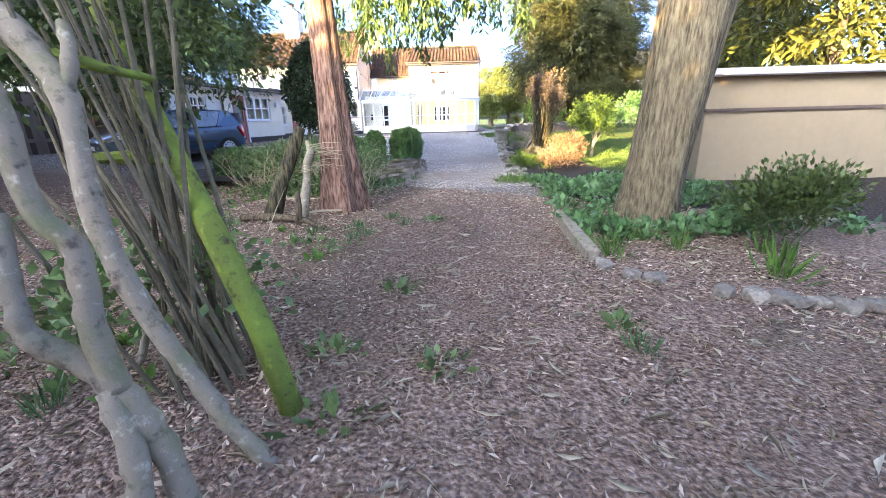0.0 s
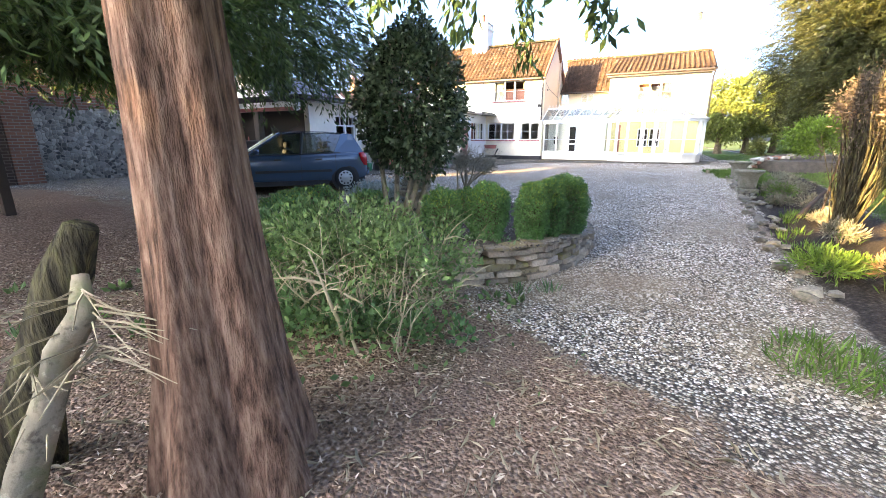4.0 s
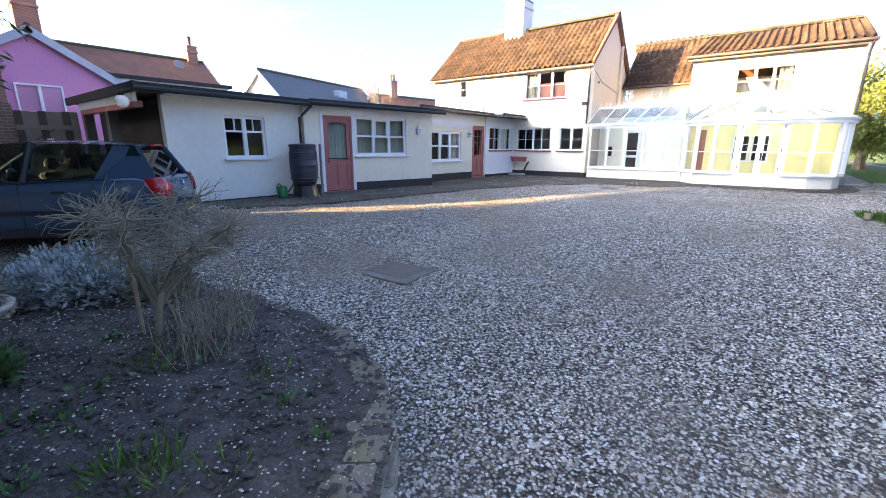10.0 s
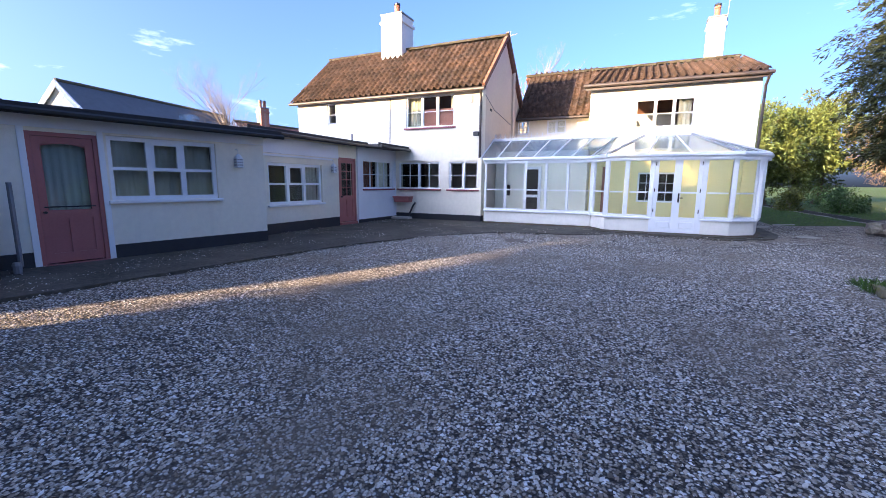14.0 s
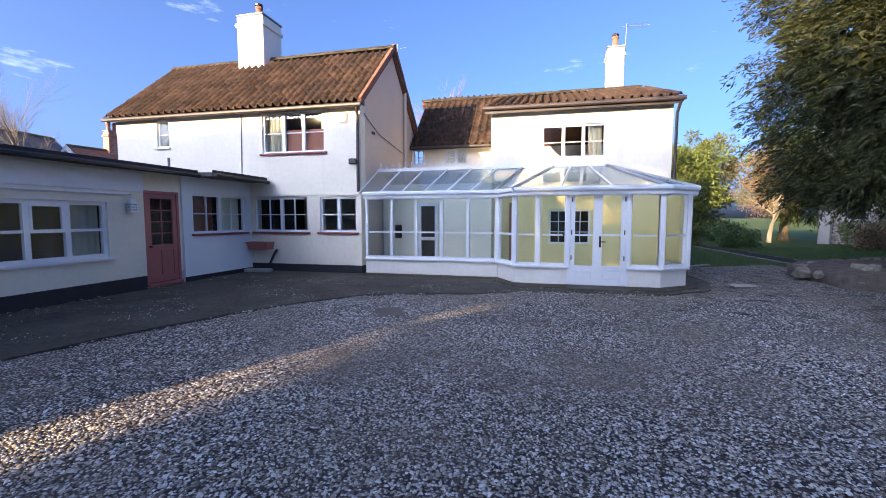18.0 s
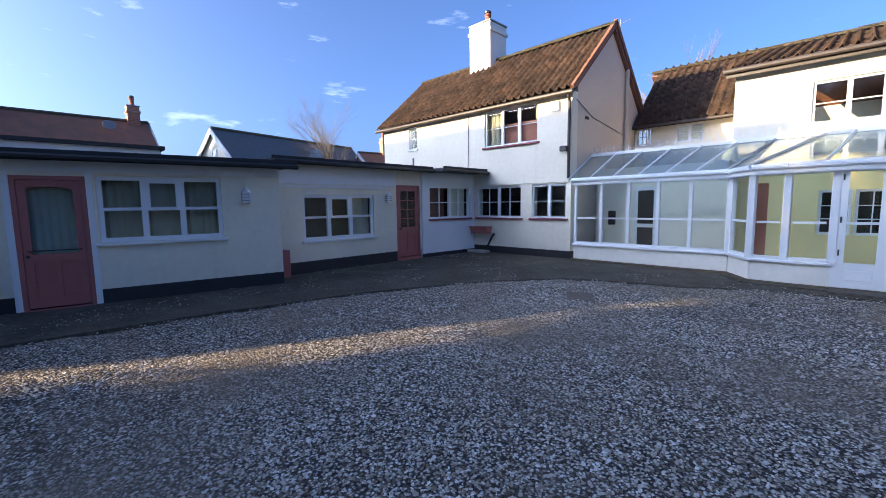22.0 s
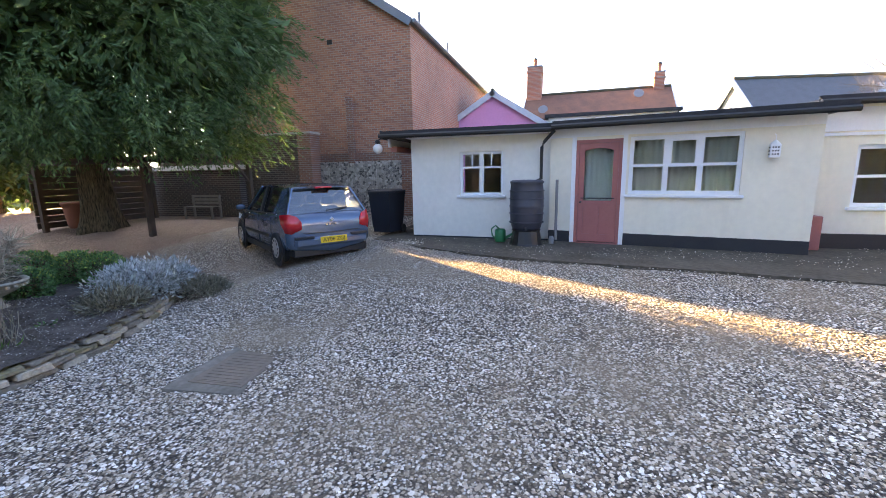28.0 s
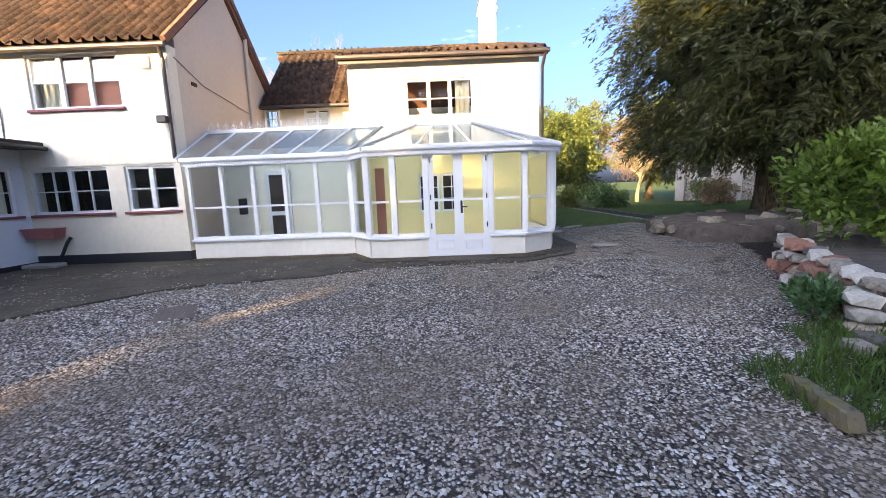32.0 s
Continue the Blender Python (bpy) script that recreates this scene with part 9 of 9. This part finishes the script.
for k in range(150):
    a, r = rp.uniform(0, 6.28), rp.uniform(0.05, 0.3)
    p0 = Vector((r * 0.5 * math.cos(a), r * 0.5 * math.sin(a), rp.uniform(0, 0.6)))
    L = rp.uniform(1.0, 2.3)
    p1 = p0 + Vector((r * math.cos(a) * 0.6 + rp.uniform(-0.15, 0.15) + 0.1, r * math.sin(a) * 0.6 + rp.uniform(-0.15, 0.15), L * 0.5))
    p2 = p1 + Vector((rp.uniform(-0.25, 0.35), rp.uniform(-0.25, 0.25), L * 0.5))
    tube([p0, p1, p2], [0.014, 0.011, 0.004], 4, bm_)
part("stem_clump", bm_, M["bark_dark"], co)
g_ = np.random.default_rng(36)
pos, out = clumpy(g_, 6500, (0.2, 0, 1.95), (0.62, 0.6, 0.7), 60, 0.25, 0.3)
soup("dead_foliage", leaves(g_, pos, out, 0.08, 3.0), LEAF, M["dead_leaf"], co)
pos, out = clumpy(g_, 350, (0.15, 0, 2.3), (0.5, 0.5, 0.6), 30, 0.2, 0.3)
tagged(soup("dry_bloom", leaves(g_, pos, out, 0.07, 2.0), LEAF, M["dry"], co), kind="stuff")
pst = part("garden_post", box(-0.014, -0.014, -0.05, 0.014, 0.014, 1.45), M["wood"], m=pose(9.12, -14.15, land(9.1, -14.2), 0, 4, 0)); tagged(pst, "thin grey wooden garden post", "post")
log_ = part("fallen_branch", tube([(8.85, -14.0, land(8.8, -14.0) + 0.04), (9.1, -13.6, -0.16), (9.4, -13.1, 0.06)], [0.05, 0.045, 0.03], 8), M["wood"]); tagged(log_, "dark fallen branch lying in the border", "branch")
mound("dry_orange_bush", "dry orange-brown bush catching the sun", 9.5, -17.3, land(9.5, -17.3), 0.55, 0.8, 3200, 0.1, "dry", 8, 5)
mound("dry_orange_bush", "dry orange-brown bush catching the sun", 9.0, -18.6, land(9, -18.6), 0.5, 0.45, 2000, 0.1, "dry", 18, 5)
yb = thing("yellow_bush", "clipped yellow-green bush on bare stems", "bush", pose(10.7, -15.8, land(10.7, -15.8)))
pos, out = clumpy(np.random.default_rng(44), 3600, (0, 0, 1.25), (0.7, 0.7, 0.55), 35, 0.25, 0.5)
soup("foliage", leaves(np.random.default_rng(45), pos, out, 0.09, 2), LEAF, M["laurel"], yb)
part("stem_clump", branchy((0, 0, -0.05), (0, 0, 0.9), 0.06, 0.7, levels=2, kids=4, seed=15)[0], M["bark_pale"], yb)
mound("clipped_round_bush", "clipped round green bush on the lawn", 12.6, -14.6, 0, 0.8, 1.5, 3000, 0.09, "box", 28, 2)
mound("clipped_round_bush", "clipped round green bush on the lawn", 13.5, -9.0, 0, 0.8, 1.3, 2600, 0.1, "box", 29, 2)
mound("dark_evergreen_shrub", "dark evergreen shrub in front of the garden wall", 9.5, -25.6, land(9.5, -25.6), 0.55, 0.75, 4200, 0.06, "shrub_dark", 9, 2)
for k, (x, y, n_b, h_b) in enumerate(((8.27, -16.67, 26, 0.15), (8.45, -16.5, 22, 0.14), (9.0, -15.9, 26, 0.24), (8.75, -14.0, 20, 0.2))):
    tuft("daffodil_clump", "clump of fresh green daffodil blades", x, y, land(x, y) - 0.02, n_b, 0.17, h_b, "daffodil", 380 + k, 14, group="daffodil clumps")
stm = part("old_stump", tube([(9.2, -14.25, land(9.2, -14.25) - 0.05), (9.19, -14.24, land(9.2, -14.25) + 0.15), (9.21, -14.23, land(9.2, -14.25) + 0.3)], [0.11, 0.08, 0.06], 10, wob=0.15, rnd=random.Random(3)), M["bark_pale"]); tagged(stm, "short weathered tree stump in the border", "stump")
for k in range(26):
    y = rp.uniform(-19.0, -8.5); x = border_x(y) + rp.uniform(0.25, 1.3)
    kind = rp.random()
    if kind < 0.5:
        tuft("daffodil_clump", "clump of fresh green daffodil blades", x, y, land(x, y) - 0.02, 34, 0.14, 0.17, "grass", 300 + k, 11, group="daffodil clumps")
    else:
        mound("border_perennial", "winter-dry grey-green border plant", x, y, land(x, y) - 0.02, rp.uniform(0.2, 0.4), rp.uniform(0.2, 0.35), 700, 0.1, "lavender" if kind < 0.8 else "grass", 340 + k, 6, group="border plants")
for k, (x, y) in enumerate(((8.86, -26.4), (8.45, -25.65), (7.86, -25.5), (8.05, -25.15), (9.15, -25.8), (7.8, -24.65), (8.25, -25.3), (7.74, -25.8))):
    tuft("daffodil_clump", "clump of fresh green daffodil blades", x, y, land(x, y) - 0.02, 44 if k in (0, 3) else 30, 0.11, 0.3 if k == 0 else 0.2, "daffodil", 400 + k, 15, group="daffodil clumps")
for k, (x, y) in enumerate(((5.58, -27.45), (4.64, -24.87), (6.22, -27.59), (5.14, -24.61), (5.72, -28.0), (5.26, -24.95), (7.33, -27.2), (5.18, -25.11), (6.02, -24.25), (7.32, -27.48), (5.84, -26.55), (5.48, -24.15), (1.22, -21.13), (5.67, -24.5), (3.4, -24.35), (1.87, -23.28), (4.95, -20.69), (5.12, -20.42), (5.2, -20.71), (5.41, -20.27), (4.69, -20.26), (4.38, -27.94), (2.6, -22.8), (3.1, -26.4))):
    if k % 2:
        tuft("snowdrop_tuft", "small blue-green tuft in the leaf litter", x, y, land(x, y), 26, 0.09, 0.13, "hellebore", 430 + k, 9, group="tufts in the litter")
    else:
        tuft("wild_leaf_plant", "low green leafy plant in the leaf litter", x, y, land(x, y), 20, 0.13, 0.1, "ivy", 430 + k, 2.0, group="tufts in the litter", lean=1.6)
rw_ = random.Random(77)
for k in range(26):
    x, y = (rw_.uniform(2.6, 5.2), rw_.uniform(-27.8, -24.4)) if k < 18 else (rw_.uniform(-0.5, 3.0), rw_.uniform(-24.0, -21.5))
    tuft("wild_leaf_plant", "low green leafy plant in the leaf litter", x, y, land(x, y), rw_.randint(8, 18), rw_.uniform(0.07, 0.13), rw_.uniform(0.07, 0.12), "daffodil" if k % 3 == 0 else "ivy", 700 + k, 2.2, group="tufts in the litter", lean=1.6)
mound("wall_fern", "small dark green plant at the rubble wall's foot", 9.15, -5.05, 0.0, 0.28, 0.35, 900, 0.08, "hellebore", 31, 2.5)

# ground cover, grass, litter and gravel
def scatter(n, x0, x1, y0, y1, ok, seed):
    g = np.random.default_rng(seed)
    p = np.stack([g.uniform(x0, x1, n), g.uniform(y0, y1, n)], 1)
    keep = np.array([ok(x, y) for x, y in p])
    p = p[keep]
    return np.concatenate([p, np.array([[land(x, y)] for x, y in p])], 1), g
# broad leaves round the old yew
p_, g_ = scatter(2600, 7.6, 10.6, -25.35, -21.0, lambda x, y: noise.noise((x * 1.8, y * 1.8, 2)) > -0.12 and x > border_x(y) and math.hypot(x - 8.62, y + 24.42) > 0.5, 51)
p_ = np.repeat(p_, 3, 0) + np.concatenate([g_.normal(0, 0.04, (len(p_) * 3, 2)), g_.uniform(0.02, 0.14, (len(p_) * 3, 1))], 1)
tagged(soup("ground_cover", leaves(g_, p_, np.tile([0, 0, 0.35], (len(p_), 1)), 0.11, 1.5, 0.3, 0.8), LEAF, M["hellebore"]), "dense broad-leaved ground cover round the old yew", "ground cover", kind="stuff")
# lawn blades
def lawn(x, y):
    return zones(x, y)[1] > 0.4 + 0.4 * noise.noise((x, y, 1.0))
for nm, n, x0, x1, y0, y1, sd in (("grass", 26000, 8.0, 13.5, -19, -5, 61), ("grass", 16000, 9.0, 20, 2.5, 14, 62)):
    p_, g_ = scatter(n, x0, x1, y0, y1, lawn, sd)
    tagged(soup(nm, leaves(g_, p_, np.tile([0, 0, 1.0], (len(p_), 1)), 0.08, 9, 0.1, 0.45), LEAF, M["grass"]), "short winter lawn grass", "grass", kind="stuff")
p_, g_ = scatter(9000, 7.4, 9.6, -8.2, -5.2, lambda x, y: x > border_x(y) - 0.35 + 0.5 * noise.noise((x * 2, y * 2, 0)), 63)
tagged(soup("grass", leaves(g_, p_, np.tile([0, 0, 1.0], (len(p_), 1)), 0.13, 11, 0.1, 0.5), LEAF, M["grass"]), "rough grass tufts at the drive's edge", "grass", kind="stuff")
# grass tuft at the kerb near the leafy bed
p_, g_ = scatter(1200, 7.0, 8.2, -21.5, -20.2, lambda x, y: math.hypot(x - 7.55, y + 20.85) < 0.42, 64)
tagged(soup("grass", leaves(g_, p_, np.tile([0, 0, 1.0], (len(p_), 1)), 0.15, 11, 0.1, 0.5), LEAF, M["grass"]), "rough grass tufts at the drive's edge", "grass", kind="stuff")
# fallen leaves and twigs
p_, g_ = scatter(76000, -1.5, 9.6, -30.5, -20.0, lambda x, y: zones(x, y)[0] > 0.45 + 0.4 * noise.noise((x, y, 5)) and noise.noise((x * 3.1, y * 3.1, 8)) + 0.6 * noise.noise((x * 8, y * 8, 4)) > -0.3 and not (2.4 < x < 4.2 and -22.0 < y < -20.9), 71)
p_[:, 2] += g_.uniform(0.012, 0.03, len(p_))
flat = g_.normal(0, 1, (len(p_), 3)) * np.array([1, 1, 0.12])
tagged(soup("leaf_litter", leaves(g_, p_, flat, 0.042, 3.4, 0.5, 0.15), LEAF, M["litter"]), "brown fallen leaves and needles covering the ground", "leaf litter", kind="stuff")
p_, g_ = scatter(5200, 0, 10.0, -31.0, -20.5, lambda x, y: zones(x, y)[0] > 0.5, 72)
p_[:, 2] += 0.03
flat = g_.normal(0, 1, (len(p_), 3)) * np.array([1, 1, 0.08])
tagged(soup("twig_litter", leaves(g_, p_, flat, 0.12, 22, 0.5, 0.1), LEAF, M["twig_pale"]), "thin pale twigs lying on the litter", "twigs", kind="stuff")
# gravel stones
OCTA = [(0, 2, 4), (2, 1, 4), (1, 3, 4), (3, 0, 4)]
def pebbles(p, g, lo, hi):
    n = len(p)
    a = g.uniform(0, 6.283, n)
    u, w = np.stack([np.cos(a), np.sin(a), g.normal(0, 0.2, n)], 1), np.stack([-np.sin(a), np.cos(a), g.normal(0, 0.2, n)], 1)
    s = g.uniform(lo, hi, (n, 1)); e = g.uniform(0.55, 1.0, (n, 1)); h = g.uniform(0.35, 0.75, (n, 1))
    k = np.array([[0, 0, 1.0]])
    return np.stack([p + u * s, p - u * s, p + w * s * e, p - w * s * e, p + k * s * h + u * s * g.uniform(-0.35, 0.35, (n, 1))], 1)
def on_gravel(x, y):
    return not inside(x, y, BED + BED_BACK) and not inside(x, y, PATIO + [(-8, 2.4), (-8, -13.6)]) and x < border_x(y) and sum(zones(x, y)) < 0.55 + 0.3 * noise.noise((x * 1.5, y * 1.5, 9)) and not (abs(x - 2.44) < 0.46 and abs(y + 13.77) < 0.4)
for n, x0, x1, y0, y1, lo, hi, sd in ((100000, 1.5, 8.5, -21.5, -4.5, 0.008, 0.018, 81), (50000, -3.5, 9.5, -16, -1.5, 0.010, 0.02, 82), (15000, 0.0, 8.4, -21.5, -3.0, 0.016, 0.026, 83)):
    p_, g_ = scatter(n, x0, x1, y0, y1, on_gravel, sd)
    p_[:, 2] += np.array([0.02 * noise.noise((x * 0.6, y * 0.6, 0)) + 0.008 * noise.noise((x * 2.1, y * 2.1, 3)) for x, y in p_[:, :2]]) + 0.004
    tagged(soup("gravel", pebbles(p_, g_, lo, hi), OCTA, M["pebble"]), "loose mixed brown and grey gravel stones", "gravel", kind="stuff")
p_, g_ = scatter(24000, -3.5, 8.6, -13.6, -0.5, lambda x, y: inside(x, y, PATIO + [(-8, 2.4), (-8, -13.6)]) and noise.noise((x * 1.1, y * 1.1, 6)) + 0.5 * noise.noise((x * 4, y * 4, 2)) > 0.1, 86)
p_[:, 2] = 0.018 + 0.5 * p_[:, 2]
tagged(soup("stray_gravel", pebbles(p_, g_, 0.005, 0.014), OCTA, M["pebble"]), "stray gravel and grit on the concrete path", "gravel", kind="stuff")
p_, g_ = scatter(6500, 1.0, 5.4, -20, -15.7, lambda x, y: inside(x, y, BED), 84)
p_[:, 2] = [soil_z(x, y) + 0.03 for x, y in p_[:, :2]]
clods, g_ = scatter(9000, 0.8, 5.5, -20.4, -15.7, lambda x, y: inside(x, y, BED), 85)
clods[:, 2] = [soil_z(x, y) + 0.012 for x, y in clods[:, :2]]
tagged(soup("soil_clods", pebbles(clods, g_, 0.010, 0.034), OCTA, M["soil"]), "crumbled dark soil lumps in the raised bed", "soil", kind="stuff")
tagged(soup("soil_chips", pebbles(p_, g_, 0.003, 0.011), OCTA, M["chip"]), "pale flint chips on the dark soil", "stones", kind="stuff")
